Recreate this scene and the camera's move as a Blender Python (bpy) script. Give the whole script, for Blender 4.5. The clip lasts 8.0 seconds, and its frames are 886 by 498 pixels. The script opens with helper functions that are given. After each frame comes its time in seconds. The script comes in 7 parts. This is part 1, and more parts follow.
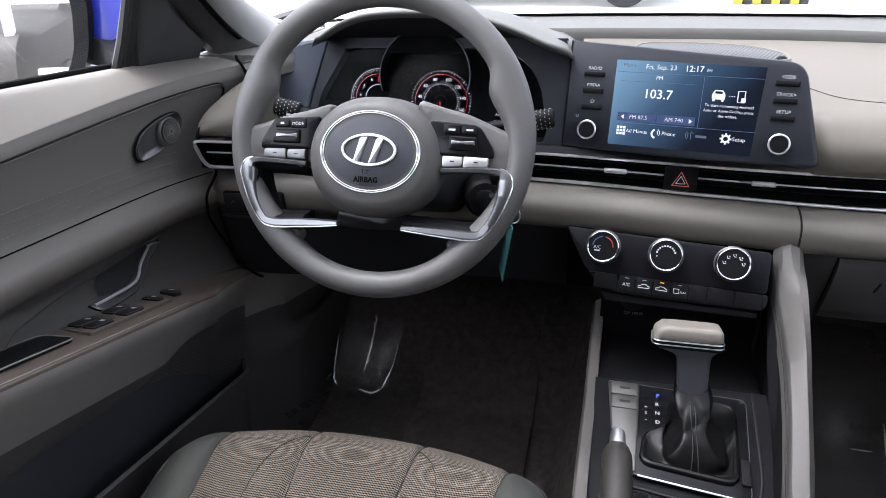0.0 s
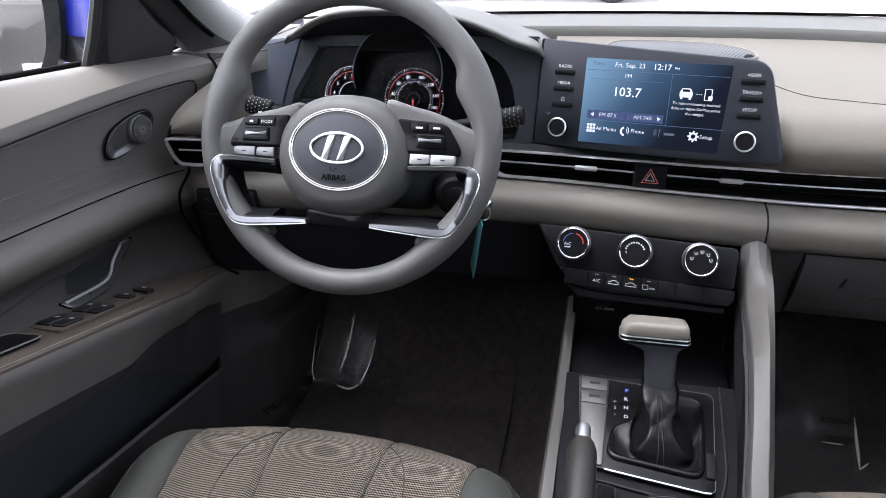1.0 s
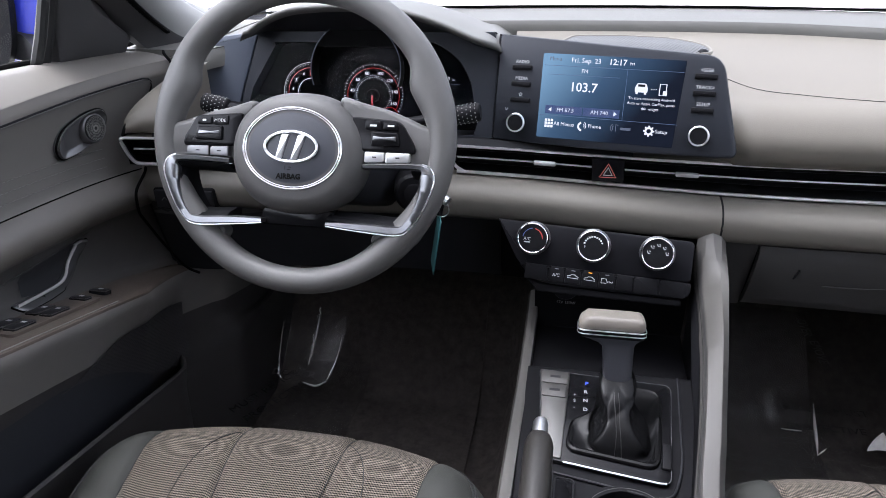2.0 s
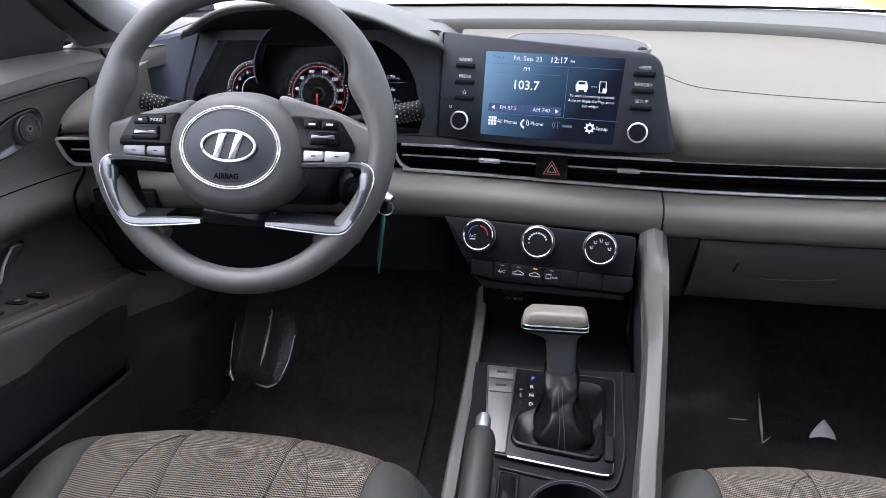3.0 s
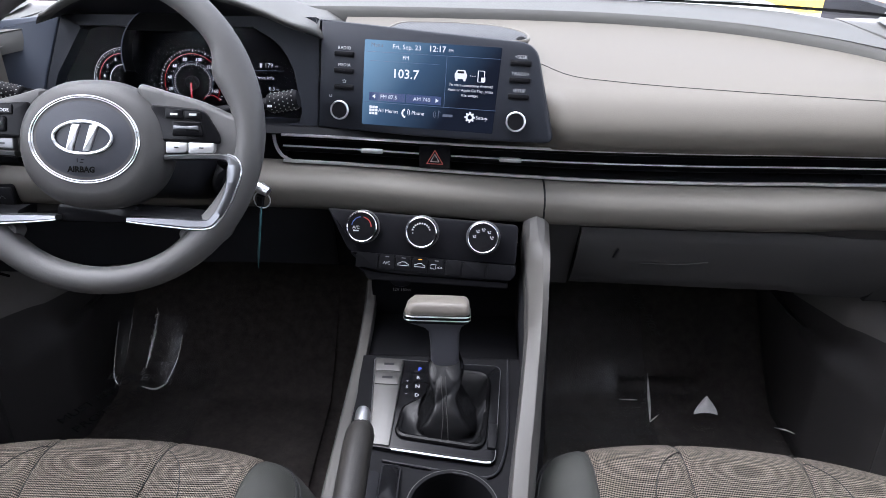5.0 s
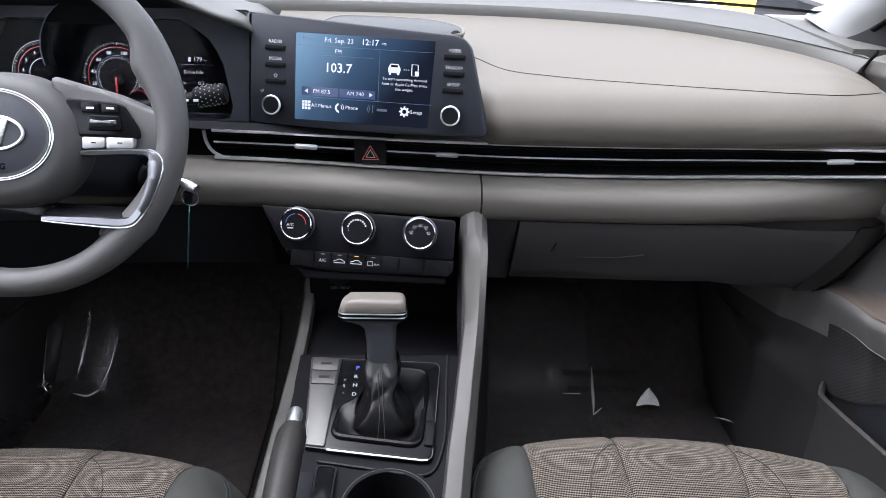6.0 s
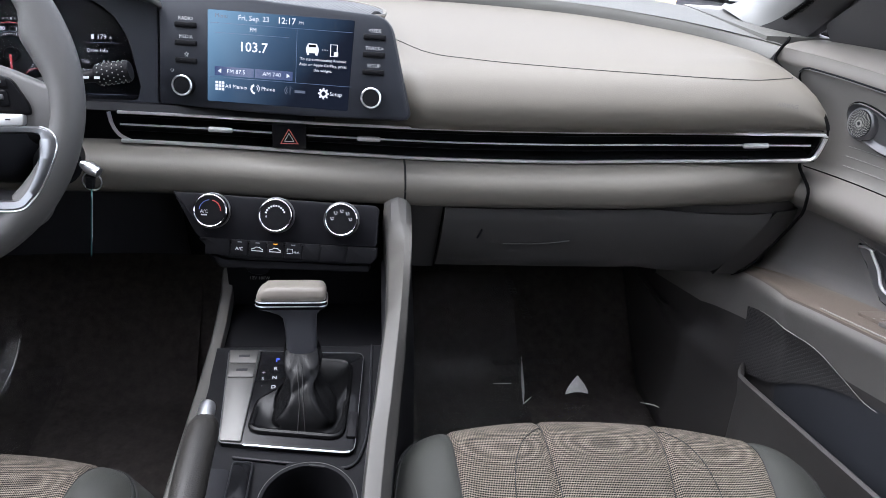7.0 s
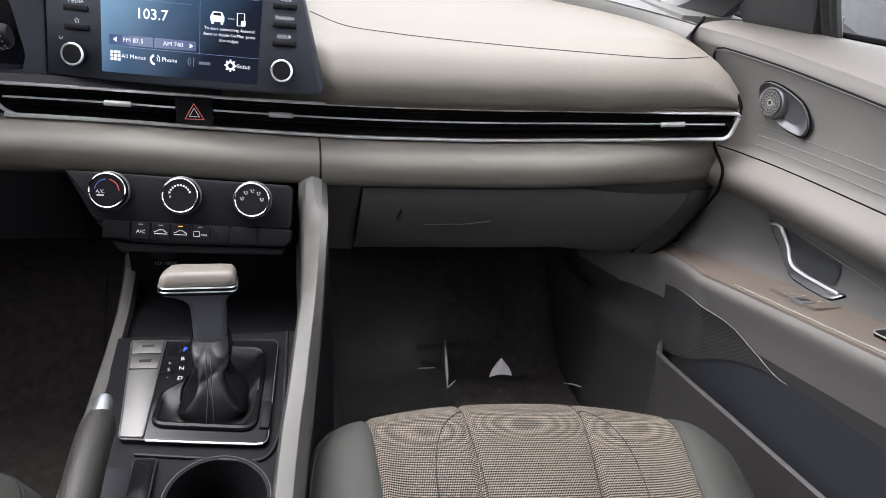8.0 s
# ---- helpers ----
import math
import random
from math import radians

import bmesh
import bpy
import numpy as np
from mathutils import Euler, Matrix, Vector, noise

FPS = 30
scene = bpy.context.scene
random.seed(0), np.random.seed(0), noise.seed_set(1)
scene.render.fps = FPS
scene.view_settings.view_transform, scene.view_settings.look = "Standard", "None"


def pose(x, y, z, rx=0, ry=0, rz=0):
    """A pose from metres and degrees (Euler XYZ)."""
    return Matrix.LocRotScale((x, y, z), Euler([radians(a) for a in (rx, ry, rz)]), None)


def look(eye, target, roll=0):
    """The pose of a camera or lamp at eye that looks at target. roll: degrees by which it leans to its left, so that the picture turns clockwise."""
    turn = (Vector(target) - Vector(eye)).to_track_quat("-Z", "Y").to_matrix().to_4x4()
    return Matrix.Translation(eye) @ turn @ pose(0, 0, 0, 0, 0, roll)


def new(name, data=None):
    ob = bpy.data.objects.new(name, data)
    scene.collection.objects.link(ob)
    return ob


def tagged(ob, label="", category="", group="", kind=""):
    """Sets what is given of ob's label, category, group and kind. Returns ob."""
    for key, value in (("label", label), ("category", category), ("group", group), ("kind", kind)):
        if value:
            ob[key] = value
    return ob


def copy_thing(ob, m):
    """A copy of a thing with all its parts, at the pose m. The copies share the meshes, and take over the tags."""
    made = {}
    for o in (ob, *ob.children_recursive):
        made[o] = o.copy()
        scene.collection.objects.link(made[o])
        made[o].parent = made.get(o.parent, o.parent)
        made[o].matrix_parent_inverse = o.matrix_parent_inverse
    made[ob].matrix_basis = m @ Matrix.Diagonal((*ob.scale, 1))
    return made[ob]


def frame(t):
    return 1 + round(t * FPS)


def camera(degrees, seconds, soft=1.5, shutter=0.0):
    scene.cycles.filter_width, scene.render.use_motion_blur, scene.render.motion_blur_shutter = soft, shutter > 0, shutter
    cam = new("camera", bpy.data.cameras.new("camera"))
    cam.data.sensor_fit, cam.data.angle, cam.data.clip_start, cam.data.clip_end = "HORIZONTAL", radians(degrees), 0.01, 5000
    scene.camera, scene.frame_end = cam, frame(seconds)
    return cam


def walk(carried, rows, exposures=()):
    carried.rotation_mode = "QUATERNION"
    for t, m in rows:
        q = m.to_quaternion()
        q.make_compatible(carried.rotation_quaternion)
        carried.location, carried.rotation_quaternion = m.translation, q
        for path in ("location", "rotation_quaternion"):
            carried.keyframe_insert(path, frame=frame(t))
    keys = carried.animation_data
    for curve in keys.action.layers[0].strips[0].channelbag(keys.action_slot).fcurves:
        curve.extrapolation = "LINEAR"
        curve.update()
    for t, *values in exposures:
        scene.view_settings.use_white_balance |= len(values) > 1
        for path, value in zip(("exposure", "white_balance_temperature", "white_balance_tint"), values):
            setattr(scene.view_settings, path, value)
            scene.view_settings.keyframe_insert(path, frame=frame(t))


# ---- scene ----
cam = camera(64.4, 8.0, soft=0.8)
PATH = [
    (0, (-0.116, 0.011, 0.942), (-0.55, 1.761, 0.076), -1.7),
    (0.5, (-0.099, 0.013, 0.943), (-0.528, 1.762, 0.072), -1.7),
    (1, (-0.088, 0.012, 0.946), (-0.497, 1.762, 0.068), -1.5),
    (1.5, (-0.077, 0.016, 0.952), (-0.459, 1.764, 0.058), -1.5),
    (3, (-0.032, 0.022, 0.952), (-0.289, 1.786, 0.045), -0.9),
    (3.5, (-0.018, 0.025, 0.952), (-0.223, 1.795, 0.043), -0.5),
    (4, (-0.003, 0.028, 0.953), (-0.158, 1.799, 0.037), -0.0),
    (5.5, (0.034, 0.04, 0.944), (0.057, 1.809, 0.012), 1.5),
    (6, (0.05, 0.043, 0.939), (0.133, 1.813, 0.011), 2.0),
    (6.5, (0.064, 0.047, 0.927), (0.226, 1.814, 0.004), 2.9),
    (7, (0.071, 0.053, 0.913), (0.33, 1.81, -0.007), 4.0),
    (7.5, (0.081, 0.065, 0.905), (0.465, 1.792, -0.026), 5.6),
    (8, (0.087, 0.073, 0.893), (0.548, 1.78, -0.043), 6.5),
]
walk(cam, [(t, look(eye, target, roll)) for t, eye, target, roll in PATH], exposures=[(0.0, 3.02, 6250, 16.5), (4.0, 2.95, 6000, 17), (6.0, 2.94, 6100, 16.5), (7.0, 3.03, 6100, 15), (8.0, 3.22, 6450, 15.5)])

# ---- world and sun ----
SUN_UP, SUN_ROUND = 68.0, 284.0
world = bpy.data.worlds.new("sky")
scene.world = world
world.use_nodes = True
wn = world.node_tree.nodes
sky = wn.new("ShaderNodeTexSky")
sky.sky_type, sky.sun_disc = "NISHITA", False
sky.sun_elevation, sky.sun_rotation = radians(SUN_UP), radians(SUN_ROUND)
sky.dust_density = 4.0
wn["Background"].inputs["Strength"].default_value = 0.15
pale = wn.new("ShaderNodeHueSaturation")
pale.inputs["Saturation"].default_value = 0.22
world.node_tree.links.new(sky.outputs[0], pale.inputs["Color"])
world.node_tree.links.new(pale.outputs[0], wn["Background"].inputs["Color"])
sun = new("sun", bpy.data.lights.new("sun", "SUN"))
sun.data.energy, sun.data.angle, sun.data.color = 0.25, radians(18), (0.97, 0.98, 1.0)
sun.matrix_world = look((0, 0, 0), (-math.sin(radians(SUN_ROUND)) * math.cos(radians(SUN_UP)), -math.cos(radians(SUN_ROUND)) * math.cos(radians(SUN_UP)), -math.sin(radians(SUN_UP))))


# ---- materials ----
def material(name, color, rough=0.5, metal=0.0, vary=0.08, vary_scale=9.0, bump=0.0, bump_scale=900.0, grain="noise", coat=0.0, spec=0.5, rough_vary=0.08):
    m = bpy.data.materials.new(name)
    m.use_nodes = True
    n, l = m.node_tree.nodes, m.node_tree.links
    b = n["Principled BSDF"]
    b.inputs["Roughness"].default_value, b.inputs["Metallic"].default_value = rough, metal
    b.inputs["Coat Weight"].default_value = coat
    b.inputs["Specular IOR Level"].default_value = spec
    co = n.new("ShaderNodeTexCoord")
    big = n.new("ShaderNodeTexNoise")
    big.inputs["Scale"].default_value, big.inputs["Detail"].default_value = vary_scale, 5.0
    l.new(co.outputs["Object"], big.inputs["Vector"])
    fine = n.new("ShaderNodeTexNoise")
    fine.inputs["Scale"].default_value, fine.inputs["Detail"].default_value = 160.0, 3.0
    l.new(co.outputs["Object"], fine.inputs["Vector"])
    both = n.new("ShaderNodeMath")
    both.operation = "MULTIPLY_ADD"
    l.new(big.outputs["Fac"], both.inputs[0])
    both.inputs[1].default_value = 0.7
    part_fine = n.new("ShaderNodeMath")
    part_fine.operation = "MULTIPLY"
    part_fine.inputs[1].default_value = 0.3
    l.new(fine.outputs["Fac"], part_fine.inputs[0])
    l.new(part_fine.outputs[0], both.inputs[2])
    ramp = n.new("ShaderNodeMapRange")
    ramp.inputs["From Min"].default_value, ramp.inputs["From Max"].default_value = 0.25, 0.75
    ramp.inputs["To Min"].default_value, ramp.inputs["To Max"].default_value = 1 - vary, 1 + vary
    l.new(both.outputs[0], ramp.inputs["Value"])
    mul = n.new("ShaderNodeMix")
    mul.data_type, mul.blend_type = "RGBA", "MULTIPLY"
    mul.inputs["Factor"].default_value = 1.0
    mul.inputs["A"].default_value = (*color, 1)
    l.new(ramp.outputs[0], mul.inputs["B"])
    l.new(mul.outputs["Result"], b.inputs["Base Color"])
    rr = n.new("ShaderNodeMapRange")
    rr.inputs["To Min"].default_value, rr.inputs["To Max"].default_value = max(0.02, rough - rough_vary), rough + rough_vary
    l.new(both.outputs[0], rr.inputs["Value"])
    l.new(rr.outputs[0], b.inputs["Roughness"])
    if bump:
        if grain == "leather":
            tex = n.new("ShaderNodeTexVoronoi")
            tex.feature = "DISTANCE_TO_EDGE"
            out = "Distance"
        else:
            tex = n.new("ShaderNodeTexNoise")
            out = "Fac"
        tex.inputs["Scale"].default_value = bump_scale
        l.new(co.outputs["Object"], tex.inputs["Vector"])
        bp = n.new("ShaderNodeBump")
        bp.inputs["Strength"].default_value, bp.inputs["Distance"].default_value = bump, 0.0004
        l.new(tex.outputs[out], bp.inputs["Height"])
        l.new(bp.outputs[0], b.inputs["Normal"])
    return m


def glow(name, color, strength):
    m = bpy.data.materials.new(name)
    m.use_nodes = True
    b = m.node_tree.nodes["Principled BSDF"]
    b.inputs["Base Color"].default_value = (0.01, 0.01, 0.012, 1)
    b.inputs["Emission Color"].default_value, b.inputs["Emission Strength"].default_value = (*color, 1), strength
    b.inputs["Roughness"].default_value = 0.15
    return m


def edge_gloss(n, l, base, rise=0.8):
    """Mirror share of a thin pane: base head on, rising towards the edge."""
    face, power, add = n.new("ShaderNodeLayerWeight"), n.new("ShaderNodeMath"), n.new("ShaderNodeMath")
    face.inputs["Blend"].default_value = 0.5
    power.operation, add.operation = "POWER", "MULTIPLY_ADD"
    power.inputs[1].default_value, add.inputs[1].default_value, add.inputs[2].default_value = 5.0, rise, base
    l.new(face.outputs["Facing"], power.inputs[0])
    l.new(power.outputs[0], add.inputs[0])
    return add.outputs[0]


def pane_material(name, tint, gloss, rise=0.8):
    m = bpy.data.materials.new(name)
    m.use_nodes = True
    n, l = m.node_tree.nodes, m.node_tree.links
    clear, shine, mix = n.new("ShaderNodeBsdfTransparent"), n.new("ShaderNodeBsdfGlossy"), n.new("ShaderNodeMixShader")
    clear.inputs["Color"].default_value = (*tint, 1)
    shine.inputs["Roughness"].default_value = 0.02
    l.new(edge_gloss(n, l, gloss, rise), mix.inputs[0])
    l.new(clear.outputs[0], mix.inputs[1])
    l.new(shine.outputs[0], mix.inputs[2])
    l.new(mix.outputs[0], n["Material Output"].inputs["Surface"])
    return m


def dotted(m, scale, depth, dark, size=0.32, axes="yz"):
    """Adds a lattice of small round perforations to a material."""
    n, l = m.node_tree.nodes, m.node_tree.links
    b = n["Principled BSDF"]
    co = n.new("ShaderNodeTexCoord")
    sep = n.new("ShaderNodeSeparateXYZ")
    l.new(co.outputs["Object"], sep.inputs[0])
    terms = []
    for k, axis in enumerate(axes):
        a = n.new("ShaderNodeMath")
        a.operation = "MULTIPLY"
        a.inputs[1].default_value = scale[k]
        l.new(sep.outputs[axis.upper()], a.inputs[0])
        s = n.new("ShaderNodeMath")
        s.operation = "SINE"
        l.new(a.outputs[0], s.inputs[0])
        terms.append(s)
    p = n.new("ShaderNodeMath")
    p.operation = "MULTIPLY"
    l.new(terms[0].outputs[0], p.inputs[0])
    l.new(terms[1].outputs[0], p.inputs[1])
    t = n.new("ShaderNodeMapRange")
    t.inputs["From Min"].default_value, t.inputs["From Max"].default_value = size, size + 0.2
    l.new(p.outputs[0], t.inputs["Value"])
    old = b.inputs["Base Color"].links[0].from_socket
    mix = n.new("ShaderNodeMix")
    mix.data_type = "RGBA"
    l.new(t.outputs[0], mix.inputs["Factor"])
    l.new(old, mix.inputs["A"])
    mix.inputs["B"].default_value = (*dark, 1)
    l.new(mix.outputs["Result"], b.inputs["Base Color"])
    bp = n.new("ShaderNodeBump")
    bp.inputs["Distance"].default_value, bp.invert = depth, True
    l.new(t.outputs[0], bp.inputs["Height"])
    l.new(bp.outputs[0], b.inputs["Normal"])
    return m


def woven(name, light, dark, pitch):
    """A ribbed seat cloth: fine dark ribs across a taupe ground, with a slight wave."""
    m = material(name, light, 0.85, vary=0.18, vary_scale=14.0, spec=0.2)
    n, l = m.node_tree.nodes, m.node_tree.links
    b = n["Principled BSDF"]
    co = n.new("ShaderNodeTexCoord")
    masks = []
    for direction, step, warp in (("Y", pitch, 0.35), ("X", pitch * 0.62, 0.8)):
        wave = n.new("ShaderNodeTexWave")
        wave.wave_type, wave.bands_direction = "BANDS", direction
        wave.inputs["Scale"].default_value = 0.314 / step
        wave.inputs["Distortion"].default_value, wave.inputs["Detail"].default_value = warp, 1.0
        wave.inputs["Detail Scale"].default_value = 0.4
        l.new(co.outputs["Object"], wave.inputs["Vector"])
        masks.append(wave)
    mixed = n.new("ShaderNodeMath")
    mixed.operation = "MULTIPLY_ADD"
    mixed.inputs[1].default_value = 0.75
    l.new(masks[1].outputs["Fac"], mixed.inputs[0])
    l.new(masks[0].outputs["Fac"], mixed.inputs[2])
    t = n.new("ShaderNodeMapRange")
    t.inputs["From Min"].default_value, t.inputs["From Max"].default_value = 0.62, 1.12
    l.new(mixed.outputs[0], t.inputs["Value"])
    old = b.inputs["Base Color"].links[0].from_socket
    mix = n.new("ShaderNodeMix")
    mix.data_type = "RGBA"
    l.new(t.outputs[0], mix.inputs["Factor"])
    mix.inputs["A"].default_value = (*dark, 1)
    l.new(old, mix.inputs["B"])
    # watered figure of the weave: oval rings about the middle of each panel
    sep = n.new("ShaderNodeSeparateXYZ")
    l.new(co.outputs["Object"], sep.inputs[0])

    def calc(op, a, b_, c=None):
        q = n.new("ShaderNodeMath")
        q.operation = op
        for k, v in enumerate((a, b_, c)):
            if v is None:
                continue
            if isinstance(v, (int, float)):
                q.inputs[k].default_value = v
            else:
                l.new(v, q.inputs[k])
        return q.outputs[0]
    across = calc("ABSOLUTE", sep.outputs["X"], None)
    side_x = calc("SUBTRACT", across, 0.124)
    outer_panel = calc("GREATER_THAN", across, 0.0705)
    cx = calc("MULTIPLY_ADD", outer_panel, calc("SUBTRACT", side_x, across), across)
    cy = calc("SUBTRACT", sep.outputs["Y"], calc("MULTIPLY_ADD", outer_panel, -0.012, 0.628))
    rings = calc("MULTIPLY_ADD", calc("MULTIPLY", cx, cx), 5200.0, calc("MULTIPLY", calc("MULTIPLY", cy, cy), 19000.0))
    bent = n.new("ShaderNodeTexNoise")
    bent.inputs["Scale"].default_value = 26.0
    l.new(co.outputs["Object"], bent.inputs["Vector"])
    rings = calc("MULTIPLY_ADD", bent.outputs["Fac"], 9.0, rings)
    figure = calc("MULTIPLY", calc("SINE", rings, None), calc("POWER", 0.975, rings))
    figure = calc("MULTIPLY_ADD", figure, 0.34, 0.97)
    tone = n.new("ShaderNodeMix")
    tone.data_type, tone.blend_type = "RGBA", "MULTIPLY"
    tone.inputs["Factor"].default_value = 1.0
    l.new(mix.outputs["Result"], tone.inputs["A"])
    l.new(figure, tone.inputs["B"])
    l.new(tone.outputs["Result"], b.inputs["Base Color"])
    bp = n.new("ShaderNodeBump")
    bp.inputs["Strength"].default_value, bp.inputs["Distance"].default_value = 0.6, 0.0006
    l.new(mixed.outputs[0], bp.inputs["Height"])
    l.new(bp.outputs[0], b.inputs["Normal"])
    return m


PAD = material("soft_grey_dash_vinyl", (0.150, 0.136, 0.1135), 0.5, spec=0.36, vary=0.05, bump=0.35, bump_scale=700, grain="leather")
# darker copy of PAD: shade under the pad's overhang put into colour
PAD_SHADED = material("shaded_dash_vinyl", (0.126, 0.116, 0.099), 0.54, spec=0.36, vary=0.05, bump=0.35, bump_scale=700, grain="leather")
HOODM = material("grey_hood_vinyl", (0.112, 0.109, 0.100), 0.52, spec=0.35, vary=0.05, bump=0.35, bump_scale=700, grain="leather")
# darker than PAD: dimming of the down-tilted glovebox face is in the colour
LOWER = material("shaded_grey_dash_plastic", (0.043, 0.0415, 0.041), 0.5, vary=0.06, bump=0.3, bump_scale=800)
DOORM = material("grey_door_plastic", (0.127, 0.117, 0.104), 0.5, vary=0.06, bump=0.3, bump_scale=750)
# same plastic as DOORM, darkened: shade low on the door put into colour
DOOR_SHADED = material("shaded_door_plastic", (0.040, 0.037, 0.036), 0.55, vary=0.07, bump=0.35, bump_scale=650)
DOORCLOTH = material("dark_grey_door_insert", (0.143, 0.136, 0.124), 0.6, vary=0.07, bump=0.4, bump_scale=900, grain="leather")
DARK = material("charcoal_plastic", (0.013, 0.0132, 0.0155), 0.5, spec=0.25, vary=0.12, bump=0.25, bump_scale=800)
# lighter copy of SLATE: skylight on the end panel put into colour
SLATE_LIT = material("lit_slate_plastic", (0.058, 0.068, 0.092), 0.45, vary=0.06, bump=0.2, bump_scale=900)
SLATE = material("slate_panel_plastic", (0.022, 0.0245, 0.031), 0.5, spec=0.25, vary=0.06, bump=0.2, bump_scale=900)
BLACK = material("black_plastic", (0.0090, 0.0090, 0.0102), 0.5, spec=0.07, vary=0.15, bump=0.2, bump_scale=700)
PIANO = material("gloss_black_plastic", (0.008, 0.008, 0.009), 0.14, spec=0.15, vary=0.1, rough_vary=0.04)
CHROME = material("satin_chrome", (0.90, 0.91, 0.92), 0.33, metal=1.0, vary=0.03)
SILVER = material("silver_painted_plastic", (0.17, 0.172, 0.175), 0.36, metal=0.75, vary=0.04)
# brighter copy of SILVER that holds reflected light in its colour
LIT_SILVER = material("lit_silver_plastic", (0.55, 0.55, 0.55), 0.4, metal=0.6, vary=0.04)
SPOKE = material("satin_silver_spoke", (0.235, 0.24, 0.25), 0.38, metal=1.0, vary=0.04)
SATIN = material("brushed_silver_trim", (0.092, 0.090, 0.086), 0.42, metal=0.5, vary=0.06, vary_scale=30)
WHEELM = material("grey_steering_polyurethane", (0.088, 0.0855, 0.083), 0.5, vary=0.06, bump=0.3, bump_scale=900, grain="leather")
# darker copy of WHEELM: the hub's shade is in the colour
COVER_SHADED = material("shaded_airbag_cover", (0.060, 0.058, 0.056), 0.55, vary=0.06, bump=0.3, bump_scale=1000, grain="leather")
HUBM = material("charcoal_badge_cap", (0.036, 0.039, 0.048), 0.5, vary=0.06, bump=0.3, bump_scale=1000, grain="leather")
RAIL = material("grey_console_rail", (0.076, 0.072, 0.066), 0.56, spec=0.4, vary=0.05, bump=0.2, bump_scale=800)
KNOBTOP = material("grey_leather_knob", (0.158, 0.141, 0.121), 0.5, vary=0.06, bump=0.35, bump_scale=1100, grain="leather")
LEATHER = material("black_boot_leather", (0.006, 0.006, 0.0065), 0.24, spec=0.12, vary=0.15, bump=0.3, bump_scale=900, grain="leather")
VINYL = material("grey_seat_vinyl", (0.036, 0.037, 0.033), 0.7, spec=0.28, vary=0.07, bump=0.4, bump_scale=900, grain="leather")
GRIPM = material("grained_black_grip_leather", (0.021, 0.019, 0.017), 0.48, spec=0.35, vary=0.35, vary_scale=220, bump=0.9, bump_scale=420, grain="leather")
PANELM = material("matt_black_panel", (0.009, 0.009, 0.011), 0.42, spec=0.14, vary=0.12, bump=0.2, bump_scale=800)
SAILM = material("dark_grey_sail_plastic", (0.034, 0.033, 0.034), 0.55, vary=0.08, bump=0.3, bump_scale=700)
BUTTONM = material("dull_silver_button", (0.060, 0.058, 0.055), 0.45, metal=0.4, vary=0.06)
NECKM = material("satin_slate_plastic", (0.050, 0.051, 0.059), 0.42, vary=0.06, bump=0.15, bump_scale=900)
KNOBRING = material("polished_ring_chrome", (0.75, 0.76, 0.78), 0.14, metal=1.0, vary=0.03)
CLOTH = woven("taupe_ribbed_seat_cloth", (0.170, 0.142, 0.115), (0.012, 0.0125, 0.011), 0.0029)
THREAD = material("seam_thread", (0.010, 0.010, 0.010), 0.7)
PALETHREAD = material("pale_thread", (0.32, 0.31, 0.29), 0.7)
CARPET = material("black_carpet", (0.072, 0.063, 0.058), 0.95, vary=0.4, vary_scale=60, bump=1.0, bump_scale=600, spec=0.1)
GAPM = material("dark_groove", (0.004, 0.004, 0.004), 0.8, spec=0.05)
SWITCHM = material("satin_black_switch", (0.007, 0.007, 0.008), 0.22, spec=0.16, vary=0.1)
RUBBER = material("black_rubber", (0.01, 0.01, 0.01), 0.6)
PILLAR = material("pale_grey_pillar_trim", (0.22, 0.22, 0.215), 0.6, vary=0.05, bump=0.3, bump_scale=700)
ROOFM = material("grey_headliner", (0.58, 0.56, 0.53), 0.9, vary=0.05)
GRILLE = dotted(material("perforated_speaker_cover", (0.09, 0.09, 0.09), 0.5), (1100.0, 420.0), 0.0012, (0.008, 0.008, 0.008), 0.0, "xy")
# base darkened to carry the shadow on the lower door
DOORGRILLE = dotted(material("perforated_door_speaker", (0.044, 0.042, 0.042), 0.5), (900.0, 900.0), 0.001, (0.01, 0.01, 0.012), 0.25, "yz")
LENS = pane_material("clear_lens", (0.94, 0.94, 0.95), 0.002, 0.15)
PANE = pane_material("window_glass", (0.93, 0.96, 0.95), 0.03)
WSGLASS = pane_material("windscreen_glass", (0.60, 0.62, 0.625), 0.03)
BLUE = material("blue_car_paint", (0.02, 0.03, 0.35), 0.25, coat=1.0, vary=0.03)
MIRROR = material("mirror_silver", (0.9, 0.9, 0.9), 0.01, metal=1.0, vary=0.0, rough_vary=0.0)
CONCRETE = material("pale_concrete", (0.68, 0.67, 0.65), 0.8, vary=0.12, vary_scale=0.6)
WHITE_MARK = glow("white_backlit_print", (0.9, 0.93, 1.0), 0.085)
DIALFACE = material("matt_black_dial", (0.0025, 0.0025, 0.0035), 0.7, spec=0.04)
PRINT = material("white_printed_mark", (0.6, 0.6, 0.6), 0.5)
DIM_PRINT = material("grey_printed_mark", (0.16, 0.16, 0.17), 0.5)
BLACK_PRINT = material("black_printed_mark", (0.004, 0.004, 0.004), 0.7, spec=0.05)
RED_MARK = glow("red_backlit_print", (1.0, 0.02, 0.03), 0.042)
BLUE_MARK = glow("blue_backlit_print", (0.12, 0.2, 1.0), 0.13)
AMBER_MARK = glow("amber_indicator", (1.0, 0.45, 0.05), 0.16)


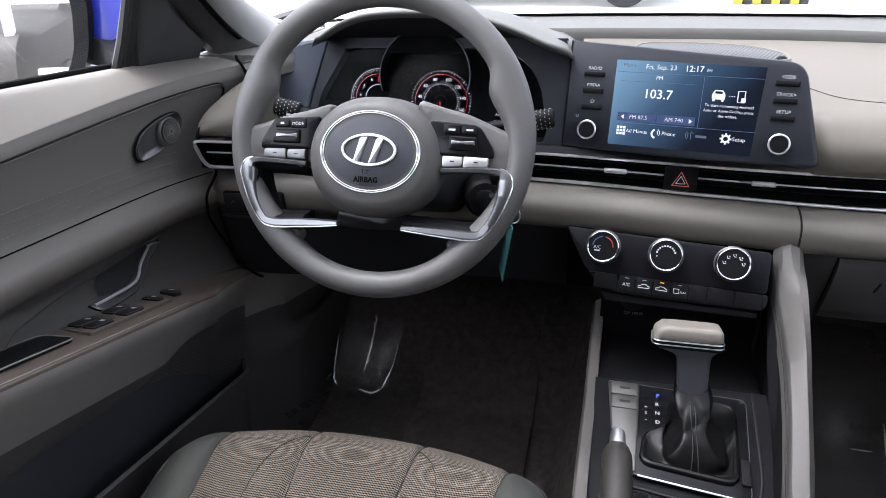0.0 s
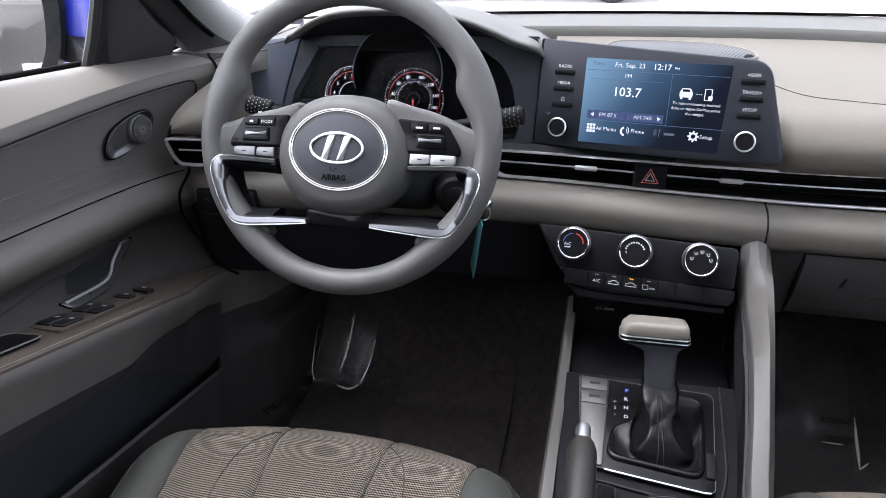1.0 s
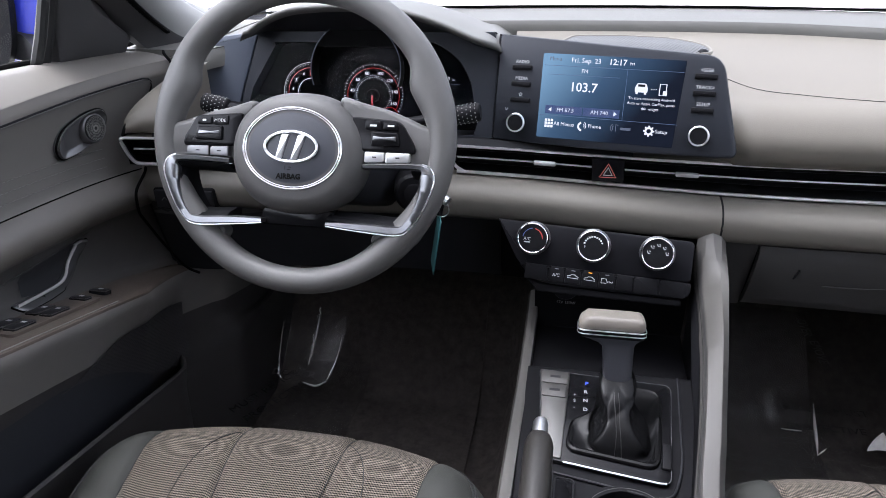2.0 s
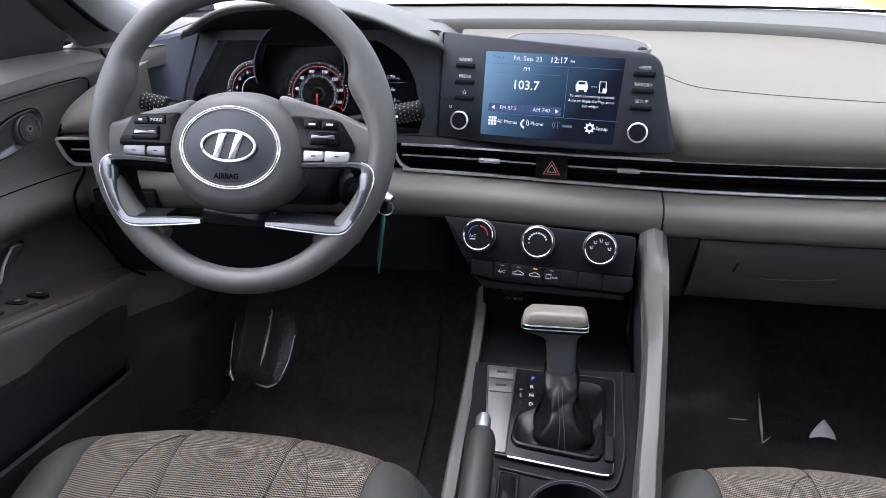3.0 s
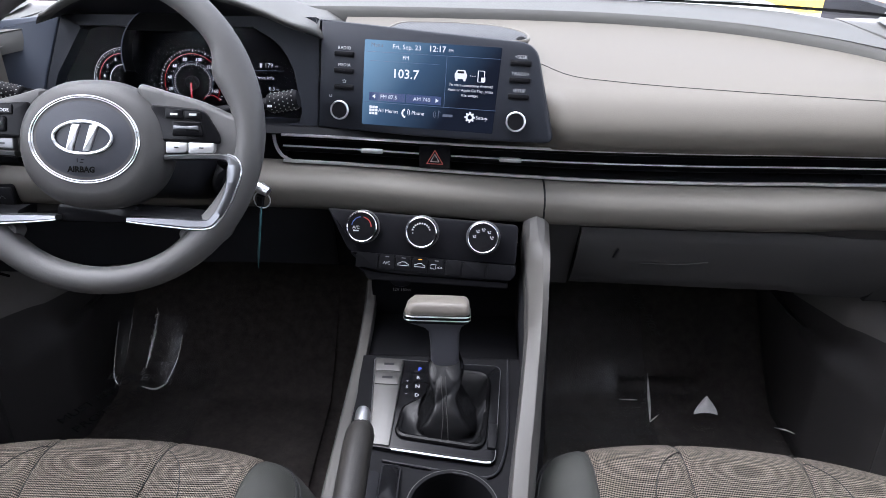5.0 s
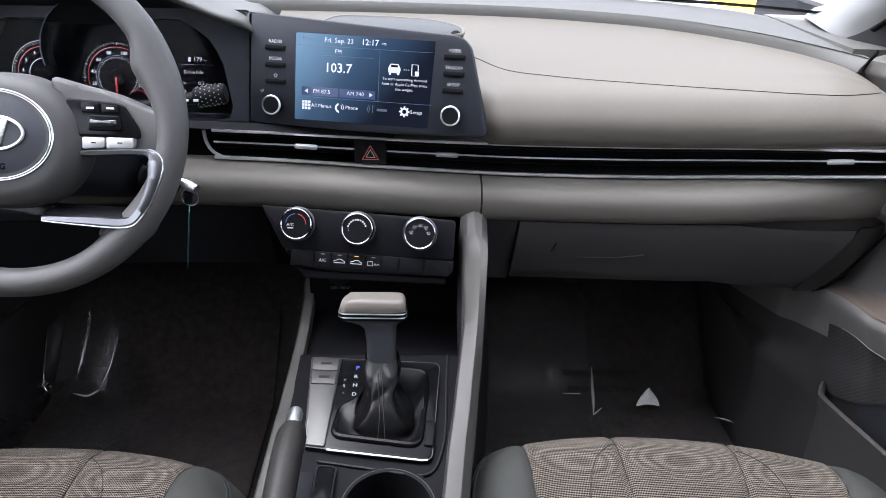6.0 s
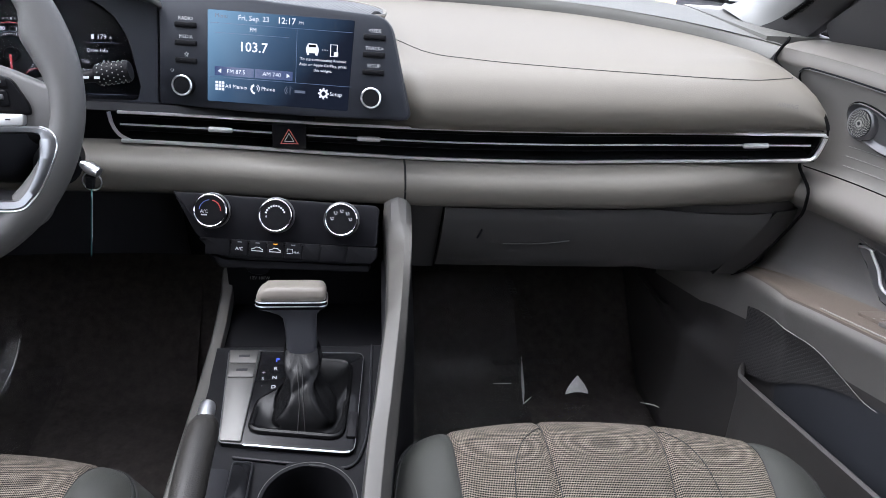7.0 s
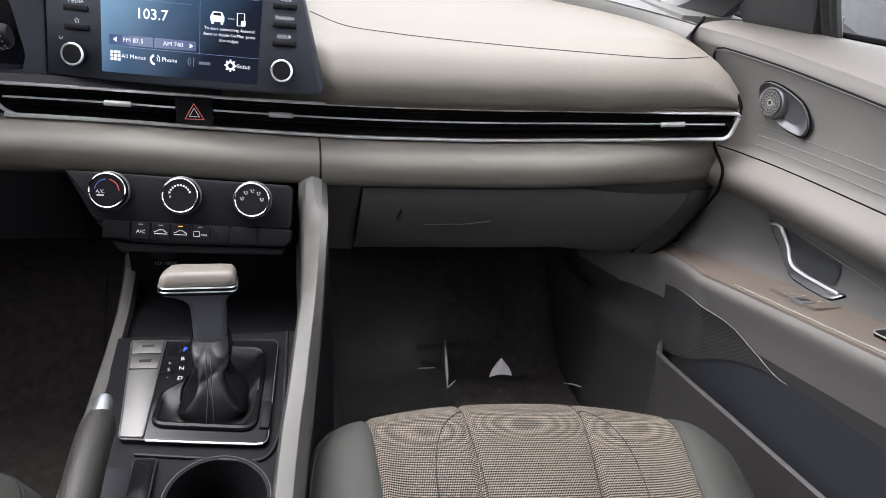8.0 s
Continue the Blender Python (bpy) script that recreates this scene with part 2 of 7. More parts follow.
# ---- mesh helpers ----
def finish(bm, name, m, smooth=35.0):
    bmesh.ops.remove_doubles(bm, verts=bm.verts, dist=0.00002)
    bmesh.ops.recalc_face_normals(bm, faces=bm.faces)
    me = bpy.data.meshes.new(name)
    bm.to_mesh(me)
    bm.free()
    me.materials.append(m)
    if smooth:
        me.polygons.foreach_set("use_smooth", [True] * len(me.polygons))
        me.set_sharp_from_angle(angle=radians(smooth))
    return me


def part(name, bm, m, parent, label="", smooth=35.0):
    ob = new(name, finish(bm, name, m, smooth))
    ob.parent = parent
    if label:
        tagged(ob, label)
    return ob


def thing(name, label, category, at=(0, 0, 0), group="", kind=""):
    ob = new(name)
    ob.empty_display_size = 0.05
    return tagged(ob, label, category, group, kind)


def solo(name, bm, m, label, category, group="", kind="", smooth=35.0):
    return tagged(new(name, finish(bm, name, m, smooth)), label, category, group, kind)


def loft(sections, ring=False, closed=False, caps=True, bm=None):
    """Skins rows of points. ring: each row is a loop; closed: the last row joins the first."""
    bm = bm or bmesh.new()
    rows = [[bm.verts.new(p) for p in row] for row in sections]
    n = len(rows[0])
    for i in range(len(rows) if closed else len(rows) - 1):
        a, b = rows[i], rows[(i + 1) % len(rows)]
        for j in range(n if ring else n - 1):
            k = (j + 1) % n
            try:
                bm.faces.new((a[j], a[k], b[k], b[j]))
            except ValueError:
                pass
    if caps and ring and not closed:
        bm.faces.new(rows[0][::-1])
        bm.faces.new(rows[-1])
    return bm


def sheet(fn, us, vs, thick=0.0, way=(0, 0, -1)):
    """A curved sheet fn(u, v) with its thickness along way."""
    top = [[Vector(fn(u, v)) for v in vs] for u in us]
    if not thick:
        return loft(top)
    w = Vector(way) * thick
    rows = [row + [p + w for p in reversed(row)] for row in top]
    return loft(rows, ring=True)


def basis(origin, yaw=0.0, lean=0.0):
    """A frame on a panel: x to the right, y up along it, z out towards the cabin."""
    a, b = radians(yaw), radians(lean)
    u = Vector((math.cos(a), -math.sin(a), 0))
    v = Vector((math.sin(a) * math.sin(b), math.cos(a) * math.sin(b), math.cos(b)))
    w = u.cross(v)
    return Matrix(((u.x, v.x, w.x, origin[0]), (u.y, v.y, w.y, origin[1]), (u.z, v.z, w.z, origin[2]), (0, 0, 0, 1)))


def rounded(points, radius, n=5):
    """A polygon with its corners rounded; radius is one number or one a corner."""
    out = []
    k = len(points)
    for i, p in enumerate(points):
        r = radius[i] if isinstance(radius, (list, tuple)) else radius
        p, a, b = Vector(p), Vector(points[i - 1]), Vector(points[(i + 1) % k])
        da, db = (a - p), (b - p)
        c = min(r, da.length * 0.49, db.length * 0.49)
        if c <= 1e-6:
            out.append(p)
            continue
        p0, p1 = p + da.normalized() * c, p + db.normalized() * c
        for s in range(n + 1):
            t = s / n
            out.append((1 - t) ** 2 * p0 + 2 * t * (1 - t) * p + t * t * p1)
    return out


def inset(poly, d):
    """The polygon shrunk by about d towards its inside."""
    pts = [Vector(p) for p in poly]
    area = sum(pts[i - 1].x * pts[i].y - pts[i].x * pts[i - 1].y for i in range(len(pts)))
    s = 1 if area > 0 else -1
    out = []
    for i, p in enumerate(pts):
        e = (pts[(i + 1) % len(pts)] - pts[i - 1])
        nrm = Vector((-e.y, e.x)).normalized() * s if e.length else Vector((0, 0))
        out.append(p + nrm * d)
    return out


def prism(poly, m, w0, w1, bevel=0.0, bm=None):
    """A plate: polygon in the frame m from depth w0 to w1, with its front edge softened."""
    rows = [[m @ Vector((p[0], p[1], w0)) for p in poly]]
    if bevel:
        rows.append([m @ Vector((p[0], p[1], w1 - bevel)) for p in poly])
        q = inset(poly, bevel * 0.35)
        rows.append([m @ Vector((p[0], p[1], w1 - bevel * 0.3)) for p in q])
        q = inset(poly, bevel)
        rows.append([m @ Vector((p[0], p[1], w1)) for p in q])
    else:
        rows.append([m @ Vector((p[0], p[1], w1)) for p in poly])
    return loft(rows, ring=True, bm=bm)


def frame_plate(outer, inner, m, w0, w1, bm=None):
    """A plate with a hole: outer and inner loops with the same number of points."""
    loops = [(outer, w0), (outer, w1), (inner, w1), (inner, w0)]
    rows = [[m @ Vector((p[0], p[1], w)) for p in loop] for loop, w in loops]
    return loft(rows, ring=True, closed=True, bm=bm)


def resample(poly, n, closed=True):
    """n points at even steps round a polygon, or along an open line."""
    pts = [Vector(p) for p in poly]
    if closed:
        pts.append(pts[0])
    d = np.r_[0, np.cumsum([(pts[i + 1] - pts[i]).length for i in range(len(pts) - 1)])]
    s = np.linspace(0, d[-1], n, endpoint=not closed)
    return [Vector((float(np.interp(v, d, [p.x for p in pts])), float(np.interp(v, d, [p.y for p in pts])))) for v in s]


def rect(cx, cy, w, h):
    return [(cx - w / 2, cy - h / 2), (cx + w / 2, cy - h / 2), (cx + w / 2, cy + h / 2), (cx - w / 2, cy + h / 2)]


def oval(cx, cy, rx, ry, n=40, turn=0.0):
    c, s = math.cos(turn), math.sin(turn)
    out = []
    for i in range(n):
        a = 2 * math.pi * i / n
        x, y = rx * math.cos(a), ry * math.sin(a)
        out.append((cx + x * c - y * s, cy + x * s + y * c))
    return out


def smooth_path(points, n=8, closed=False):
    """A Catmull-Rom curve through points."""
    p = [Vector(q) for q in points]
    out = []
    k = len(p)
    for i in range(k if closed else k - 1):
        a, b, c, d = (p[(i + j) % k] if closed else p[min(max(i + j, 0), k - 1)] for j in (-1, 0, 1, 2))
        for s in range(n):
            t = s / n
            out.append(0.5 * ((2 * b) + (c - a) * t + (2 * a - 5 * b + 4 * c - d) * t * t + (3 * b - a - 3 * c + d) * t ** 3))
    if not closed:
        out.append(p[-1])
    return out


def tube(path, radius, sides=10, closed=False, flat=1.0, up=(0, 0, 1), bm=None):
    """A rod along a path; radius a number or one a point; flat: height over width."""
    rows = []
    k = len(path)
    for i, p in enumerate(path):
        a, b = (path[i - 1], path[(i + 1) % k]) if closed else (path[max(i - 1, 0)], path[min(i + 1, k - 1)])
        d = (Vector(b) - Vector(a)).normalized()
        side = d.cross(Vector(up))
        side = side.normalized() if side.length > 1e-6 else Vector((1, 0, 0))
        top = side.cross(d)
        r = radius[i] if isinstance(radius, (list, tuple)) else radius
        rows.append([Vector(p) + side * (r * math.cos(2 * math.pi * j / sides)) + top * (r * flat * math.sin(2 * math.pi * j / sides)) for j in range(sides)])
    return loft(rows, ring=True, closed=closed, bm=bm)


def turned(profile, m, sides=32, bm=None, hollow=False):
    """A body of revolution about the frame's z axis; profile: (radius, depth) from back to front."""
    rows = [[m @ Vector((r * math.cos(2 * math.pi * j / sides), r * math.sin(2 * math.pi * j / sides), w)) for j in range(sides)] for r, w in profile]
    return loft(rows, ring=True, closed=hollow, bm=bm)


def box(x0, x1, y0, y1, z0, z1, bevel=0.0, m=None, bm=None):
    own = bmesh.new()
    bmesh.ops.create_cube(own, size=1.0)
    for v in own.verts:
        v.co = Vector(((x0 + x1) / 2 + v.co.x * (x1 - x0), (y0 + y1) / 2 + v.co.y * (y1 - y0), (z0 + z1) / 2 + v.co.z * (z1 - z0)))
    if bevel:
        bmesh.ops.bevel(own, geom=list(own.edges), offset=bevel, segments=3, profile=0.5, affect="EDGES")
    if m:
        bmesh.ops.transform(own, matrix=m, verts=own.verts)
    if bm:
        tmp = bpy.data.meshes.new("tmp")
        own.to_mesh(tmp)
        own.free()
        bm.from_mesh(tmp)
        bpy.data.meshes.remove(tmp)
        return bm
    return own


def spline(x, xs, ys):
    """A smooth curve through table points."""
    xs, ys = np.array(xs, float), np.array(ys, float)
    sl = np.gradient(ys, xs)
    i = int(np.clip(np.searchsorted(xs, x) - 1, 0, len(xs) - 2))
    h = xs[i + 1] - xs[i]
    t = min(max((x - xs[i]) / h, 0.0), 1.0)
    return float((2 * t ** 3 - 3 * t * t + 1) * ys[i] + (t ** 3 - 2 * t * t + t) * h * sl[i] + (-2 * t ** 3 + 3 * t * t) * ys[i + 1] + (t ** 3 - t * t) * h * sl[i + 1])


def words(text, size, m, u, v, w, material_, parent, name="lettering", align="CENTER", turn=0.0, bold=0.0, wide=1.0):
    """Flat lettering in the built-in font, laid on the frame m."""
    cu = bpy.data.curves.new(name, "FONT")
    cu.body, cu.size, cu.align_x, cu.align_y, cu.offset, cu.resolution_u = text, size, align, "CENTER", bold, 2
    tmp = new("tmp", cu)
    me = bpy.data.meshes.new_from_object(tmp.evaluated_get(bpy.context.evaluated_depsgraph_get()))
    bpy.data.objects.remove(tmp)
    me.name = name
    me.transform(m @ Matrix.Translation((u, v, w)) @ Matrix.Rotation(turn, 4, "Z") @ Matrix.Diagonal((wide, 1, 1, 1)))
    me.materials.append(material_)
    ob = new(name, me)
    ob.parent = parent
    return ob


def bars(rows, m, w, material_, parent, name="marking"):
    """Flat bars (cx, cy, width, height) on the frame m, for small print and pictograms."""
    bm = bmesh.new()
    for cx, cy, ww, hh in rows:
        prism(rect(cx, cy, ww, hh), m, w - 0.0002, w, bm=bm)
    return part(name, bm, material_, parent, smooth=0)


def strokes(lines, width, m, w, material_, parent, name="symbol", closed=False):
    """Thin flat strokes along polylines on the frame m."""
    bm = bmesh.new()
    for line in lines:
        pts = [Vector(p) for p in line]
        k = len(pts)
        left, right = [], []
        for i, p in enumerate(pts):
            a, b = (pts[i - 1], pts[(i + 1) % k]) if closed else (pts[max(i - 1, 0)], pts[min(i + 1, k - 1)])
            d = (b - a).normalized()
            nrm = Vector((-d.y, d.x)) * width / 2
            left.append(m @ Vector((*(p + nrm), w)))
            right.append(m @ Vector((*(p - nrm), w)))
        loft([left + ([left[0]] if closed else []), right + ([right[0]] if closed else [])], bm=bm)
    return part(name, bm, material_, parent, smooth=0)


def arc(cx, cy, r, a0, a1, n=24):
    return [(cx + r * math.cos(radians(a0 + (a1 - a0) * i / n)), cy + r * math.sin(radians(a0 + (a1 - a0) * i / n))) for i in range(n + 1)]


# ---- shell of the cabin ----
def frange(a, b, n):
    return [a + (b - a) * i / (n - 1) for i in range(n)]


XS_V = [-0.70, -0.6, -0.5, -0.35, -0.15, 0.0, 0.15, 0.35, 0.5, 0.6, 0.70]
YS_V = [0.845, 0.905, 0.948, 0.982, 0.999, 1.0, 0.999, 0.985, 0.95, 0.905, 0.845]
# height of the vent band's upper and lower edge across the car, as a smooth curve
TOP_CURVE = (-0.13145, 0.12072, 0.13191, 0.04682, -0.03553, 0.61341)
LOW_CURVE = (-0.21068, 0.17219, 0.20565, 0.03649, -0.05087, 0.57204)


def vent_y(x):
    return spline(x, XS_V, YS_V)


def vent_top(x):
    return float(np.polyval(TOP_CURVE, x))


def vent_low(x):
    return float(np.polyval(LOW_CURVE, x))


def pad_edge(x):
    x = abs(x)
    return (spline(x, [0, 0.15, 0.29, 0.42, 0.50, 0.57, 0.62, 0.65, 0.69], [1.235, 1.232, 1.215, 1.17, 1.122, 1.06, 1.0, 0.95, 0.86]),
            spline(x, [0, 0.29, 0.50, 0.61, 0.65, 0.69], [0.746, 0.745, 0.742, 0.735, 0.728, 0.712]))


def screen_base(x):
    return spline(abs(x), [0, 0.2, 0.4, 0.56, 0.65, 0.70, 0.74], [1.36, 1.352, 1.325, 1.285, 1.245, 1.21, 1.16])


floor_bm = bmesh.new()
fs = []
for x in frange(-0.76, 0.76, 60):
    row = []
    for y in frange(-1.3, 1.49, 70):
        toe = max(0.0, y - 1.13)
        tunnel = 0.17 * max(0.0, 1 - (abs(x) / 0.17) ** 4)
        row.append(Vector((x, y, 0.015 + 0.62 * toe + 2.0 * toe * toe + tunnel + 0.004 * noise.noise(Vector((x * 9, y * 9, 0))))))
    fs.append(row)
loft(fs, bm=floor_bm)
solo("floor", floor_bm, CARPET, "black carpeted cabin floor with rising toe board", "floor", kind="structure", smooth=60)
for side, nm in ((-1, "wall_west"), (1, "wall_east")):
    solo(nm, box(side * 0.80 - 0.015, side * 0.80 + 0.015, -1.3, 1.62, -0.05, 0.755), DARK, "dark lower side of the cabin shell", "wall", kind="structure")
for side, nm in ((-1, "west"), (1, "east")):
    # charcoal colour paints the footwell's fade into shade
    solo("trim_" + nm, sheet(lambda y, z: (side * (0.705 - 0.04 * max(0.0, y - 0.97) + 0.01 * (1 - z / 0.6)), y, z), frange(0.985, 1.58, 12), frange(0.0, 0.60, 8), 0.02, (side, 0, 0)), DARK, "kick panel beside the footwell, coloured dark for its shade", "kick panel", kind="structure")
# unseen walls added behind the seats to keep out light from the rear
for side, nm in ((-1, "wall_rear_west"), (1, "wall_rear_east")):
    for y0, y1 in ((-1.33, -0.30),):
        solo(nm, loft([[Vector((side * x, y, z)) for x, z in ((0.80, 0.74), (0.62, 1.13), (0.66, 1.15), (0.83, 0.74))] for y in (y0, y1)], ring=True), DOORM, "unseen added wall blocking light from behind the front seats", "wall", kind="structure")
solo("wall_south", box(-0.8, 0.8, -1.33, -1.3, -0.05, 1.16), DOORM, "unseen added rear wall that blocks light from behind", "wall", kind="structure")
solo("wall_north", box(-0.8, 0.8, 1.60, 1.63, -0.05, 0.69), BLACK, "black bulkhead behind the dashboard", "wall", kind="structure")
roof = [[Vector((x, y, 1.135 + 0.03 * (1 - (x / 0.62) ** 2) - (0.05 * max(0, y - 0.1) ** 1.5))) for x in frange(-0.62, 0.62, 15)] for y in frange(-1.33, 0.50, 14)]
roof = [row + [p + Vector((0, 0, 0.03)) for p in reversed(row)] for row in roof]
solo("ceiling", loft(roof, ring=True), ROOFM, "pale grey woven headliner", "ceiling", kind="structure")

# windscreen
ws = thing("window_1", "clear laminated windscreen with a black edge band", "windscreen", kind="structure")


def screen_point(x, t):
    yb, zb = screen_base(x), 0.762
    half = 0.76 - 0.14 * t
    return Vector((x / 0.76 * half, yb + (0.49 - yb) * t, zb + (1.135 - zb) * t + 0.05 * math.sin(math.pi * t)))


part("glass", sheet(lambda x, t: screen_point(x, t), frange(-0.74, 0.74, 25), frange(0, 1, 12)), WSGLASS, ws)
band = [[screen_point(x, t) + Vector((0, -0.006, 0.006)) for t in (-0.004, 0.007)] for x in frange(-0.74, 0.74, 41)]
part("edge_band", loft(band), RUBBER, ws, "black ceramic edge band")

# ---- dashboard ----
dash = thing("dashboard", "two-tone grey moulded car dashboard with full-width vents", "dashboard")


def pad_profile(x):
    """Upper pad from the riser forward over the crest to the vent band."""
    ye, ze = pad_edge(x)
    yv, zt = vent_y(x), vent_top(x)
    yf = yv - 0.030 + 0.024 * min(1.0, max(0.0, (abs(x) - 0.50) / 0.17)) ** 2 + 0.06 * min(1.0, max(0.0, (0.165 - x) / 0.12)) * (x > 0)
    yc = yf + min(0.055, 0.45 * max(ye - yf, 0.02))
    top = zt + min(0.088, ze - zt - 0.008)
    pts = [(ye, ze), (ye + (yc - ye) * 0.35, ze + (top - ze) * 0.30), (ye + (yc - ye) * 0.7, ze + (top - ze) * 0.64), (yc, top),
           (yf + (yc - yf) * 0.45, top - 0.012), (yf + 0.006, zt + (top - zt) * 0.62), (yf, zt + (top - zt) * 0.40),
           (yf + 0.006, zt + (top - zt) * 0.17), (yf + 0.018, zt + 0.004), (yv - 0.004, zt), (yv + 0.02, zt)]
    e = min(1.0, max(0.0, (abs(x) - 0.622) / 0.056))
    f = math.sqrt(1 - e * e)
    return smooth_path([Vector((x, yv + 0.01 + (y - yv - 0.01) * (0.35 + 0.65 * f), zt + (z - zt) * (0.25 + 0.75 * f))) for y, z in pts], 4)


part("upper_pad", loft([pad_profile(x) for x in frange(0.02, 0.676, 60)]), PAD, dash, "soft grey padded upper dash")
edge_y, edge_z = pad_edge(0.022)
deck_line = pad_profile(0.022)[:13]
part("top_deck", loft([[Vector((x, pad_edge(x)[0] + q.y - edge_y, pad_edge(x)[1] + q.z - edge_z)) for q in deck_line] for x in frange(-0.168, 0.021, 12)]), PAD, dash, "dash top behind the displays")
part("upper_pad", loft([pad_profile(x) for x in frange(-0.676, -0.613, 14)] + [[Vector((-0.612, max(p.y, 1.0), p.z)) for p in pad_profile(-0.613)]]), PAD, dash, "soft grey padded dash end")
part("vent_brow", loft([[Vector((x, vent_y(x) + 0.02, vent_top(x) + 0.0005)), Vector((x, vent_y(x) - 0.002, vent_top(x) + 0.001)), Vector((x, vent_y(x) + 0.004, vent_top(x) + 0.010)), Vector((x, 1.02, 0.6335)), Vector((x, 1.05, 0.6335))] for x in frange(-0.645, 0.02, 40)]), DARK, dash, "dark shelf under the displays")
# fine parting line that crosses the pad
seam = []
for i, x in enumerate(frange(0.135, 0.672, 50)):
    prof = pad_profile(x)
    want = spline(x, [0.13, 0.18, 0.235, 0.39, 0.56, 0.632, 0.675], [0.712, 0.703, 0.700, 0.7000, 0.710, 0.717, 0.720])
    want = min(want, max(p.z for p in prof) - 0.002)
    for a, b in zip(prof[3:], prof[4:]):
        if a.z >= want >= b.z and a.z != b.z:
            t = (a.z - want) / (a.z - b.z)
            seam.append(a.lerp(b, t) + Vector((0, -0.0002, 0.0003)))
            break
part("parting_line", tube(seam, 0.00045, 6), DARK, dash)

ledge = []
for x in frange(-0.640, 0.640, 87):
    ye, ze = pad_edge(x)
    zr = ze + 0.0165
    yw = max(screen_base(x), ye + 0.03)
    ledge.append(smooth_path([Vector((x, ye + 0.001, ze - 0.012)), Vector((x, ye + 0.002, ze + 0.004)), Vector((x, ye + 0.006, zr - 0.002)), Vector((x, ye + 0.014, zr)),
                              Vector((x, (ye + yw) / 2, zr + 0.003)), Vector((x, yw, min(zr + 0.004, 0.768))), Vector((x, yw + 0.03, zr - 0.004))], 3))
    for p in ledge[-1]:
        p.x += math.copysign(0.015, x) * min(1.0, max(0.0, (abs(x) - 0.59) / 0.05)) * min(1.0, max(0.0, (p.z - ze) / 0.0165))
part("rear_ledge", loft(ledge), HOODM, dash, "grey ledge under the windscreen")

for sg in (-1, 1):
    part("corner_fill", sheet(lambda x, y: (sg * x, y, 0.7545), frange(0.640, 0.740, 6), frange(0.992, 1.27, 8), 0.02), HOODM, dash, "grey corner under the windscreen pillar")

BOLSTER = [(0.012, 0.0), (0.0, -0.001), (-0.018, -0.003), (-0.034, -0.009), (-0.0425, -0.018), (-0.0450, -0.028), (-0.0440, -0.040), (-0.0405, -0.050), (-0.033, -0.0565), (-0.018, -0.060), (0.02, -0.060)]


def low_y(x):
    """Front of the lower dash, which runs straighter across than the vents."""
    return vent_y(x) + 0.075 * max(0.0, (abs(x) - 0.45) / 0.23) ** 2


def bolster(x):
    yv, zb = low_y(x), vent_low(x) - 0.004
    k = 1.0 + 0.35 * max(0.0, (abs(x) - 0.56) / 0.14)
    return smooth_path([Vector((x, yv + dy, zb + dz * k)) for dy, dz in BOLSTER], 3)


def under_top(x):
    return Vector((x, low_y(x) - 0.022, vent_low(x) - 0.035 * max(0.0, (abs(x) - 0.5) / 0.18) - 0.067))


part("lower_bolster", loft([bolster(x) for x in frange(0.146, 0.682, 50)]), PAD_SHADED, dash, "grey curved knee bolster")
part("lower_bolster", loft([bolster(x) for x in frange(-0.682, 0.144, 70)]), PAD_SHADED, dash, "grey curved knee bolster")
for x0, x1 in ((0.150, 0.700), (-0.69, -0.165)):
    part("bolster_lip", loft([[bolster(x)[-8] + Vector((0, 0, 0.0005)), Vector((x, low_y(x) - 0.026, bolster(x)[-8].z - 0.004)), under_top(x)] for x in frange(x0, x1, 40)]), LOWER, dash, "dark lip under the bolster")
part("bolster_gap", tube([p + Vector((0.1455 - p.x, 0.0015, -0.001)) for p in bolster(0.1455)], 0.0022, 6), BLACK, dash)


def under(x, s):
    """Face under the bolster: s from 0 at its top to 1 at its foot."""
    yv, zb = low_y(x), vent_low(x) - 0.035 * max(0.0, (abs(x) - 0.5) / 0.18)
    return Vector((x, yv - 0.024 + 0.032 * s, zb - 0.062 - 0.118 * s))


# dark carrier behind everything, glovebox door and knee panel on it
core = []
for x in frange(-0.70, 0.70, 61):
    yv, zb = low_y(x), vent_low(x)
    core.append([Vector((x, yv + 0.05, vent_top(x) + 0.02)), Vector((x, yv + 0.045, zb)), Vector((x, yv + 0.02, zb - 0.05)), under(x, 0.0) + Vector((0, 0.006, 0.008)),
                 under(x, 1.0) + Vector((0, 0.006, 0)), Vector((x, yv + 0.06, zb - 0.19)), Vector((x, 1.45, zb - 0.14)), Vector((x, 1.5, 0.70)), Vector((x, yv + 0.15, 0.69))])
part("carrier", loft(core, ring=True), BLACK, dash, "black inner structure")
gl_l, gl_r = 0.205, 0.668


def glove(u, v):
    x = gl_l - 0.006 * v + (gl_r - gl_l - 0.045 * v) * u
    p = under(x, 0.03 + 0.93 * v)
    bulge = 0.010 * (1 - (2 * v - 1) ** 2) ** 0.5 if 0 < v < 1 else 0
    return p + Vector((0, -0.003 - bulge, 0))


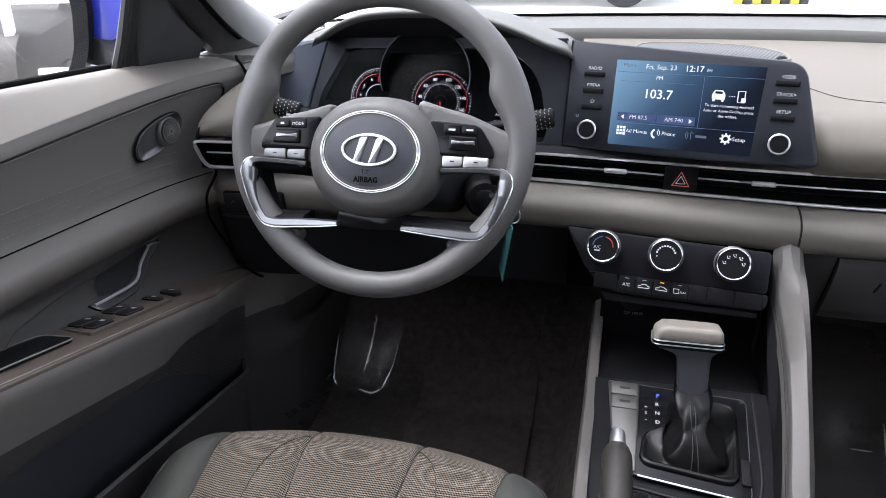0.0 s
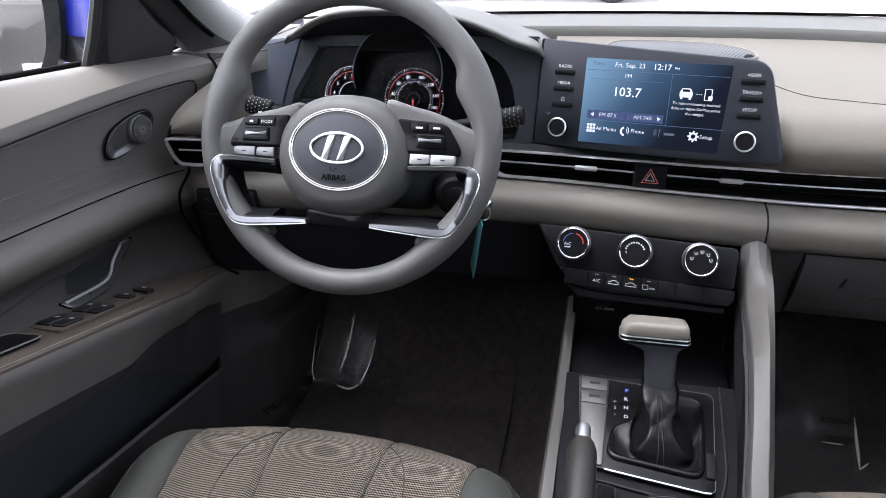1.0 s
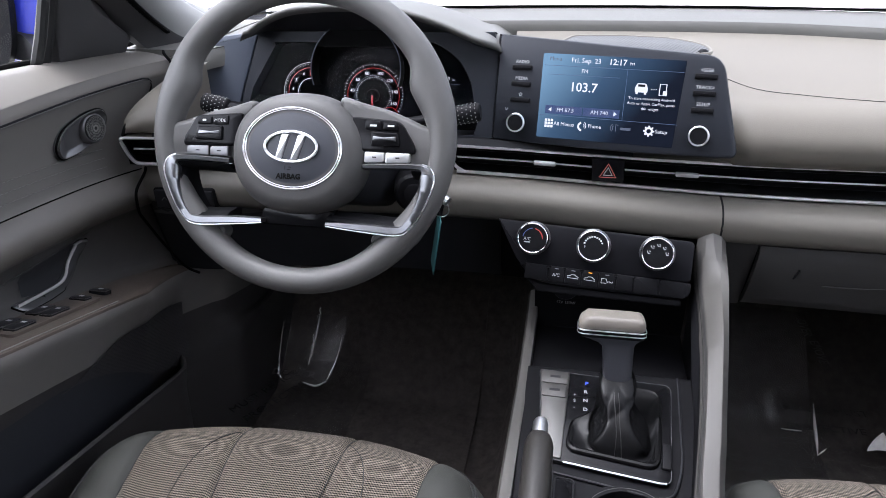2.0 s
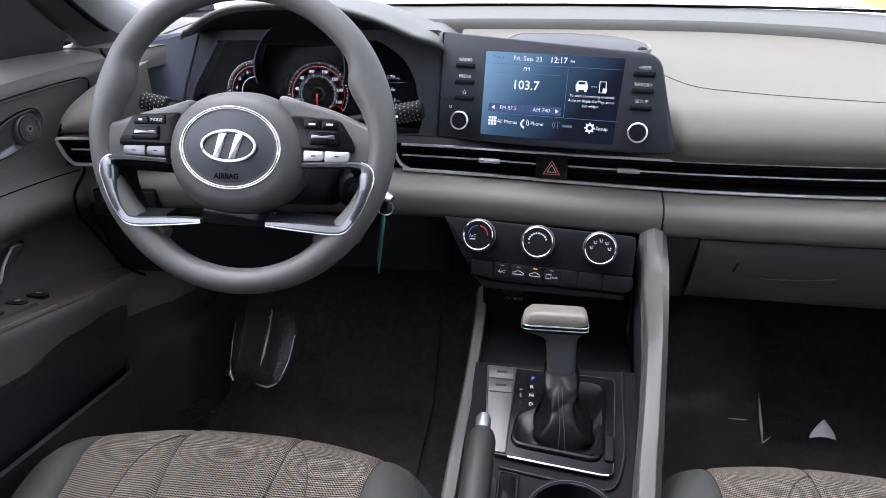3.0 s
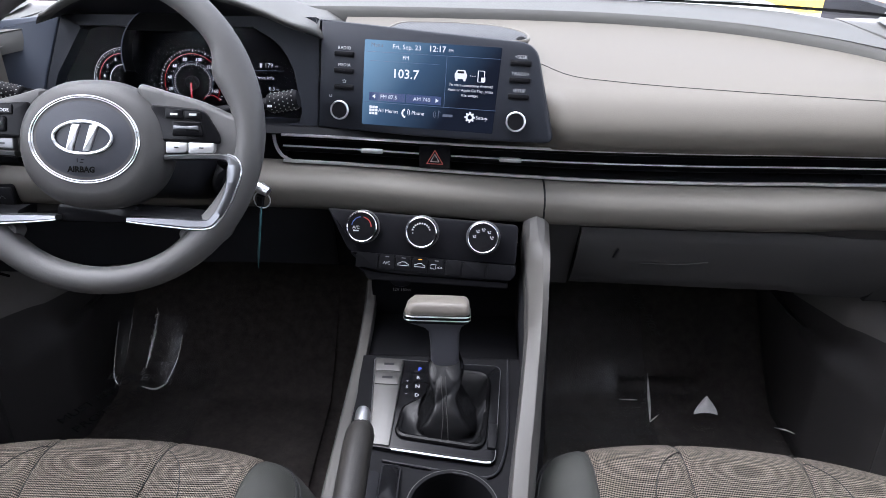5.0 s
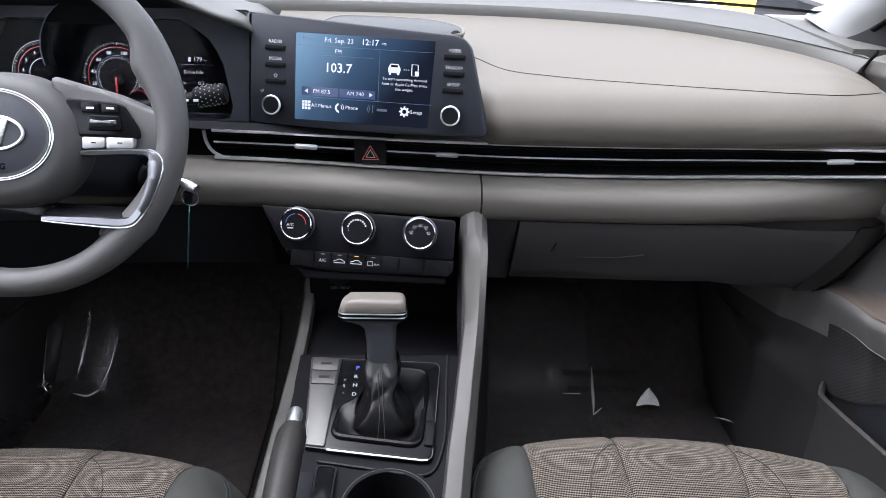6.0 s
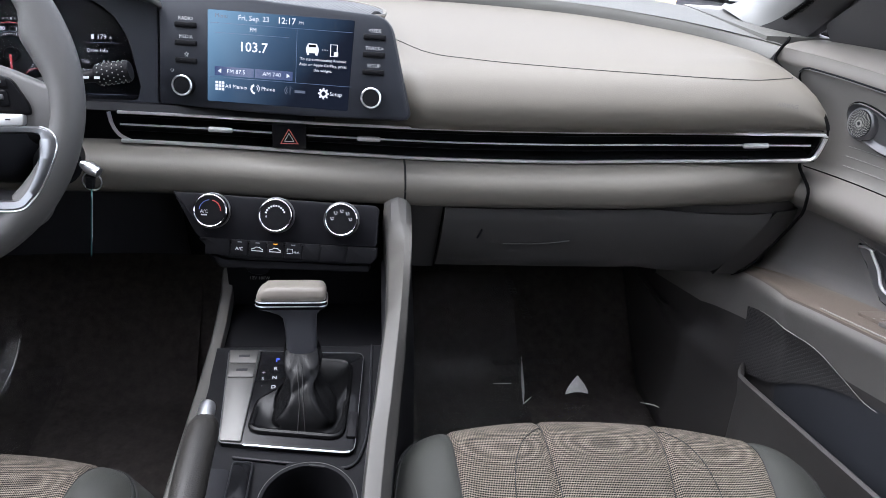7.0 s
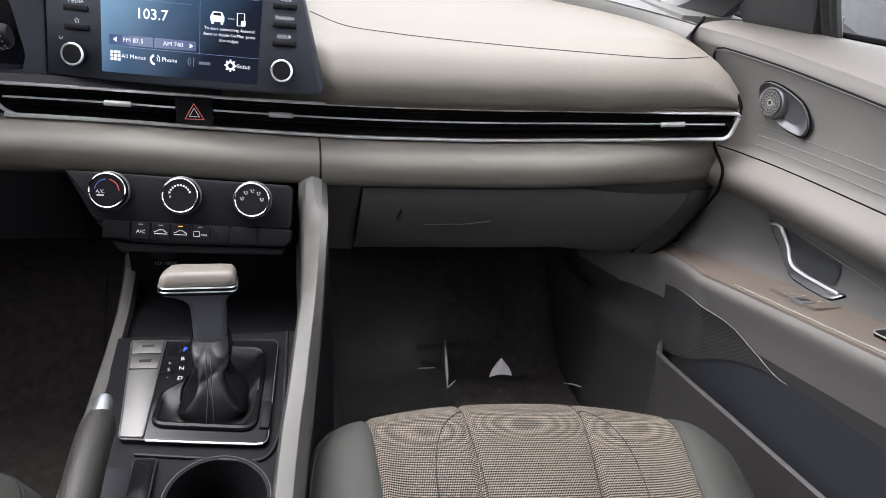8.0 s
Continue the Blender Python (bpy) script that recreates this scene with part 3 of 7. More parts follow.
glove_door = part("glovebox_door", sheet(glove, frange(0, 1, 30), frange(0, 1, 12), 0.012, (0, 1, 0)), LOWER, dash, "closed grey glovebox door with a recessed grip")
part("glovebox_surround", sheet(lambda u, v: under(0.155 + (0.2025 - 0.155 - 0.006 * v) * u, v) + Vector((0, -0.002, 0)), frange(0, 1, 5), frange(0, 1, 10), 0.01, (0, 1, 0)), LOWER, dash)
part("glovebox_surround", sheet(lambda u, v: under(0.673 - 0.05 * v + (spline(v, [0, 0.4, 0.64, 0.88, 1], [0.718, 0.708, 0.688, 0.668, 0.655]) - 0.673 + 0.05 * v) * u, v) + Vector((0, -0.004, 0)), frange(0, 1, 5), frange(0, 1, 10), 0.01, (0, 1, 0)), LOWER, dash)


def on_glove(x, z_off, lift):
    u = (x - gl_l) / (gl_r - gl_l - 0.02)
    return glove(u, z_off) + Vector((0, -lift, 0))


grip = [on_glove(x, v, 0.0012) for x, v in ((0.264, 0.32), (0.262, 0.42), (0.268, 0.50), (0.30, 0.515), (0.35, 0.50), (0.385, 0.47), (0.40, 0.43), (0.398, 0.36), (0.36, 0.32), (0.30, 0.31))]
gb = bmesh.new()
gb.faces.new([gb.verts.new(p) for p in grip])
part("grip_recess", gb, LOWER, glove_door, "dark recessed glovebox grip")
lip = [on_glove(x, v, 0.002) for x, v in ((0.300, 0.535), (0.33, 0.533), (0.36, 0.52), (0.395, 0.47))]
# black tube paints the shadow at the left of the grip
part("grip_shade", tube([on_glove(0.262, 0.30, 0.002), on_glove(0.259, 0.44, 0.002)], 0.0016, 6), BLACK, glove_door)
part("grip_lip", tube(smooth_path(lip, 6), 0.0011, 8), LOWER, glove_door)
part("knee_panel", sheet(lambda x, v: under(x, v) + Vector((0, 0.0, 0.004)), frange(-0.69, -0.165, 24), frange(0, 1, 8), 0.012, (0, 1, 0)), DARK, dash, "dark lower panel on the driver side")

# vent band: dark recess, slats, chrome strips, tabs
def vent_band(x0, x1, n, name_tabs, right_end, left_end):
    back = [[Vector((x, vent_y(x) + 0.004, vent_top(x) + 0.003)), Vector((x, vent_y(x) + 0.032, vent_top(x) - 0.004)), Vector((x, vent_y(x) + 0.032, vent_low(x) + 0.002)), Vector((x, vent_y(x) + 0.004, vent_low(x) - 0.005))] for x in frange(x0, x1, n)]
    recess = loft(back)
    recess.verts.ensure_lookup_table()
    for end, k in ((left_end, 0), (right_end, 4 * (n - 1))):
        if end:
            recess.faces.new([recess.verts[k + q] for q in range(4)])
    part("vent_recess", recess, PIANO, dash, "gloss black vent channel")

    mid = lambda x: vent_low(x) + (vent_top(x) - vent_low(x)) * 0.52
    a0, a1 = x0 + 0.010 * (left_end > 0), x1 - 0.010 * (right_end > 0)
    inner = lambda f, dy: [Vector((x, vent_y(x) + dy, f(x))) for x in frange(a0, a1, n)]
    part("slat", tube(inner(lambda x: vent_low(x) + (vent_top(x) - vent_low(x)) * 0.27, 0.016), 0.0075, 8, flat=0.25), BLACK, dash)
    part("slat", tube(inner(lambda x: vent_low(x) + (vent_top(x) - vent_low(x)) * 0.77, 0.016), 0.0075, 8, flat=0.25), BLACK, dash)
    part("slat", tube(inner(mid, 0.006), 0.0062, 8, flat=0.4), PIANO, dash)
    part("chrome_strip", tube([p + Vector((0, -0.0065, 0.0012)) for p in inner(mid, 0.006)], 0.0014, 8), CHROME, dash)
    on = lambda x, k: Vector((x, vent_y(x) - 0.004, vent_low(x) + (vent_top(x) - vent_low(x)) * k))
    frame_line = [on(x, 1.0) for x in frange(x0 + 0.004 * (left_end > 0), x1 - 0.004 * (right_end > 0), n)]
    if right_end:
        frame_line += smooth_path([on(x1 - 0.001, 0.97), on(x1, 0.85), on(x1 - right_end * 0.5, 0.40), on(x1 - right_end, 0.14), on(x1 - right_end - 0.004, 0.02)], 4)
    frame_line += [on(x, 0.0) for x in frange(x1 - (right_end + 0.008) * (right_end > 0), x0 + (left_end + 0.008) * (left_end > 0), n)]
    if left_end:
        frame_line += smooth_path([on(x0 + left_end + 0.004, 0.02), on(x0 + left_end, 0.14), on(x0 + left_end * 0.5, 0.40), on(x0, 0.85), on(x0 + 0.001, 0.97)], 4)
    part("chrome_strip", tube(frame_line, [0.0022 if i < n else 0.0027 for i in range(len(frame_line))], 8, closed=bool(left_end and right_end)), CHROME, dash, "bright frame round the vents")
    for x in name_tabs:
        m = basis((x, vent_y(x) - 0.008, mid(x) + 0.004), math.degrees(math.atan2(vent_y(x - 0.01) - vent_y(x + 0.01), 0.02)), 0) @ Matrix.Rotation(math.atan2(mid(x + 0.01) - mid(x - 0.01), 0.02), 4, "Z")
        part("vent_tab", prism(rounded(rect(0, 0, 0.032, 0.0058), 0.0026), m, 0.0, 0.007, 0.0018), LIT_SILVER, dash, "silver sliding vent tab")


vent_band(-0.232, 0.675, 90, (-0.103, 0.095, 0.606), 0.0045, 0.0)
part("end_strip", tube(smooth_path([Vector((-0.243, vent_y(-0.243) - 0.003, vent_top(-0.243) - 0.001)), Vector((-0.241, vent_y(-0.241) - 0.003, 0.606)), Vector((-0.234, vent_y(-0.234) - 0.003, 0.592)), Vector((-0.221, vent_y(-0.221) - 0.003, vent_low(-0.221)))], 5), 0.0026, 8), CHROME, dash)
vent_band(-0.678, -0.55, 20, (-0.60,), 0.004, 0.008)

# hazard switch
hz = basis((-0.013, 0.9925, 0.594), 1.0, 4)
part("hazard_switch", prism(rounded(rect(0, 0.001, 0.046, 0.034), 0.003), hz, -0.02, 0.003, 0.0015), PIANO, dash, "gloss black hazard switch with red triangle")
tri = [(0.0, 0.011), (-0.0115, -0.009), (0.0115, -0.009)]
HAZ = material("red_hazard_print", (0.75, 0.16, 0.12), 0.5)
strokes([tri], 0.0016, hz, 0.0034, HAZ, dash, "hazard_triangle", closed=True)
strokes([[(0.0, 0.0052), (-0.0062, -0.0058), (0.0062, -0.0058)]], 0.0015, hz, 0.0034, PRINT, dash, "hazard_triangle", closed=True)
words("AIRBAG", 0.0072, basis((0.620, vent_y(0.620) - 0.0225, 0.690), 28, 22), 0, 0, 0.002, HOODM, dash, "airbag_mark")

# ---- display panel and instruments ----
S = basis((-0.109, 0.995, 0.650), 9.8, 15)
P = basis((0.0, 1.0116, 0.650), 0.0, 15)
unit = thing("infotainment_display", "slate framed touchscreen showing a radio station", "display screen")
outline = rounded([(-0.0745, -0.0185), (0.10, -0.0215), (0.262, -0.0165), (0.2265, 0.1130), (0.02, 0.1240), (-0.0745, 0.1290)], [0.001, 0.2, 0.014, 0.022, 0.1, 0.001], 8)
part("housing", prism(outline, S, -0.020, 0.0, 0.004), SLATE, unit)
# silver tube paints the highlight on the housing's right side
part("side_highlight", tube([S @ Vector((u, v, -0.011)) for u, v in smooth_path([Vector((0.2235, 0.104)), Vector((0.2300, 0.086)), Vector((0.2385, 0.055)), Vector((0.242, 0.040))], 6)], 0.0026, 8), SILVER, unit, "thin silver tube painting the housing side highlight")
glass_poly = rounded([(-0.0075, -0.0095), (0.178, -0.0095), (0.1825, 0.1045), (-0.0078, 0.1055)], 0.002)


def display_material():
    m = bpy.data.materials.new("lit_display_glare")
    m.use_nodes = True
    n, l = m.node_tree.nodes, m.node_tree.links
    b = n["Principled BSDF"]
    b.inputs["Base Color"].default_value, b.inputs["Roughness"].default_value = (0.004, 0.005, 0.007, 1), 0.12
    co, sep = n.new("ShaderNodeTexCoord"), n.new("ShaderNodeSeparateXYZ")
    l.new(co.outputs["Object"], sep.inputs[0])
    # glow rises to the upper left: a reflection painted into the emission
    ramp = n.new("ShaderNodeMapRange")
    ramp.inputs["From Min"].default_value, ramp.inputs["From Max"].default_value = 0.10, -0.14
    slant = n.new("ShaderNodeMath")
    slant.operation = "MULTIPLY_ADD"
    slant.inputs[1].default_value, slant.inputs[2].default_value = -0.9, 0.63
    l.new(sep.outputs["Z"], slant.inputs[0])
    both = n.new("ShaderNodeMath")
    l.new(sep.outputs["X"], both.inputs[0])
    l.new(slant.outputs[0], both.inputs[1])
    l.new(both.outputs[0], ramp.inputs["Value"])
    cr = n.new("ShaderNodeValToRGB")
    cr.color_ramp.elements[0].color, cr.color_ramp.elements[1].color = (0.0008, 0.0011, 0.0022, 1), (0.0260, 0.0480, 0.0690, 1)
    cr.color_ramp.elements[0].position = 0.25
    cr.color_ramp.elements.new(0.62).color = (0.0062, 0.0128, 0.0225, 1)
    l.new(ramp.outputs[0], cr.inputs[0])
    l.new(cr.outputs[0], b.inputs["Emission Color"])
    b.inputs["Emission Strength"].default_value = 1.0
    b.inputs["Specular IOR Level"].default_value = 0.06
    return m


lit = part("screen", prism(glass_poly, S, -0.003, 0.0004), display_material(), unit, "lit blue-black touchscreen with a reflection painted into its glow")
SCR = glow("screen_white", (0.85, 0.9, 1.0), 0.135)
SCRDIM = glow("screen_blue_line", (0.25, 0.4, 0.7), 0.05)
SCRTAB = glow("screen_tab_blue", (0.12, 0.2, 0.48), 0.05)
SCRGREY = glow("screen_grey", (0.4, 0.5, 0.7), 0.035)
w = 0.0008
bars([(0.088, 0.0895, 0.186, 0.0006), (0.05, 0.0775, 0.098, 0.0005), (0.088, 0.0215, 0.186, 0.0006), (0.1085, 0.055, 0.0006, 0.067)], S, w, SCRDIM, lit, "divider")
words("Menu", 0.0075, S, 0.0015, 0.0985, w, SCRGREY, lit, align="LEFT")
words("Fri, Sep. 23", 0.0090, S, 0.052, 0.0975, w, SCR, lit)
words("12:17", 0.0108, S, 0.0945, 0.0975, w, SCR, lit, bold=0.00015)
words("PM", 0.005, S, 0.1135, 0.0965, w, SCR, lit)
words("FM", 0.0075, S, 0.0515, 0.0835, w, SCR, lit)
words("103.7", 0.0172, S, 0.052, 0.0615, w, SCR, lit, bold=0.00025)
bars([(0.0275, 0.0295, 0.0515, 0.0115), (0.0795, 0.0295, 0.0495, 0.0115)], S, w, SCRTAB, lit, "preset_tab")
words("FM 87.5", 0.0075, S, 0.030, 0.0295, w + 0.0004, SCR, lit)
words("AM 740", 0.0075, S, 0.077, 0.0295, w + 0.0004, SCR, lit)
for u, d in ((0.0085, -1), (0.0985, 1)):
    ar = bmesh.new()
    prism([(u - d * 0.002, 0.0265), (u + d * 0.0025, 0.0295), (u - d * 0.002, 0.0325)][::d], S, w, w + 0.0004, bm=ar)
    part("arrow", ar, SCR, lit, smooth=0)
bars([(0.0045 + 0.0042 * i, 0.0065 + 0.0042 * j, 0.0034, 0.0034) for i in range(3) for j in range(3)], S, w, SCR, lit, "menu_icon")
words("All Menus", 0.0072, S, 0.0155, 0.0105, w, SCR, lit, align="LEFT")
strokes([arc(0.056, 0.0095, 0.0055, 110, 260)], 0.0026, S, w, SCR, lit, "phone_icon")
strokes([arc(0.0555, 0.0105, 0.003, -40, 60), arc(0.0555, 0.0105, 0.0055, -40, 60)], 0.0009, S, w, SCR, lit, "phone_icon")
words("Phone", 0.0072, S, 0.0635, 0.0105, w, SCR, lit, align="LEFT")
strokes([arc(0.100, 0.0110, 0.003, 120, 240), arc(0.100, 0.011, 0.0055, 120, 240), [(0.1015, 0.006), (0.1015, 0.0165), (0.1045, 0.014)]], 0.0009, S, w, SCRGREY, lit, "media_icon")
bars([(0.1145, 0.0105, 0.014, 0.0035)], S, w, SCRGREY, lit, "media_label")
strokes([oval(0.1455, 0.0105, 0.0042, 0.0042, 20)], 0.0026, S, w, SCR, lit, "gear_icon", closed=True)
bars([(0.1455 + 0.0062 * math.cos(a), 0.0105 + 0.0062 * math.sin(a), 0.0022, 0.0022) for a in np.linspace(0, 2 * math.pi, 8, endpoint=False)], S, w, SCR, lit, "gear_icon")
words("Setup", 0.0072, S, 0.1535, 0.0105, w, SCR, lit, align="LEFT")
car_icon = rounded([(0.121, 0.0605), (0.137, 0.0605), (0.1375, 0.0665), (0.1345, 0.0725), (0.1235, 0.0725), (0.1205, 0.0665)], 0.0014)
part("car_icon", prism(car_icon, S, w - 0.0002, w), SCR, lit, smooth=0)
bars([(0.1235, 0.0595, 0.003, 0.003), (0.1345, 0.0595, 0.003, 0.003)], S, w, SCR, lit, "car_icon")
bars([(0.129, 0.0695, 0.009, 0.003)], S, w + 0.0003, BLACK, lit, "car_icon")
bars([(0.1425, 0.0655, 0.0012, 0.0012), (0.1455, 0.0655, 0.0012, 0.0012), (0.1485, 0.0655, 0.0012, 0.0012)], S, w, SCR, lit, "link_dots")
strokes([rect(0.1570, 0.0655, 0.0085, 0.0145)], 0.0014, S, w, SCR, lit, "phone_outline", closed=True)
bars([(0.1600, 0.0615, 0.0055, 0.0055)], S, w + 0.0002, SCR, lit, "phone_lock")
for i, line in enumerate(("To start connecting Android", "Auto or Apple CarPlay, press", "this widget.")):
    words(line, 0.0052, S, 0.1435, 0.0525 - 0.0066 * i, w, SCR, lit)
PUSH_KEYS = ((-0.0365, 0.0842, "RADIO"), (-0.0362, 0.0615, "MEDIA"), (-0.0355, 0.0393, ""), (0.2088, 0.0860, "<SEEK"), (0.2092, 0.0642, "TRACK>"), (0.2094, 0.0424, "SETUP"))
for u, v, t in PUSH_KEYS:
    key_ = part("key", prism(rounded(rect(u, v, 0.0285, 0.0068), 0.0018), S, -0.003, 0.0032, 0.0014), BLACK, unit, "black push key")
    if t:
        words(t, 0.0062, S, u, v + 0.0078, 0.0006, PRINT, key_)
star = [(-0.0355 + r * math.cos(a), 0.0472 + r * math.sin(a)) for r, a in ((0.0032 if i % 2 == 0 else 0.0015, math.pi / 2 + i * math.pi / 5) for i in range(10))]
strokes([star], 0.0007, S, 0.0006, PRINT, unit, "star_mark", closed=True)
strokes([arc(-0.0545, 0.0262, 0.0018, -230, 50)], 0.0006, S, 0.0006, PRINT, unit, "power_mark")
for u, v in ((-0.0366, 0.0077), (0.2097, 0.0097)):
    k = S @ Matrix.Translation((u, v, 0))
    kn = part("knob", turned([(0.0128, 0.0), (0.0128, 0.012), (0.0118, 0.014), (0.0, 0.0145)], k), BLACK, unit, "round black control knob")
    part("chrome_ring", turned([(0.0108, 0.0125), (0.0134, 0.0125), (0.0134, 0.0142), (0.0124, 0.0150), (0.0110, 0.0148)], k, hollow=True), CHROME, kn, "thin chrome ring")
part("bracket", prism(rounded([(-0.05, 0.02), (0.20, 0.02), (0.20, 0.10), (-0.05, 0.11)], 0.01), S, -0.075, -0.018), BLACK, unit)

# speaker cover on the dash top
sp = thing("dash_speaker", "perforated grey speaker cover on the dash top", "speaker cover")
cover = rounded([(-0.10, 1.10), (0.085, 1.045), (0.116, 1.055), (0.118, 1.10), (0.104, 1.133), (0.074, 1.165), (0.0, 1.184), (-0.075, 1.180)], 0.02, 6)
flat = Matrix.Translation((0, 0, 0.7485))
part("cover", prism(cover, flat, -0.022, 0.0, 0.003), GRILLE, sp)
part("rim", tube([Vector((p.x, p.y, 0.7475)) for p in cover], 0.0025, 6, closed=True), PAD, sp)
part("sensor", turned([(0.007, -0.004), (0.007, 0.0), (0.004, 0.0025), (0.0, 0.003)], Matrix.Translation((0.105, 1.062, 0.7495)), 16), BLACK, sp, "round black light sensor")

# instrument cluster
clus = thing("instrument_cluster", "dark instrument cluster with red-lit dials", "instrument cluster")
lens_poly = rounded([(-0.575, -0.020), (-0.555, 0.05), (-0.518, 0.1125), (-0.272, 0.1165), (-0.232, 0.090), (-0.2144, 0.0576), (-0.2035, 0.001), (-0.2075, -0.0150)], [0.02, 0.03, 0.02, 0.015, 0.03, 0.04, 0.02, 0.01], 6)

left_fin = rounded([(-0.632, -0.021), (-0.585, -0.021), (-0.568, 0.045), (-0.541, 0.128), (-0.656, 0.1135), (-0.664, 0.085), (-0.635, 0.02)], [0.01, 0.004, 0.004, 0.006, 0.014, 0.01, 0.02], 5)
part("left_panel", prism(left_fin, P, -0.03, 0.002, 0.004), SLATE_LIT, clus, "slate grey end panel")
for bar, lb in (([(-0.583, -0.021), (-0.573, -0.021), (-0.553, 0.045), (-0.515, 0.108), (-0.520, 0.1275), (-0.540, 0.1275), (-0.566, 0.045)], "surround"),
                ([(-0.540, 0.1275), (-0.520, 0.1125), (-0.274, 0.1155), (-0.182, 0.1300)], "surround"),
                ([(-0.2735, 0.1165), (-0.245, 0.1000), (-0.2325, 0.0895), (-0.2220, 0.0735), (-0.2150, 0.0576), (-0.2040, 0.001), (-0.2090, -0.0150), (-0.240, -0.0195), (-0.240, -0.0235), (-0.146, -0.0235), (-0.160, 0.050), (-0.1835, 0.129)][::-1], "surround")):
    part(lb, prism([Vector(p) for p in bar], P, -0.028, 0.0, 0.0), SLATE, clus, smooth=30)
dial_face = part("face", prism(resample(lens_poly, 80), P, -0.030, -0.026), DIALFACE, clus, "black dial face")
part("inner_wall", loft([[P @ Vector((p.x, p.y, ww)) for p in resample(lens_poly, 90)] for ww in (-0.0265, -0.002)], ring=True, caps=False), DIALFACE, clus)
GC = (-0.3885, 0.0745)
part("dial_ring", tube([P @ Vector((p[0], p[1], 0.0042)) for p in arc(*GC, 0.069, -20, 200, 60)], 0.0009, 6), SLATE_LIT, clus, "thin raised ring over the speed dial")
part("dial_cowl", loft([[P @ Vector((*p, ww)) for p in arc(*GC, r, -20, 200, 60)] for r, ww in ((0.069, 0.004), (0.0675, 0.0), (0.0675, -0.0255))]), GAPM, clus, "black cowl round the speed dial")
part("cowl_top", prism([p for p in arc(*GC, 0.0688, 28, 152, 40)], P, -0.003, 0.0022), GAPM, clus, "black top of the dial cowl")
FW = -0.0235


def dial(cx, cy, r, labels, a0, a1, ticks, name):
    bm = bmesh.new()
    for i in range(ticks + 1):
        a = radians(a0 + (a1 - a0) * i / ticks)
        long = i % 4 == 0
        rr = r - (0.0022 if long else 0.0012)
        m = P @ Matrix.Translation((cx + (r + rr) / 2 * math.cos(a), cy + (r + rr) / 2 * math.sin(a), 0)) @ Matrix.Rotation(a, 4, "Z")
        prism(rect(0, 0, 0.0034 if long else 0.0018, 0.0012 if long else 0.0009), m, FW - 0.0002, FW, bm=bm)
    part("tick_marks", bm, WHITE_MARK, dial_face, smooth=0)
    strokes([arc(cx, cy, r - 0.0058, a0, a1, 60)], 0.0009, P, FW, RED_MARK, dial_face, "red_arc")
    for t, a in labels:
        a = radians(a)
        words(t, 0.0066, P, cx + (r - 0.0125) * math.cos(a), cy + (r - 0.0125) * math.sin(a), FW, WHITE_MARK, dial_face, "dial_number", bold=0.00015)


SC = (-0.3685, 0.0375)
dial(SC[0], SC[1], 0.0465, (("20", 196), ("40", 168), ("60", 137), ("80", 107), ("100", 72), ("120", 41), ("140", 10), ("160", -20)), 205, -30, 40, "speed")
inner = bmesh.new()
for i in range(46):
    a = radians(225 - 270 * i / 45)
    m = P @ Matrix.Translation((SC[0] + 0.0265 * math.cos(a), SC[1] + 0.0265 * math.sin(a), 0)) @ Matrix.Rotation(a, 4, "Z")
    prism(rect(0, 0, 0.0034 if i % 5 == 0 else 0.0014, 0.0009), m, FW - 0.0002, FW, bm=inner)
part("inner_scale", inner, WHITE_MARK, dial_face, smooth=0)
strokes([arc(SC[0], SC[1], 0.0295, 225, -45, 50)], 0.0005, P, FW, SCRGREY, dial_face, "inner_arc")
part("needle_hub", turned([(0.010, FW), (0.010, FW + 0.004), (0.0085, FW + 0.006), (0.0, FW + 0.0062)], P @ Matrix.Translation((*SC, 0)), 24), DIALFACE, dial_face, "black needle hub")
part("needle", prism([(SC[0] - 0.0011, SC[1] - 0.034), (SC[0] + 0.0011, SC[1] - 0.034), (SC[0] + 0.0015, SC[1]), (SC[0] - 0.0015, SC[1])], P, FW + 0.0064, FW + 0.0074), RED_MARK, dial_face, "red lit needle")
strokes([arc(SC[0] + 0.026, SC[1] - 0.030, 0.013, 150, 20, 24)], 0.0009, P, FW, RED_MARK, dial_face, "fuel_arc")
part("needle", prism([(SC[0] + 0.020, SC[1] - 0.041), (SC[0] + 0.021, SC[1] - 0.043), (SC[0] + 0.036, SC[1] - 0.034), (SC[0] + 0.0355, SC[1] - 0.033)], P, FW + 0.001, FW + 0.002), RED_MARK, dial_face, "red lit needle")
TC = (-0.468, 0.040)
strokes([arc(TC[0], TC[1], 0.0445, 205, 80, 40)], 0.0007, P, FW, WHITE_MARK, dial_face, "outer_arc")
dial(TC[0], TC[1], 0.0425, (("4", 172), ("5", 143), ("6", 113), ("3", 200)), 205, 84, 20, "rev")
part("red_zone", prism(rect(TC[0] + 0.0005, TC[1] + 0.0290, 0.0050, 0.0085), P, FW - 0.0002, FW + 0.0002), RED_MARK, dial_face, "red rev limit block", smooth=0)
strokes([arc(TC[0], TC[1], 0.021, 190, 85, 20)], 0.0011, P, FW, WHITE_MARK, dial_face, "inner_arc")
bars([(-0.2680, 0.0640, 0.0035, 0.0060)], P, FW, WHITE_MARK, dial_face, "fuel_icon")
words("179", 0.0085, P, -0.2565, 0.0640, FW, WHITE_MARK, dial_face)
words("mi", 0.0042, P, -0.2455, 0.0630, FW, WHITE_MARK, dial_face)
bars([(-0.258, 0.0568, 0.045, 0.0004), (-0.256, -0.010, 0.045, 0.0004)], P, FW, SCRGREY, dial_face, "divider")
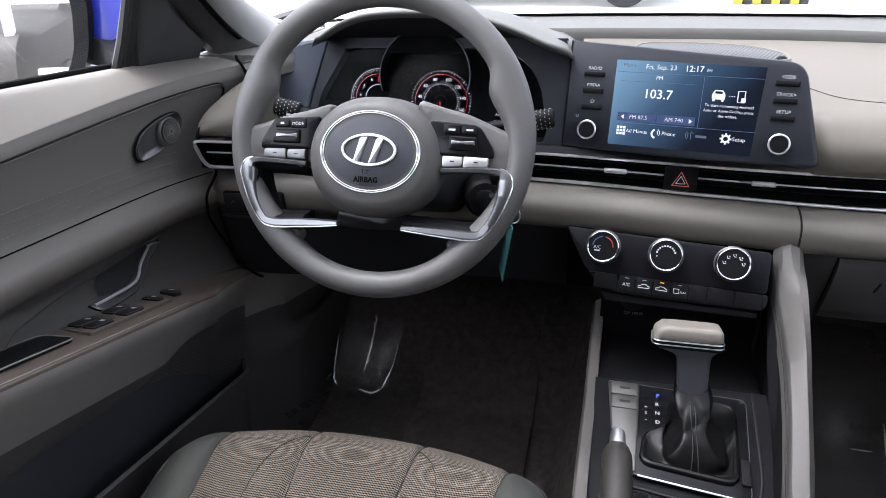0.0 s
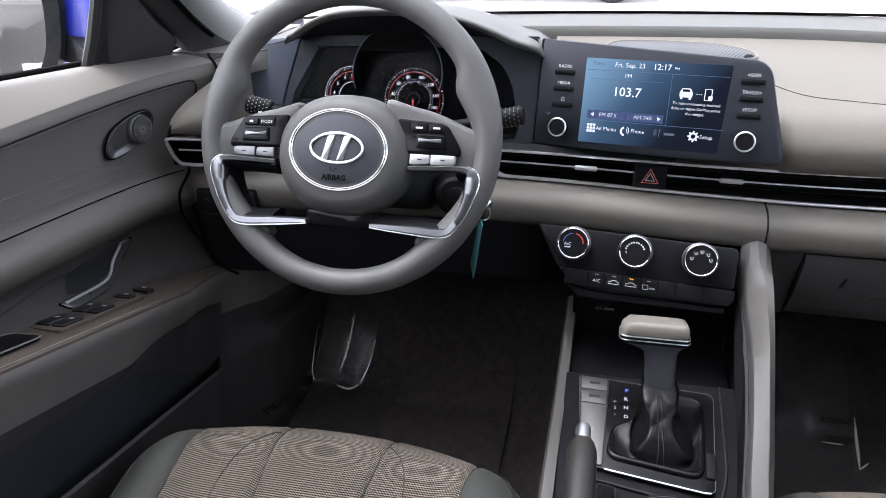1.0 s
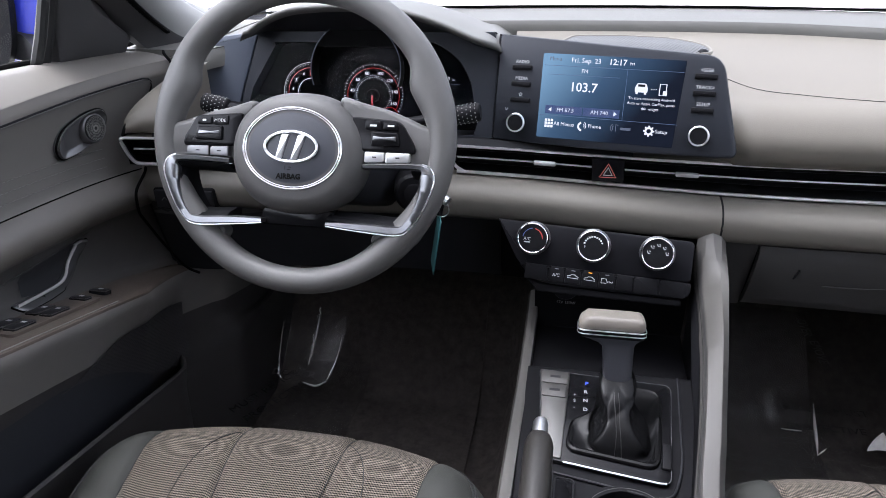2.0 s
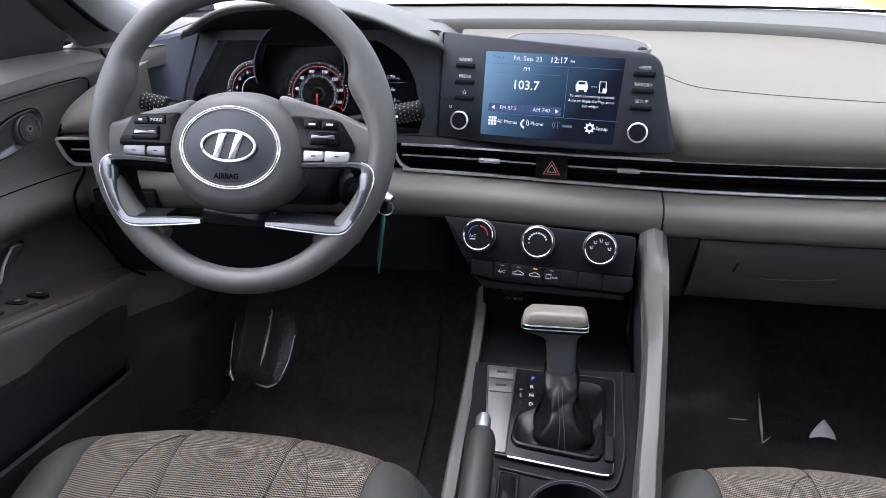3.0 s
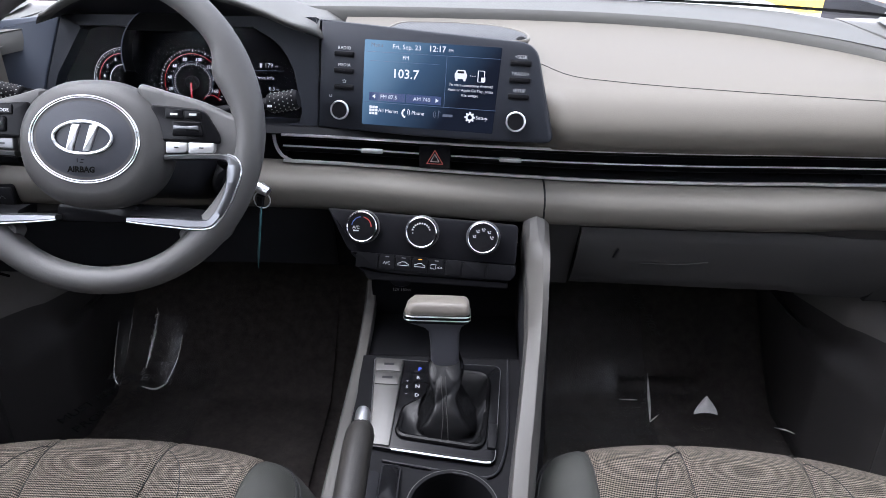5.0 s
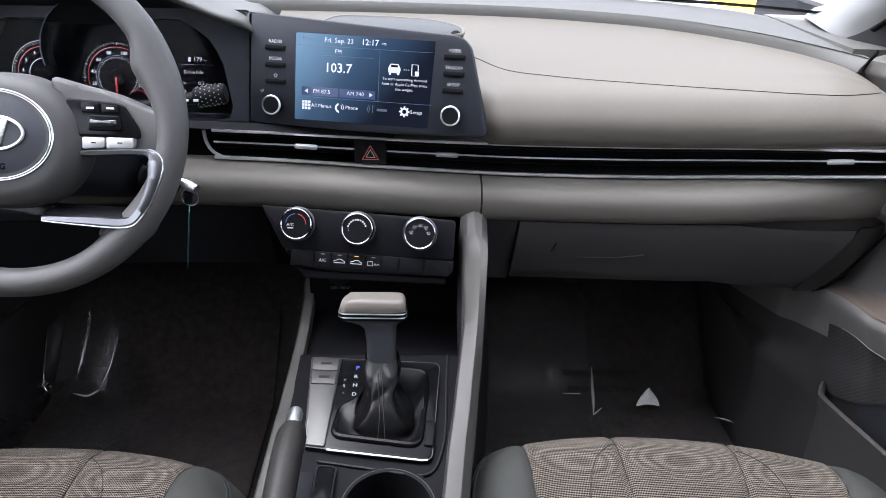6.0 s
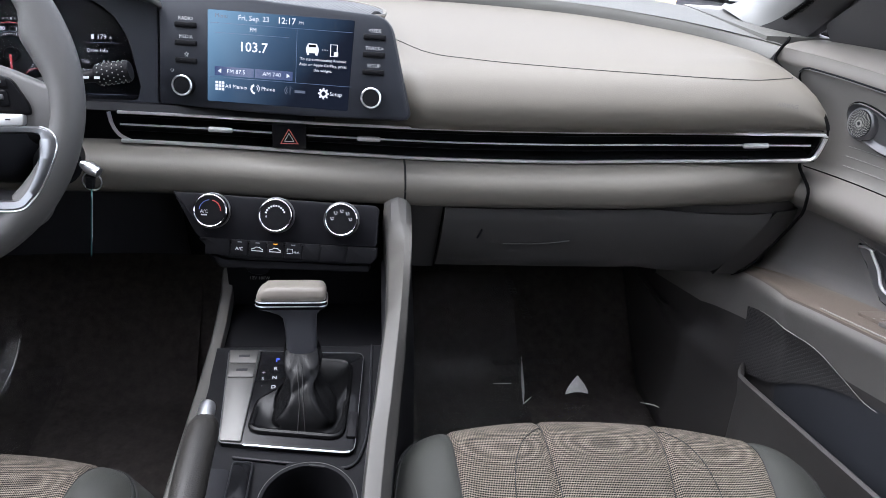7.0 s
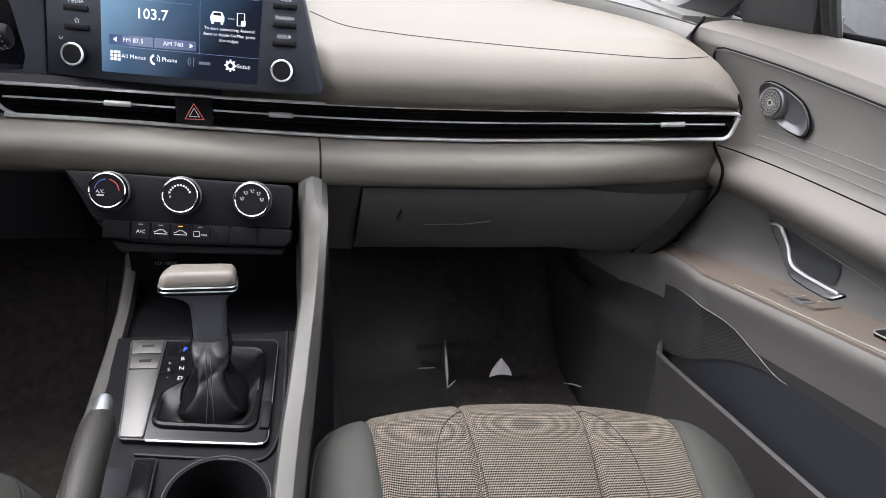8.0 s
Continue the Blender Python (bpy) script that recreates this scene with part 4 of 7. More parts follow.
words("Drive Info", 0.0066, P, -0.2630, 0.0465, FW, WHITE_MARK, dial_face)
words("0.3", 0.0075, P, -0.2530, 0.0312, FW, WHITE_MARK, dial_face)
words("mi", 0.0042, P, -0.2445, 0.0305, FW, WHITE_MARK, dial_face)
for i, t in enumerate(("Trip", "Avg.", "Timer")):
    words(t, 0.006, P, -0.279, 0.032 - 0.0108 * i, FW, WHITE_MARK, dial_face)
part("info_glyph", prism(rounded([(-0.260, 0.004), (-0.244, 0.002), (-0.230, 0.008), (-0.229, 0.021), (-0.247, 0.020)], 0.005), P, FW - 0.0004, FW - 0.0002), SLATE, dial_face)
part("lens", prism(resample(lens_poly, 80), P, -0.004, -0.0035), LENS, clus, "clear cluster lens").visible_shadow = False

# hood over the cluster
hood = thing("cluster_hood", "grey arched hood over the instrument cluster", "cluster hood")
HX = [-0.575, -0.555, -0.53, -0.505, -0.47, -0.428, -0.38, -0.34, -0.307, -0.27, -0.235, -0.208, -0.190, -0.178, -0.166]
HZ = [0.755, 0.767, 0.785, 0.8, 0.8125, 0.8175, 0.8185, 0.817, 0.8125, 0.803, 0.79, 0.778, 0.771, 0.764, 0.757]


def hood_row(x):
    z = spline(x, HX, HZ)
    e = min(1.0, max(0.0, (-0.166 - x) / 0.035))
    yf = 0.985 + 0.05 * max(0, (abs(x + 0.375) - 0.12) / 0.2) ** 2 + 0.055 * (1 - e) ** 2
    ye, ze = pad_edge(x)
    ze, z = ze - 0.024 * (1 - e), min(z, 0.742 + 0.06 * e) if e < 1 else z
    return smooth_path([Vector((x, ye + 0.01, ze + 0.010)), Vector((x, ye - 0.03, max(ze + 0.012, z - 0.018))), Vector((x, yf + 0.085, z - 0.001)), Vector((x, yf + 0.012, z + 0.002)), Vector((x, yf, z)), Vector((x, yf + 0.002, z - 0.005)),
                        Vector((x, yf + 0.010, z - 0.0095))], 3)


def hood_in(x):
    z = spline(x, HX, HZ)
    yf = 0.985 + 0.05 * max(0, (abs(x + 0.375) - 0.12) / 0.2) ** 2
    zin = min(z - 0.011, 0.7745)
    return [Vector((x, yf + 0.010, z - 0.0095)), Vector((x, yf + 0.03, (z - 0.0095) * 0.6 + zin * 0.4)), Vector((x, 1.0475, zin))]


hood_rows = [hood_row(x) for x in frange(-0.532, -0.165, 60)]
for k in (0.3, 0.65, 0.9, 1.0):
    drop = [Vector((-0.532 - 0.013 * k ** 0.5, p.y, p.z + (min(p.z, 0.769) - p.z) * k ** 1.6)) for p in hood_row(-0.532)]
    hood_rows.insert(0, drop)
part("shell", loft(hood_rows), HOODM, hood, smooth=60)
part("inner_face", loft([hood_in(x) for x in frange(-0.532, -0.190, 60)]), DARK, hood, "dark inside of the hood")
# ---- climate controls ----
K = basis((-0.02, 0.930, 0.510), 4.4, 25)
clim = thing("climate_panel", "black climate panel with three chrome-ringed dials", "climate controls")
face = rounded([(-0.146, 0.0215), (-0.1125, -0.037), (-0.100, -0.0415), (0.127, -0.0435), (0.128, 0.0125)], [0.004, 0.02, 0.01, 0.006, 0.008], 5)
part("face_plate", prism(face, K, -0.05, 0.0, 0.002), PANELM, clim, "black face plate")
for i, (u, v) in enumerate(((-0.0911, -0.0024), (-0.0066, -0.0053), (0.0795, -0.0076))):
    k = K @ Matrix.Translation((u, v, 0))
    kn = part("dial", turned([(0.0225, 0.0), (0.0225, 0.004), (0.0212, 0.006), (0.0212, 0.016), (0.0198, 0.018), (0.0, 0.0185)], k, 40), BLACK, clim, "round black climate dial")
    part("chrome_ring", turned([(0.0196, 0.0165), (0.0219, 0.0160), (0.0222, 0.0172), (0.0216, 0.0188), (0.0207, 0.0193), (0.0198, 0.0188)], k, 40, hollow=True), KNOBRING, kn, "bright chrome ring")
    part("grip_base", turned([(0.0232, 0.003), (0.0240, 0.005), (0.0240, 0.009), (0.0226, 0.0105), (0.0215, 0.004)], k, 40, hollow=True), SILVER, kn)
    w = 0.0190
    if i == 0:
        strokes([arc(0, 0, 0.0138, 175, 95, 16)], 0.0011, k, w, material("blue_print", (0.08, 0.12, 0.35), 0.5), kn, "cold_arc")
        strokes([arc(0, 0, 0.0138, 80, 0, 16)], 0.0014, k, w, material("red_print", (0.45, 0.05, 0.04), 0.5), kn, "warm_arc")
        words("A/C", 0.0062, k, -0.0075, -0.0015, w, PRINT, kn)
        bars([(-0.0075, -0.0058, 0.008, 0.0018)], k, w, PRINT, kn)
        bars([(-0.0205, -0.003, 0.004, 0.0016)], k, 0.0197, BLACK, kn, "pointer")
    elif i == 1:
        bars([(0.0125 * math.cos(radians(a)), 0.0125 * math.sin(radians(a)), 0.0022, 0.0022) for a in range(165, 14, -16)], k, w, PRINT, kn, "fan_dots")
        words("0", 0.004, k, -0.0115, -0.002, w, PRINT, kn)
    else:
        for a in (170, 128, 88, 48, 8):
            cx, cy = 0.0122 * math.cos(radians(a)), 0.0122 * math.sin(radians(a)) - 0.001
            strokes([[(cx - 0.002, cy + 0.0018), (cx - 0.0005, cy - 0.0018), (cx + 0.0022, cy - 0.0014)], [(cx + 0.0008, cy + 0.0018), (cx + 0.0024, cy + 0.0004)]], 0.001, k, w, PRINT, kn, "vent_mark")
strip = rounded([(-0.1105, -0.0385), (-0.085, -0.0625), (-0.05, -0.0665), (0.118, -0.0675), (0.128, -0.060), (0.128, -0.0445)], [0.006, 0.016, 0.02, 0.012, 0.006, 0.003], 5)
part("button_strip", prism(strip, K, -0.04, 0.006, 0.003), BLACK, clim, "black button strip")
for i, (u, bw) in enumerate(zip((-0.0835, -0.0545, -0.0310, -0.0075, 0.0160, 0.0400, 0.0690, 0.1045), (0.032, 0.0222, 0.0222, 0.0222, 0.0222, 0.0222, 0.032, 0.034))):
    vb = -0.0520 - 0.0285 * (u + 0.02) * 0.9
    k = K @ Matrix.Translation((u, vb, 0)) @ Matrix.Rotation(radians(-2.0), 4, "Z")
    b = part("button", prism(rounded(rect(0, 0.0008, bw - 0.0008, 0.0215), 0.001), k, 0.004, 0.0072, 0.0007), BLACK, clim, "flat black button")
    if 1 <= i <= 4:
        bars([(0, 0.0085, 0.0055, 0.0013)], k, 0.0076, AMBER_MARK if i == 3 else DIM_PRINT, b, "indicator")
    if i == 1:
        words("A/C", 0.0064, k, 0, -0.0005, 0.0076, PRINT, b)
    if i in (2, 3):
        strokes([[(-0.0075, -0.002), (-0.0075, 0.0005), (-0.004, 0.0012), (-0.002, 0.003), (0.003, 0.003), (0.005, 0.001), (0.0075, 0.0003), (0.0075, -0.002)]], 0.0009, k, 0.0076, PRINT, b, "car_mark", closed=True)
    if i == 4:
        strokes([rect(-0.004, 0, 0.007, 0.006)], 0.0008, k, 0.0076, PRINT, b, "defrost_mark", closed=True)
        words("REAR", 0.0034, k, 0.005, -0.001, 0.0076, PRINT, b)
part("lower_case", prism(rounded([(-0.098, -0.060), (-0.075, -0.066), (0.118, -0.069), (0.118, -0.078), (-0.08, -0.078)], 0.004), K, -0.05, 0.0, 0.002), BLACK, clim)

# ---- centre console ----
cons = thing("centre_console", "black centre console between grey side rails", "console")
# left wall and rail
rail_l = smooth_path([Vector((-0.1085, 0.995, 0.385)), Vector((-0.1095, 0.978, 0.366)), Vector((-0.110, 0.958, 0.353)), Vector((-0.111, 0.90, 0.337)), Vector((-0.112, 0.82, 0.331)), Vector((-0.1145, 0.72, 0.325)), Vector((-0.116, 0.60, 0.322)), Vector((-0.118, 0.45, 0.318)), Vector((-0.118, 0.25, 0.318))], 6)
part("left_rail", loft([[p + Vector((dx, 0, dz)) for dx, dz in ((-0.011, -0.02), (-0.0105, -0.004), (-0.007, 0.002), (0.0, 0.004), (0.006, 0.002), (0.007, -0.02))] for p in rail_l], ring=True), RAIL, cons, "slim grey edge rail")
part("left_wall", loft([[p + Vector((dx, 0, dz)) for dx, dz in ((-0.012, -0.36), (-0.010, -0.012), (0.006, -0.012), (0.004, -0.36))] for p in rail_l], ring=True), BLACK, cons, "black console side")
# right rail: broad band that sweeps down from the dash
R_OUT = [(0.9, 0.1525, 0.485), (0.85, 0.147, 0.473), (0.80, 0.1415, 0.458), (0.75, 0.1355, 0.438), (0.70, 0.1285, 0.424), (0.65, 0.122, 0.408), (0.60, 0.1145, 0.394), (0.5, 0.104, 0.372), (0.35, 0.100, 0.360), (0.2, 0.1, 0.355)]
R_IN = [(0.9, 0.120, 0.460), (0.85, 0.118, 0.451), (0.80, 0.115, 0.441), (0.75, 0.109, 0.434), (0.70, 0.1025, 0.426), (0.65, 0.0955, 0.411), (0.60, 0.088, 0.400), (0.5, 0.078, 0.378), (0.35, 0.074, 0.364), (0.2, 0.074, 0.36)]
rows = [[(0.972, 0.128, 0.528), (0.971, 0.1310, 0.535), (0.970, 0.137, 0.537), (0.970, 0.143, 0.535), (0.971, 0.149, 0.528)],
        [(0.962, 0.1175, 0.512), (0.962, 0.1250, 0.523), (0.960, 0.135, 0.528), (0.960, 0.146, 0.524), (0.962, 0.1535, 0.512)],
        [(0.945, 0.1172, 0.492), (0.946, 0.1260, 0.508), (0.946, 0.136, 0.513), (0.946, 0.147, 0.510), (0.947, 0.1548, 0.498)]]
for (y, xo, zo), (_, xi, zi) in zip(R_OUT, R_IN):
    ridge = min(1.0, (0.95 - y) / 0.15)
    rows.append([(y, xi + (xo - xi) * f, zi + (zo - zi) * g + lift * ridge + 0.004 * (1 - ridge) * (0 < f < 1)) for f, g, lift in ((0, 0, -0.002), (0.10, 0.10, 0.0032), (0.62, 0.62, 0.0085), (0.70, 0.70, 0.0085), (1, 1, -0.007))])


def dense_rows(rows, n=5):
    cols = [smooth_path([Vector((x, y, z)) for y, x, z in col], n) for col in zip(*rows)]
    return [list(r) for r in zip(*cols)]


rr = dense_rows(rows)
part("right_rail", loft([r + [r[-1] + Vector((0.001, 0, -0.03)), r[0] + Vector((-0.002, 0, -0.03))] for r in rr], ring=True), RAIL, cons, "broad pale grey rail sweeping down from the dash", smooth=26)
# darker strip paints the shade on the rail's steep inner face
part("rail_inner_shade", loft([[q + Vector((-0.0006, 0, 0.0005)) for q in (r[0] + Vector((0, 0, -0.008)), r[0], r[0].lerp(r[1], 0.25), r[0].lerp(r[1], 0.5))] for r in rr[10:]]), LOWER, cons, "inner bevel of the rail, darkened to paint its shade")
part("right_wall", loft([[r[-1] + Vector((-0.001, 0, -0.015)), r[-1] + Vector((0.012, 0, -0.20)), r[-1] + Vector((0.020, 0, -0.42)), r[0] + Vector((0.006, 0, -0.42)), r[0] + Vector((-0.001, 0, -0.012))] for r in rr], ring=True), BLACK, cons, "black console side")
part("side_insert", loft([[Vector((0.1165, y, 0.45 - 0.35 * (0.92 - y))), Vector((0.112, y, 0.45 - 0.35 * (0.92 - y) - 0.055 * math.sin(math.pi * (0.92 - y) / 0.24) - 0.004)), Vector((0.118, y, 0.40))] for y in frange(0.70, 0.915, 14)]), DARK, cons, "dark inner pad on the rail")


def deck(y):
    return 0.338 + 0.10 * (y - 0.83)


# deck with tray, plate recess and cup well
dk = []
CUP = (0.025, 0.606, 0.050)
for x in frange(-0.108, 0.118, 47):
    row = []
    for y in frange(0.22, 1.02, 161):
        z = deck(y) - 0.003
        if y > 0.862:
            z -= 0.02 * min(1, (y - 0.862) / 0.02)
        d = math.hypot(x - CUP[0], y - CUP[1])
        if d < CUP[2]:
            z = deck(y) - 0.075
        row.append(Vector((x, y, z)))
    dk.append(row)
part("deck", loft(dk), BLACK, cons, "black console deck with cup well", smooth=25)
part("cup_wall", loft([[Vector((CUP[0] + r * math.cos(a), CUP[1] + r * math.sin(a), deck(CUP[1] + r * math.sin(a)) + dz)) for a in np.linspace(0, 2 * math.pi, 40, endpoint=False)] for r, dz in ((0.0585, -0.004), (0.0580, 0.0004), (0.0520, 0.0010), (0.0495, 0.0002), (0.0480, -0.005), (0.044, -0.073))], ring=True, caps=False), BLACK, cons, "dark cup holder ring")
part("cup_edge", tube([Vector((CUP[0] + 0.0535 * math.cos(a), CUP[1] + 0.0535 * math.sin(a), deck(CUP[1] + 0.0535 * math.sin(a)) + 0.0006)) for a in np.linspace(0, 2 * math.pi, 56, endpoint=False)], 0.0006, 6, closed=True), SATIN, cons, "fine bright cup ring edge")
lip_line = rounded([(-0.062, 0.672), (0.076, 0.648), (0.092, 0.70), (0.100, 0.86)], [0.0, 0.022, 0.03, 0.0], 6)
part("deck_step", tube([Vector((p.x, p.y, deck(p.y) - 0.001)) for p in lip_line], 0.0017, 8), DARK, cons, "raised lip round the selector plate")
part("tray_back", sheet(lambda x, z: (x, 0.985 - 0.15 * (z - 0.32) + 0.0 * x, z), frange(-0.108, 0.118, 4), frange(0.30, 0.47, 6), 0.01, (0, 1, 0)), BLACK, cons)
T = basis((0.0, 0.965, 0.405), 2.0, 14)
part("socket_cover", prism(oval(-0.062, 0.0, 0.017, 0.012, 20), T, -0.004, 0.004, 0.002), DARK, cons, "round charcoal power socket cover")
words("12V 180W", 0.0066, T, -0.060, -0.0165, 0.003, PALETHREAD, cons)
for u in (0.005, 0.052):
    part("usb_port", prism(rounded(rect(u, 0.002, 0.019, 0.009), 0.002), T, -0.004, 0.003, 0.001), DARK, cons, "small usb port")
    bars([(u, 0.011, 0.014, 0.003)], T, 0.002, DIM_PRINT, cons, "port_mark")
# tray between the brake lever and the cup well
part("card_slot", prism(rounded([(-0.062, 0.55), (-0.040, 0.55), (-0.038, 0.662), (-0.060, 0.664)], 0.005), Matrix.Translation((0, 0, 0.3185)), -0.004, 0.0035, 0.001), PIANO, cons, "narrow black side slot")
slot_rim = rounded([(-0.062, 0.55), (-0.040, 0.55), (-0.038, 0.662), (-0.060, 0.664)], 0.005)
part("slot_rim", tube([Vector((p.x, p.y, 0.3222)) for p in slot_rim], 0.0011, 6, closed=True), DARK, cons, "rounded slot rim")

# ---- gear selector ----
gear = thing("gear_selector", "automatic gear selector with leather boot and grey knob", "gear lever")


def tilt_plane(p, lift):
    return Vector((p[0], p[1], deck(p[1]) + lift))


D = Matrix(((1, 0, 0, 0), (0, 1, 0, 0), (0, 0.10, 1, 0.338 - 0.083), (0, 0, 0, 1)))
plate = rounded([(-0.080, 0.690), (0.075, 0.668), (0.088, 0.830), (0.084, 0.838), (-0.090, 0.848)], [0.006, 0.012, 0.008, 0.008, 0.004], 4)
plate_ = part("plate", prism(plate, D, -0.004, 0.0035, 0.0015), PIANO, gear, "gloss black selector plate")
edge = [tilt_plane(p, 0.0036) for p in plate]
part("plate_edge", tube(edge, 0.0006, 6, closed=True), SILVER, gear, "thin bright plate edge")
part("front_edge", tube([tilt_plane(p, 0.0034) for p in ((-0.052, 0.6855), (0.0, 0.678), (0.062, 0.6695), (0.070, 0.6700))], 0.0013, 8), CHROME, gear, "bright front edge of the plate")
silver_poly = rounded([(-0.0795, 0.6915), (-0.0545, 0.6885), (-0.048, 0.8435), (-0.089, 0.8465)], 0.003)
part("silver_strip", prism(silver_poly, D, 0.003, 0.0062, 0.0012), SATIN, gear, "brushed silver side strip")
for v0, v1 in ((0.819, 0.8435), (0.793, 0.817)):
    pb = rounded([(-0.0875 + (0.846 - v0) * 0.06, v0), (-0.050 - (0.846 - v0) * 0.04, v0 - 0.001), (-0.0495 - (0.846 - v1) * 0.04, v1 - 0.001), (-0.0880 + (0.846 - v1) * 0.06, v1)], 0.002)
    part("mode_button", prism(pb, D, 0.005, 0.0078, 0.0009), BUTTONM, gear, "dull silver push button")
    bars([(-0.068, (v0 + v1) / 2, 0.014, 0.0045)], D, 0.0080, DARK, gear, "button_mark")
for i, t in enumerate("PRND"):
    words(t, 0.0095 if i == 0 else 0.0082, D, -0.026 + 0.0012 * (i == 0), 0.8265 - 0.0165 * i, 0.0041, BLUE_MARK if i == 0 else WHITE_MARK, plate_, "gear_letter", bold=0.0003)
words("+", 0.009, D, -0.0405, 0.803, 0.0041, WHITE_MARK, plate_, "gear_letter")
words("S", 0.0082, D, -0.0405, 0.792, 0.0041, WHITE_MARK, plate_, "gear_letter")
words("-", 0.009, D, -0.0405, 0.780, 0.0041, WHITE_MARK, plate_, "gear_letter")
part("slot_cover", prism(rounded([(0.066, 0.690), (0.077, 0.689), (0.080, 0.728), (0.069, 0.730)], 0.002), D, 0.002, 0.007, 0.001), BLACK, gear, "black lock release cover")
# leather boot: sagging rings from the base up to the neck
boot = []
BASE = rounded([(-0.047, 0.706), (0.060, 0.690), (0.068, 0.775), (0.070, 0.818), (0.0, 0.826), (-0.006, 0.815), (-0.012, 0.768), (-0.041, 0.752)], [0.012, 0.014, 0.02, 0.014, 0.012, 0.01, 0.014, 0.008], 5)
base = resample(BASE, 96)
MID = Vector((0.018, 0.757))
# sleeve of the boot: height, centre, half widths, from the base up to the collar
SLEEVE = ((0.0, 0.016, 0.735, 0.040, 0.040), (0.30, 0.016, 0.7345, 0.0355, 0.0370), (0.42, 0.0155, 0.738, 0.0290, 0.0340), (0.55, 0.0145, 0.746, 0.0215, 0.0300), (0.66, 0.0130, 0.755, 0.0200, 0.0270),
          (0.77, 0.0125, 0.765, 0.0235, 0.0265), (0.88, 0.0115, 0.776, 0.0240, 0.0250), (0.95, 0.0105, 0.785, 0.0215, 0.0215), (1.0, 0.0105, 0.7905, 0.0190, 0.0175))
HIGH = ([0, 0.06, 0.14, 0.22, 0.30, 0.42, 0.55, 0.66, 0.77, 0.88, 1.0], [0.0045, 0.0075, 0.0050, 0.0045, 0.0080, 0.0180, 0.0290, 0.0370, 0.0450, 0.0530, 0.0600])
# creases: angle, height, slope, width, depth
CREASES = ((222, 0.46, 70, 20, 0.24), (262, 0.62, 0, 26, -0.10), (312, 0.48, -80, 20, 0.26), (338, 0.64, 40, 20, -0.24), (198, 0.68, -60, 20, -0.20), (236, 0.82, 160, 15, -0.12), (296, 0.84, -170, 14, -0.14),
           (275, 0.74, 420, 16, -0.10), (20, 0.45, 60, 18, 0.20), (60, 0.5, -40, 18, -0.14), (110, 0.5, 50, 20, 0.16), (160, 0.5, -60, 18, 0.16))
for t in frange(0, 1, 46):
    ring = []
    cx, cy, hx, hy = (spline(t, [r[0] for r in SLEEVE], [r[k] for r in SLEEVE]) for k in (1, 2, 3, 4))
    join = min(1.0, max(0.0, (t - 0.05) / 0.25))
    join = join * join * (3 - 2 * join)
    crumple = min(1.0, max(0.0, (t - 0.24) / 0.12)) * min(1.0, (1.0 - t) / 0.06)
    for p in base:
        a = math.degrees(math.atan2((p.y - MID.y) / 1.1, p.x - MID.x))
        ca, sa = math.cos(radians(a)), math.sin(radians(a))
        square = (abs(ca) ** 2.8 + abs(sa) ** 2.8) ** (-1 / 2.8)
        fold = 0.0
        for at, mid_t, slope, wide, deep in CREASES:
            e = (a - at - slope * (t - mid_t) + 180) % 360 - 180
            fold += deep * math.exp(-(abs(e) / wide) ** 1.3) * math.exp(-((t - mid_t) / 0.22) ** 2)
        tube_p = Vector((cx + hx * square * ca * (1 + fold * crumple), cy + hy * square * sa * (1 + fold * crumple)))
        q = p.lerp(tube_p, join)
        # the leather humps up beside the letters and along the far side, and sinks beside the sleeve
        hump = math.sin(math.pi * min(1.0, t / 0.30)) * (0.010 * math.exp(-((a - 168 + 180) % 360 - 180) ** 2 / 500.0) + 0.006 * math.exp(-((a - 20 + 180) % 360 - 180) ** 2 / 900.0) + 0.0010 * math.sin(radians(5 * a + 60)))
        ring.append(Vector((q.x, q.y, deck(q.y) + spline(t, *HIGH) + hump + 0.004 * sa * max(0.0, t - 0.4))))
    boot.append(ring)
part("boot", loft(boot, ring=True, caps=False), LEATHER, gear, "wrinkled black leather boot", smooth=45)
front = min(range(96), key=lambda j: (base[j] - Vector((0.016, 0.69))).length)
for off in (-2, 1):
    part("seam", tube([boot[i][front + off] + Vector((0.0002, -0.0008, 0.0006)) for i in range(12, 42)], 0.0006, 5), THREAD, gear)
part("base_ring", tube([Vector((p.x, p.y, deck(p.y) + 0.005)) for p in base], 0.0042, 8, closed=True), LEATHER, gear, "rolled leather boot frame")
# neck and knob
G = basis((0.0105, 0.793, 0.395), 0.0, 14)
neck_rows = []
for v, wx, wy, dx in ((-0.022, 0.0155, 0.013, 0.0), (-0.019, 0.0175, 0.014, 0.0), (-0.006, 0.0185, 0.014, 0.0), (0.020, 0.0190, 0.0145, -0.001), (0.034, 0.0200, 0.0155, -0.002), (0.040, 0.0235, 0.0170, -0.004), (0.0445, 0.031, 0.0185, -0.008), (0.0475, 0.038, 0.020, -0.0115)):
    neck_rows.append([G @ Vector((p.x + dx, v, p.y)) for p in resample(rounded([(-wx, -wy), (wx, -wy), (wx, wy), (-wx, wy)], 0.006), 40)])
part("neck", loft(neck_rows, ring=True), NECKM, gear, "slate grey selector neck")
part("collar", turned([(0.0165, -0.03), (0.0175, -0.026), (0.0165, -0.020)], G @ Matrix.Rotation(radians(-90), 4, "X"), 28), PIANO, gear)
knob_rows = []
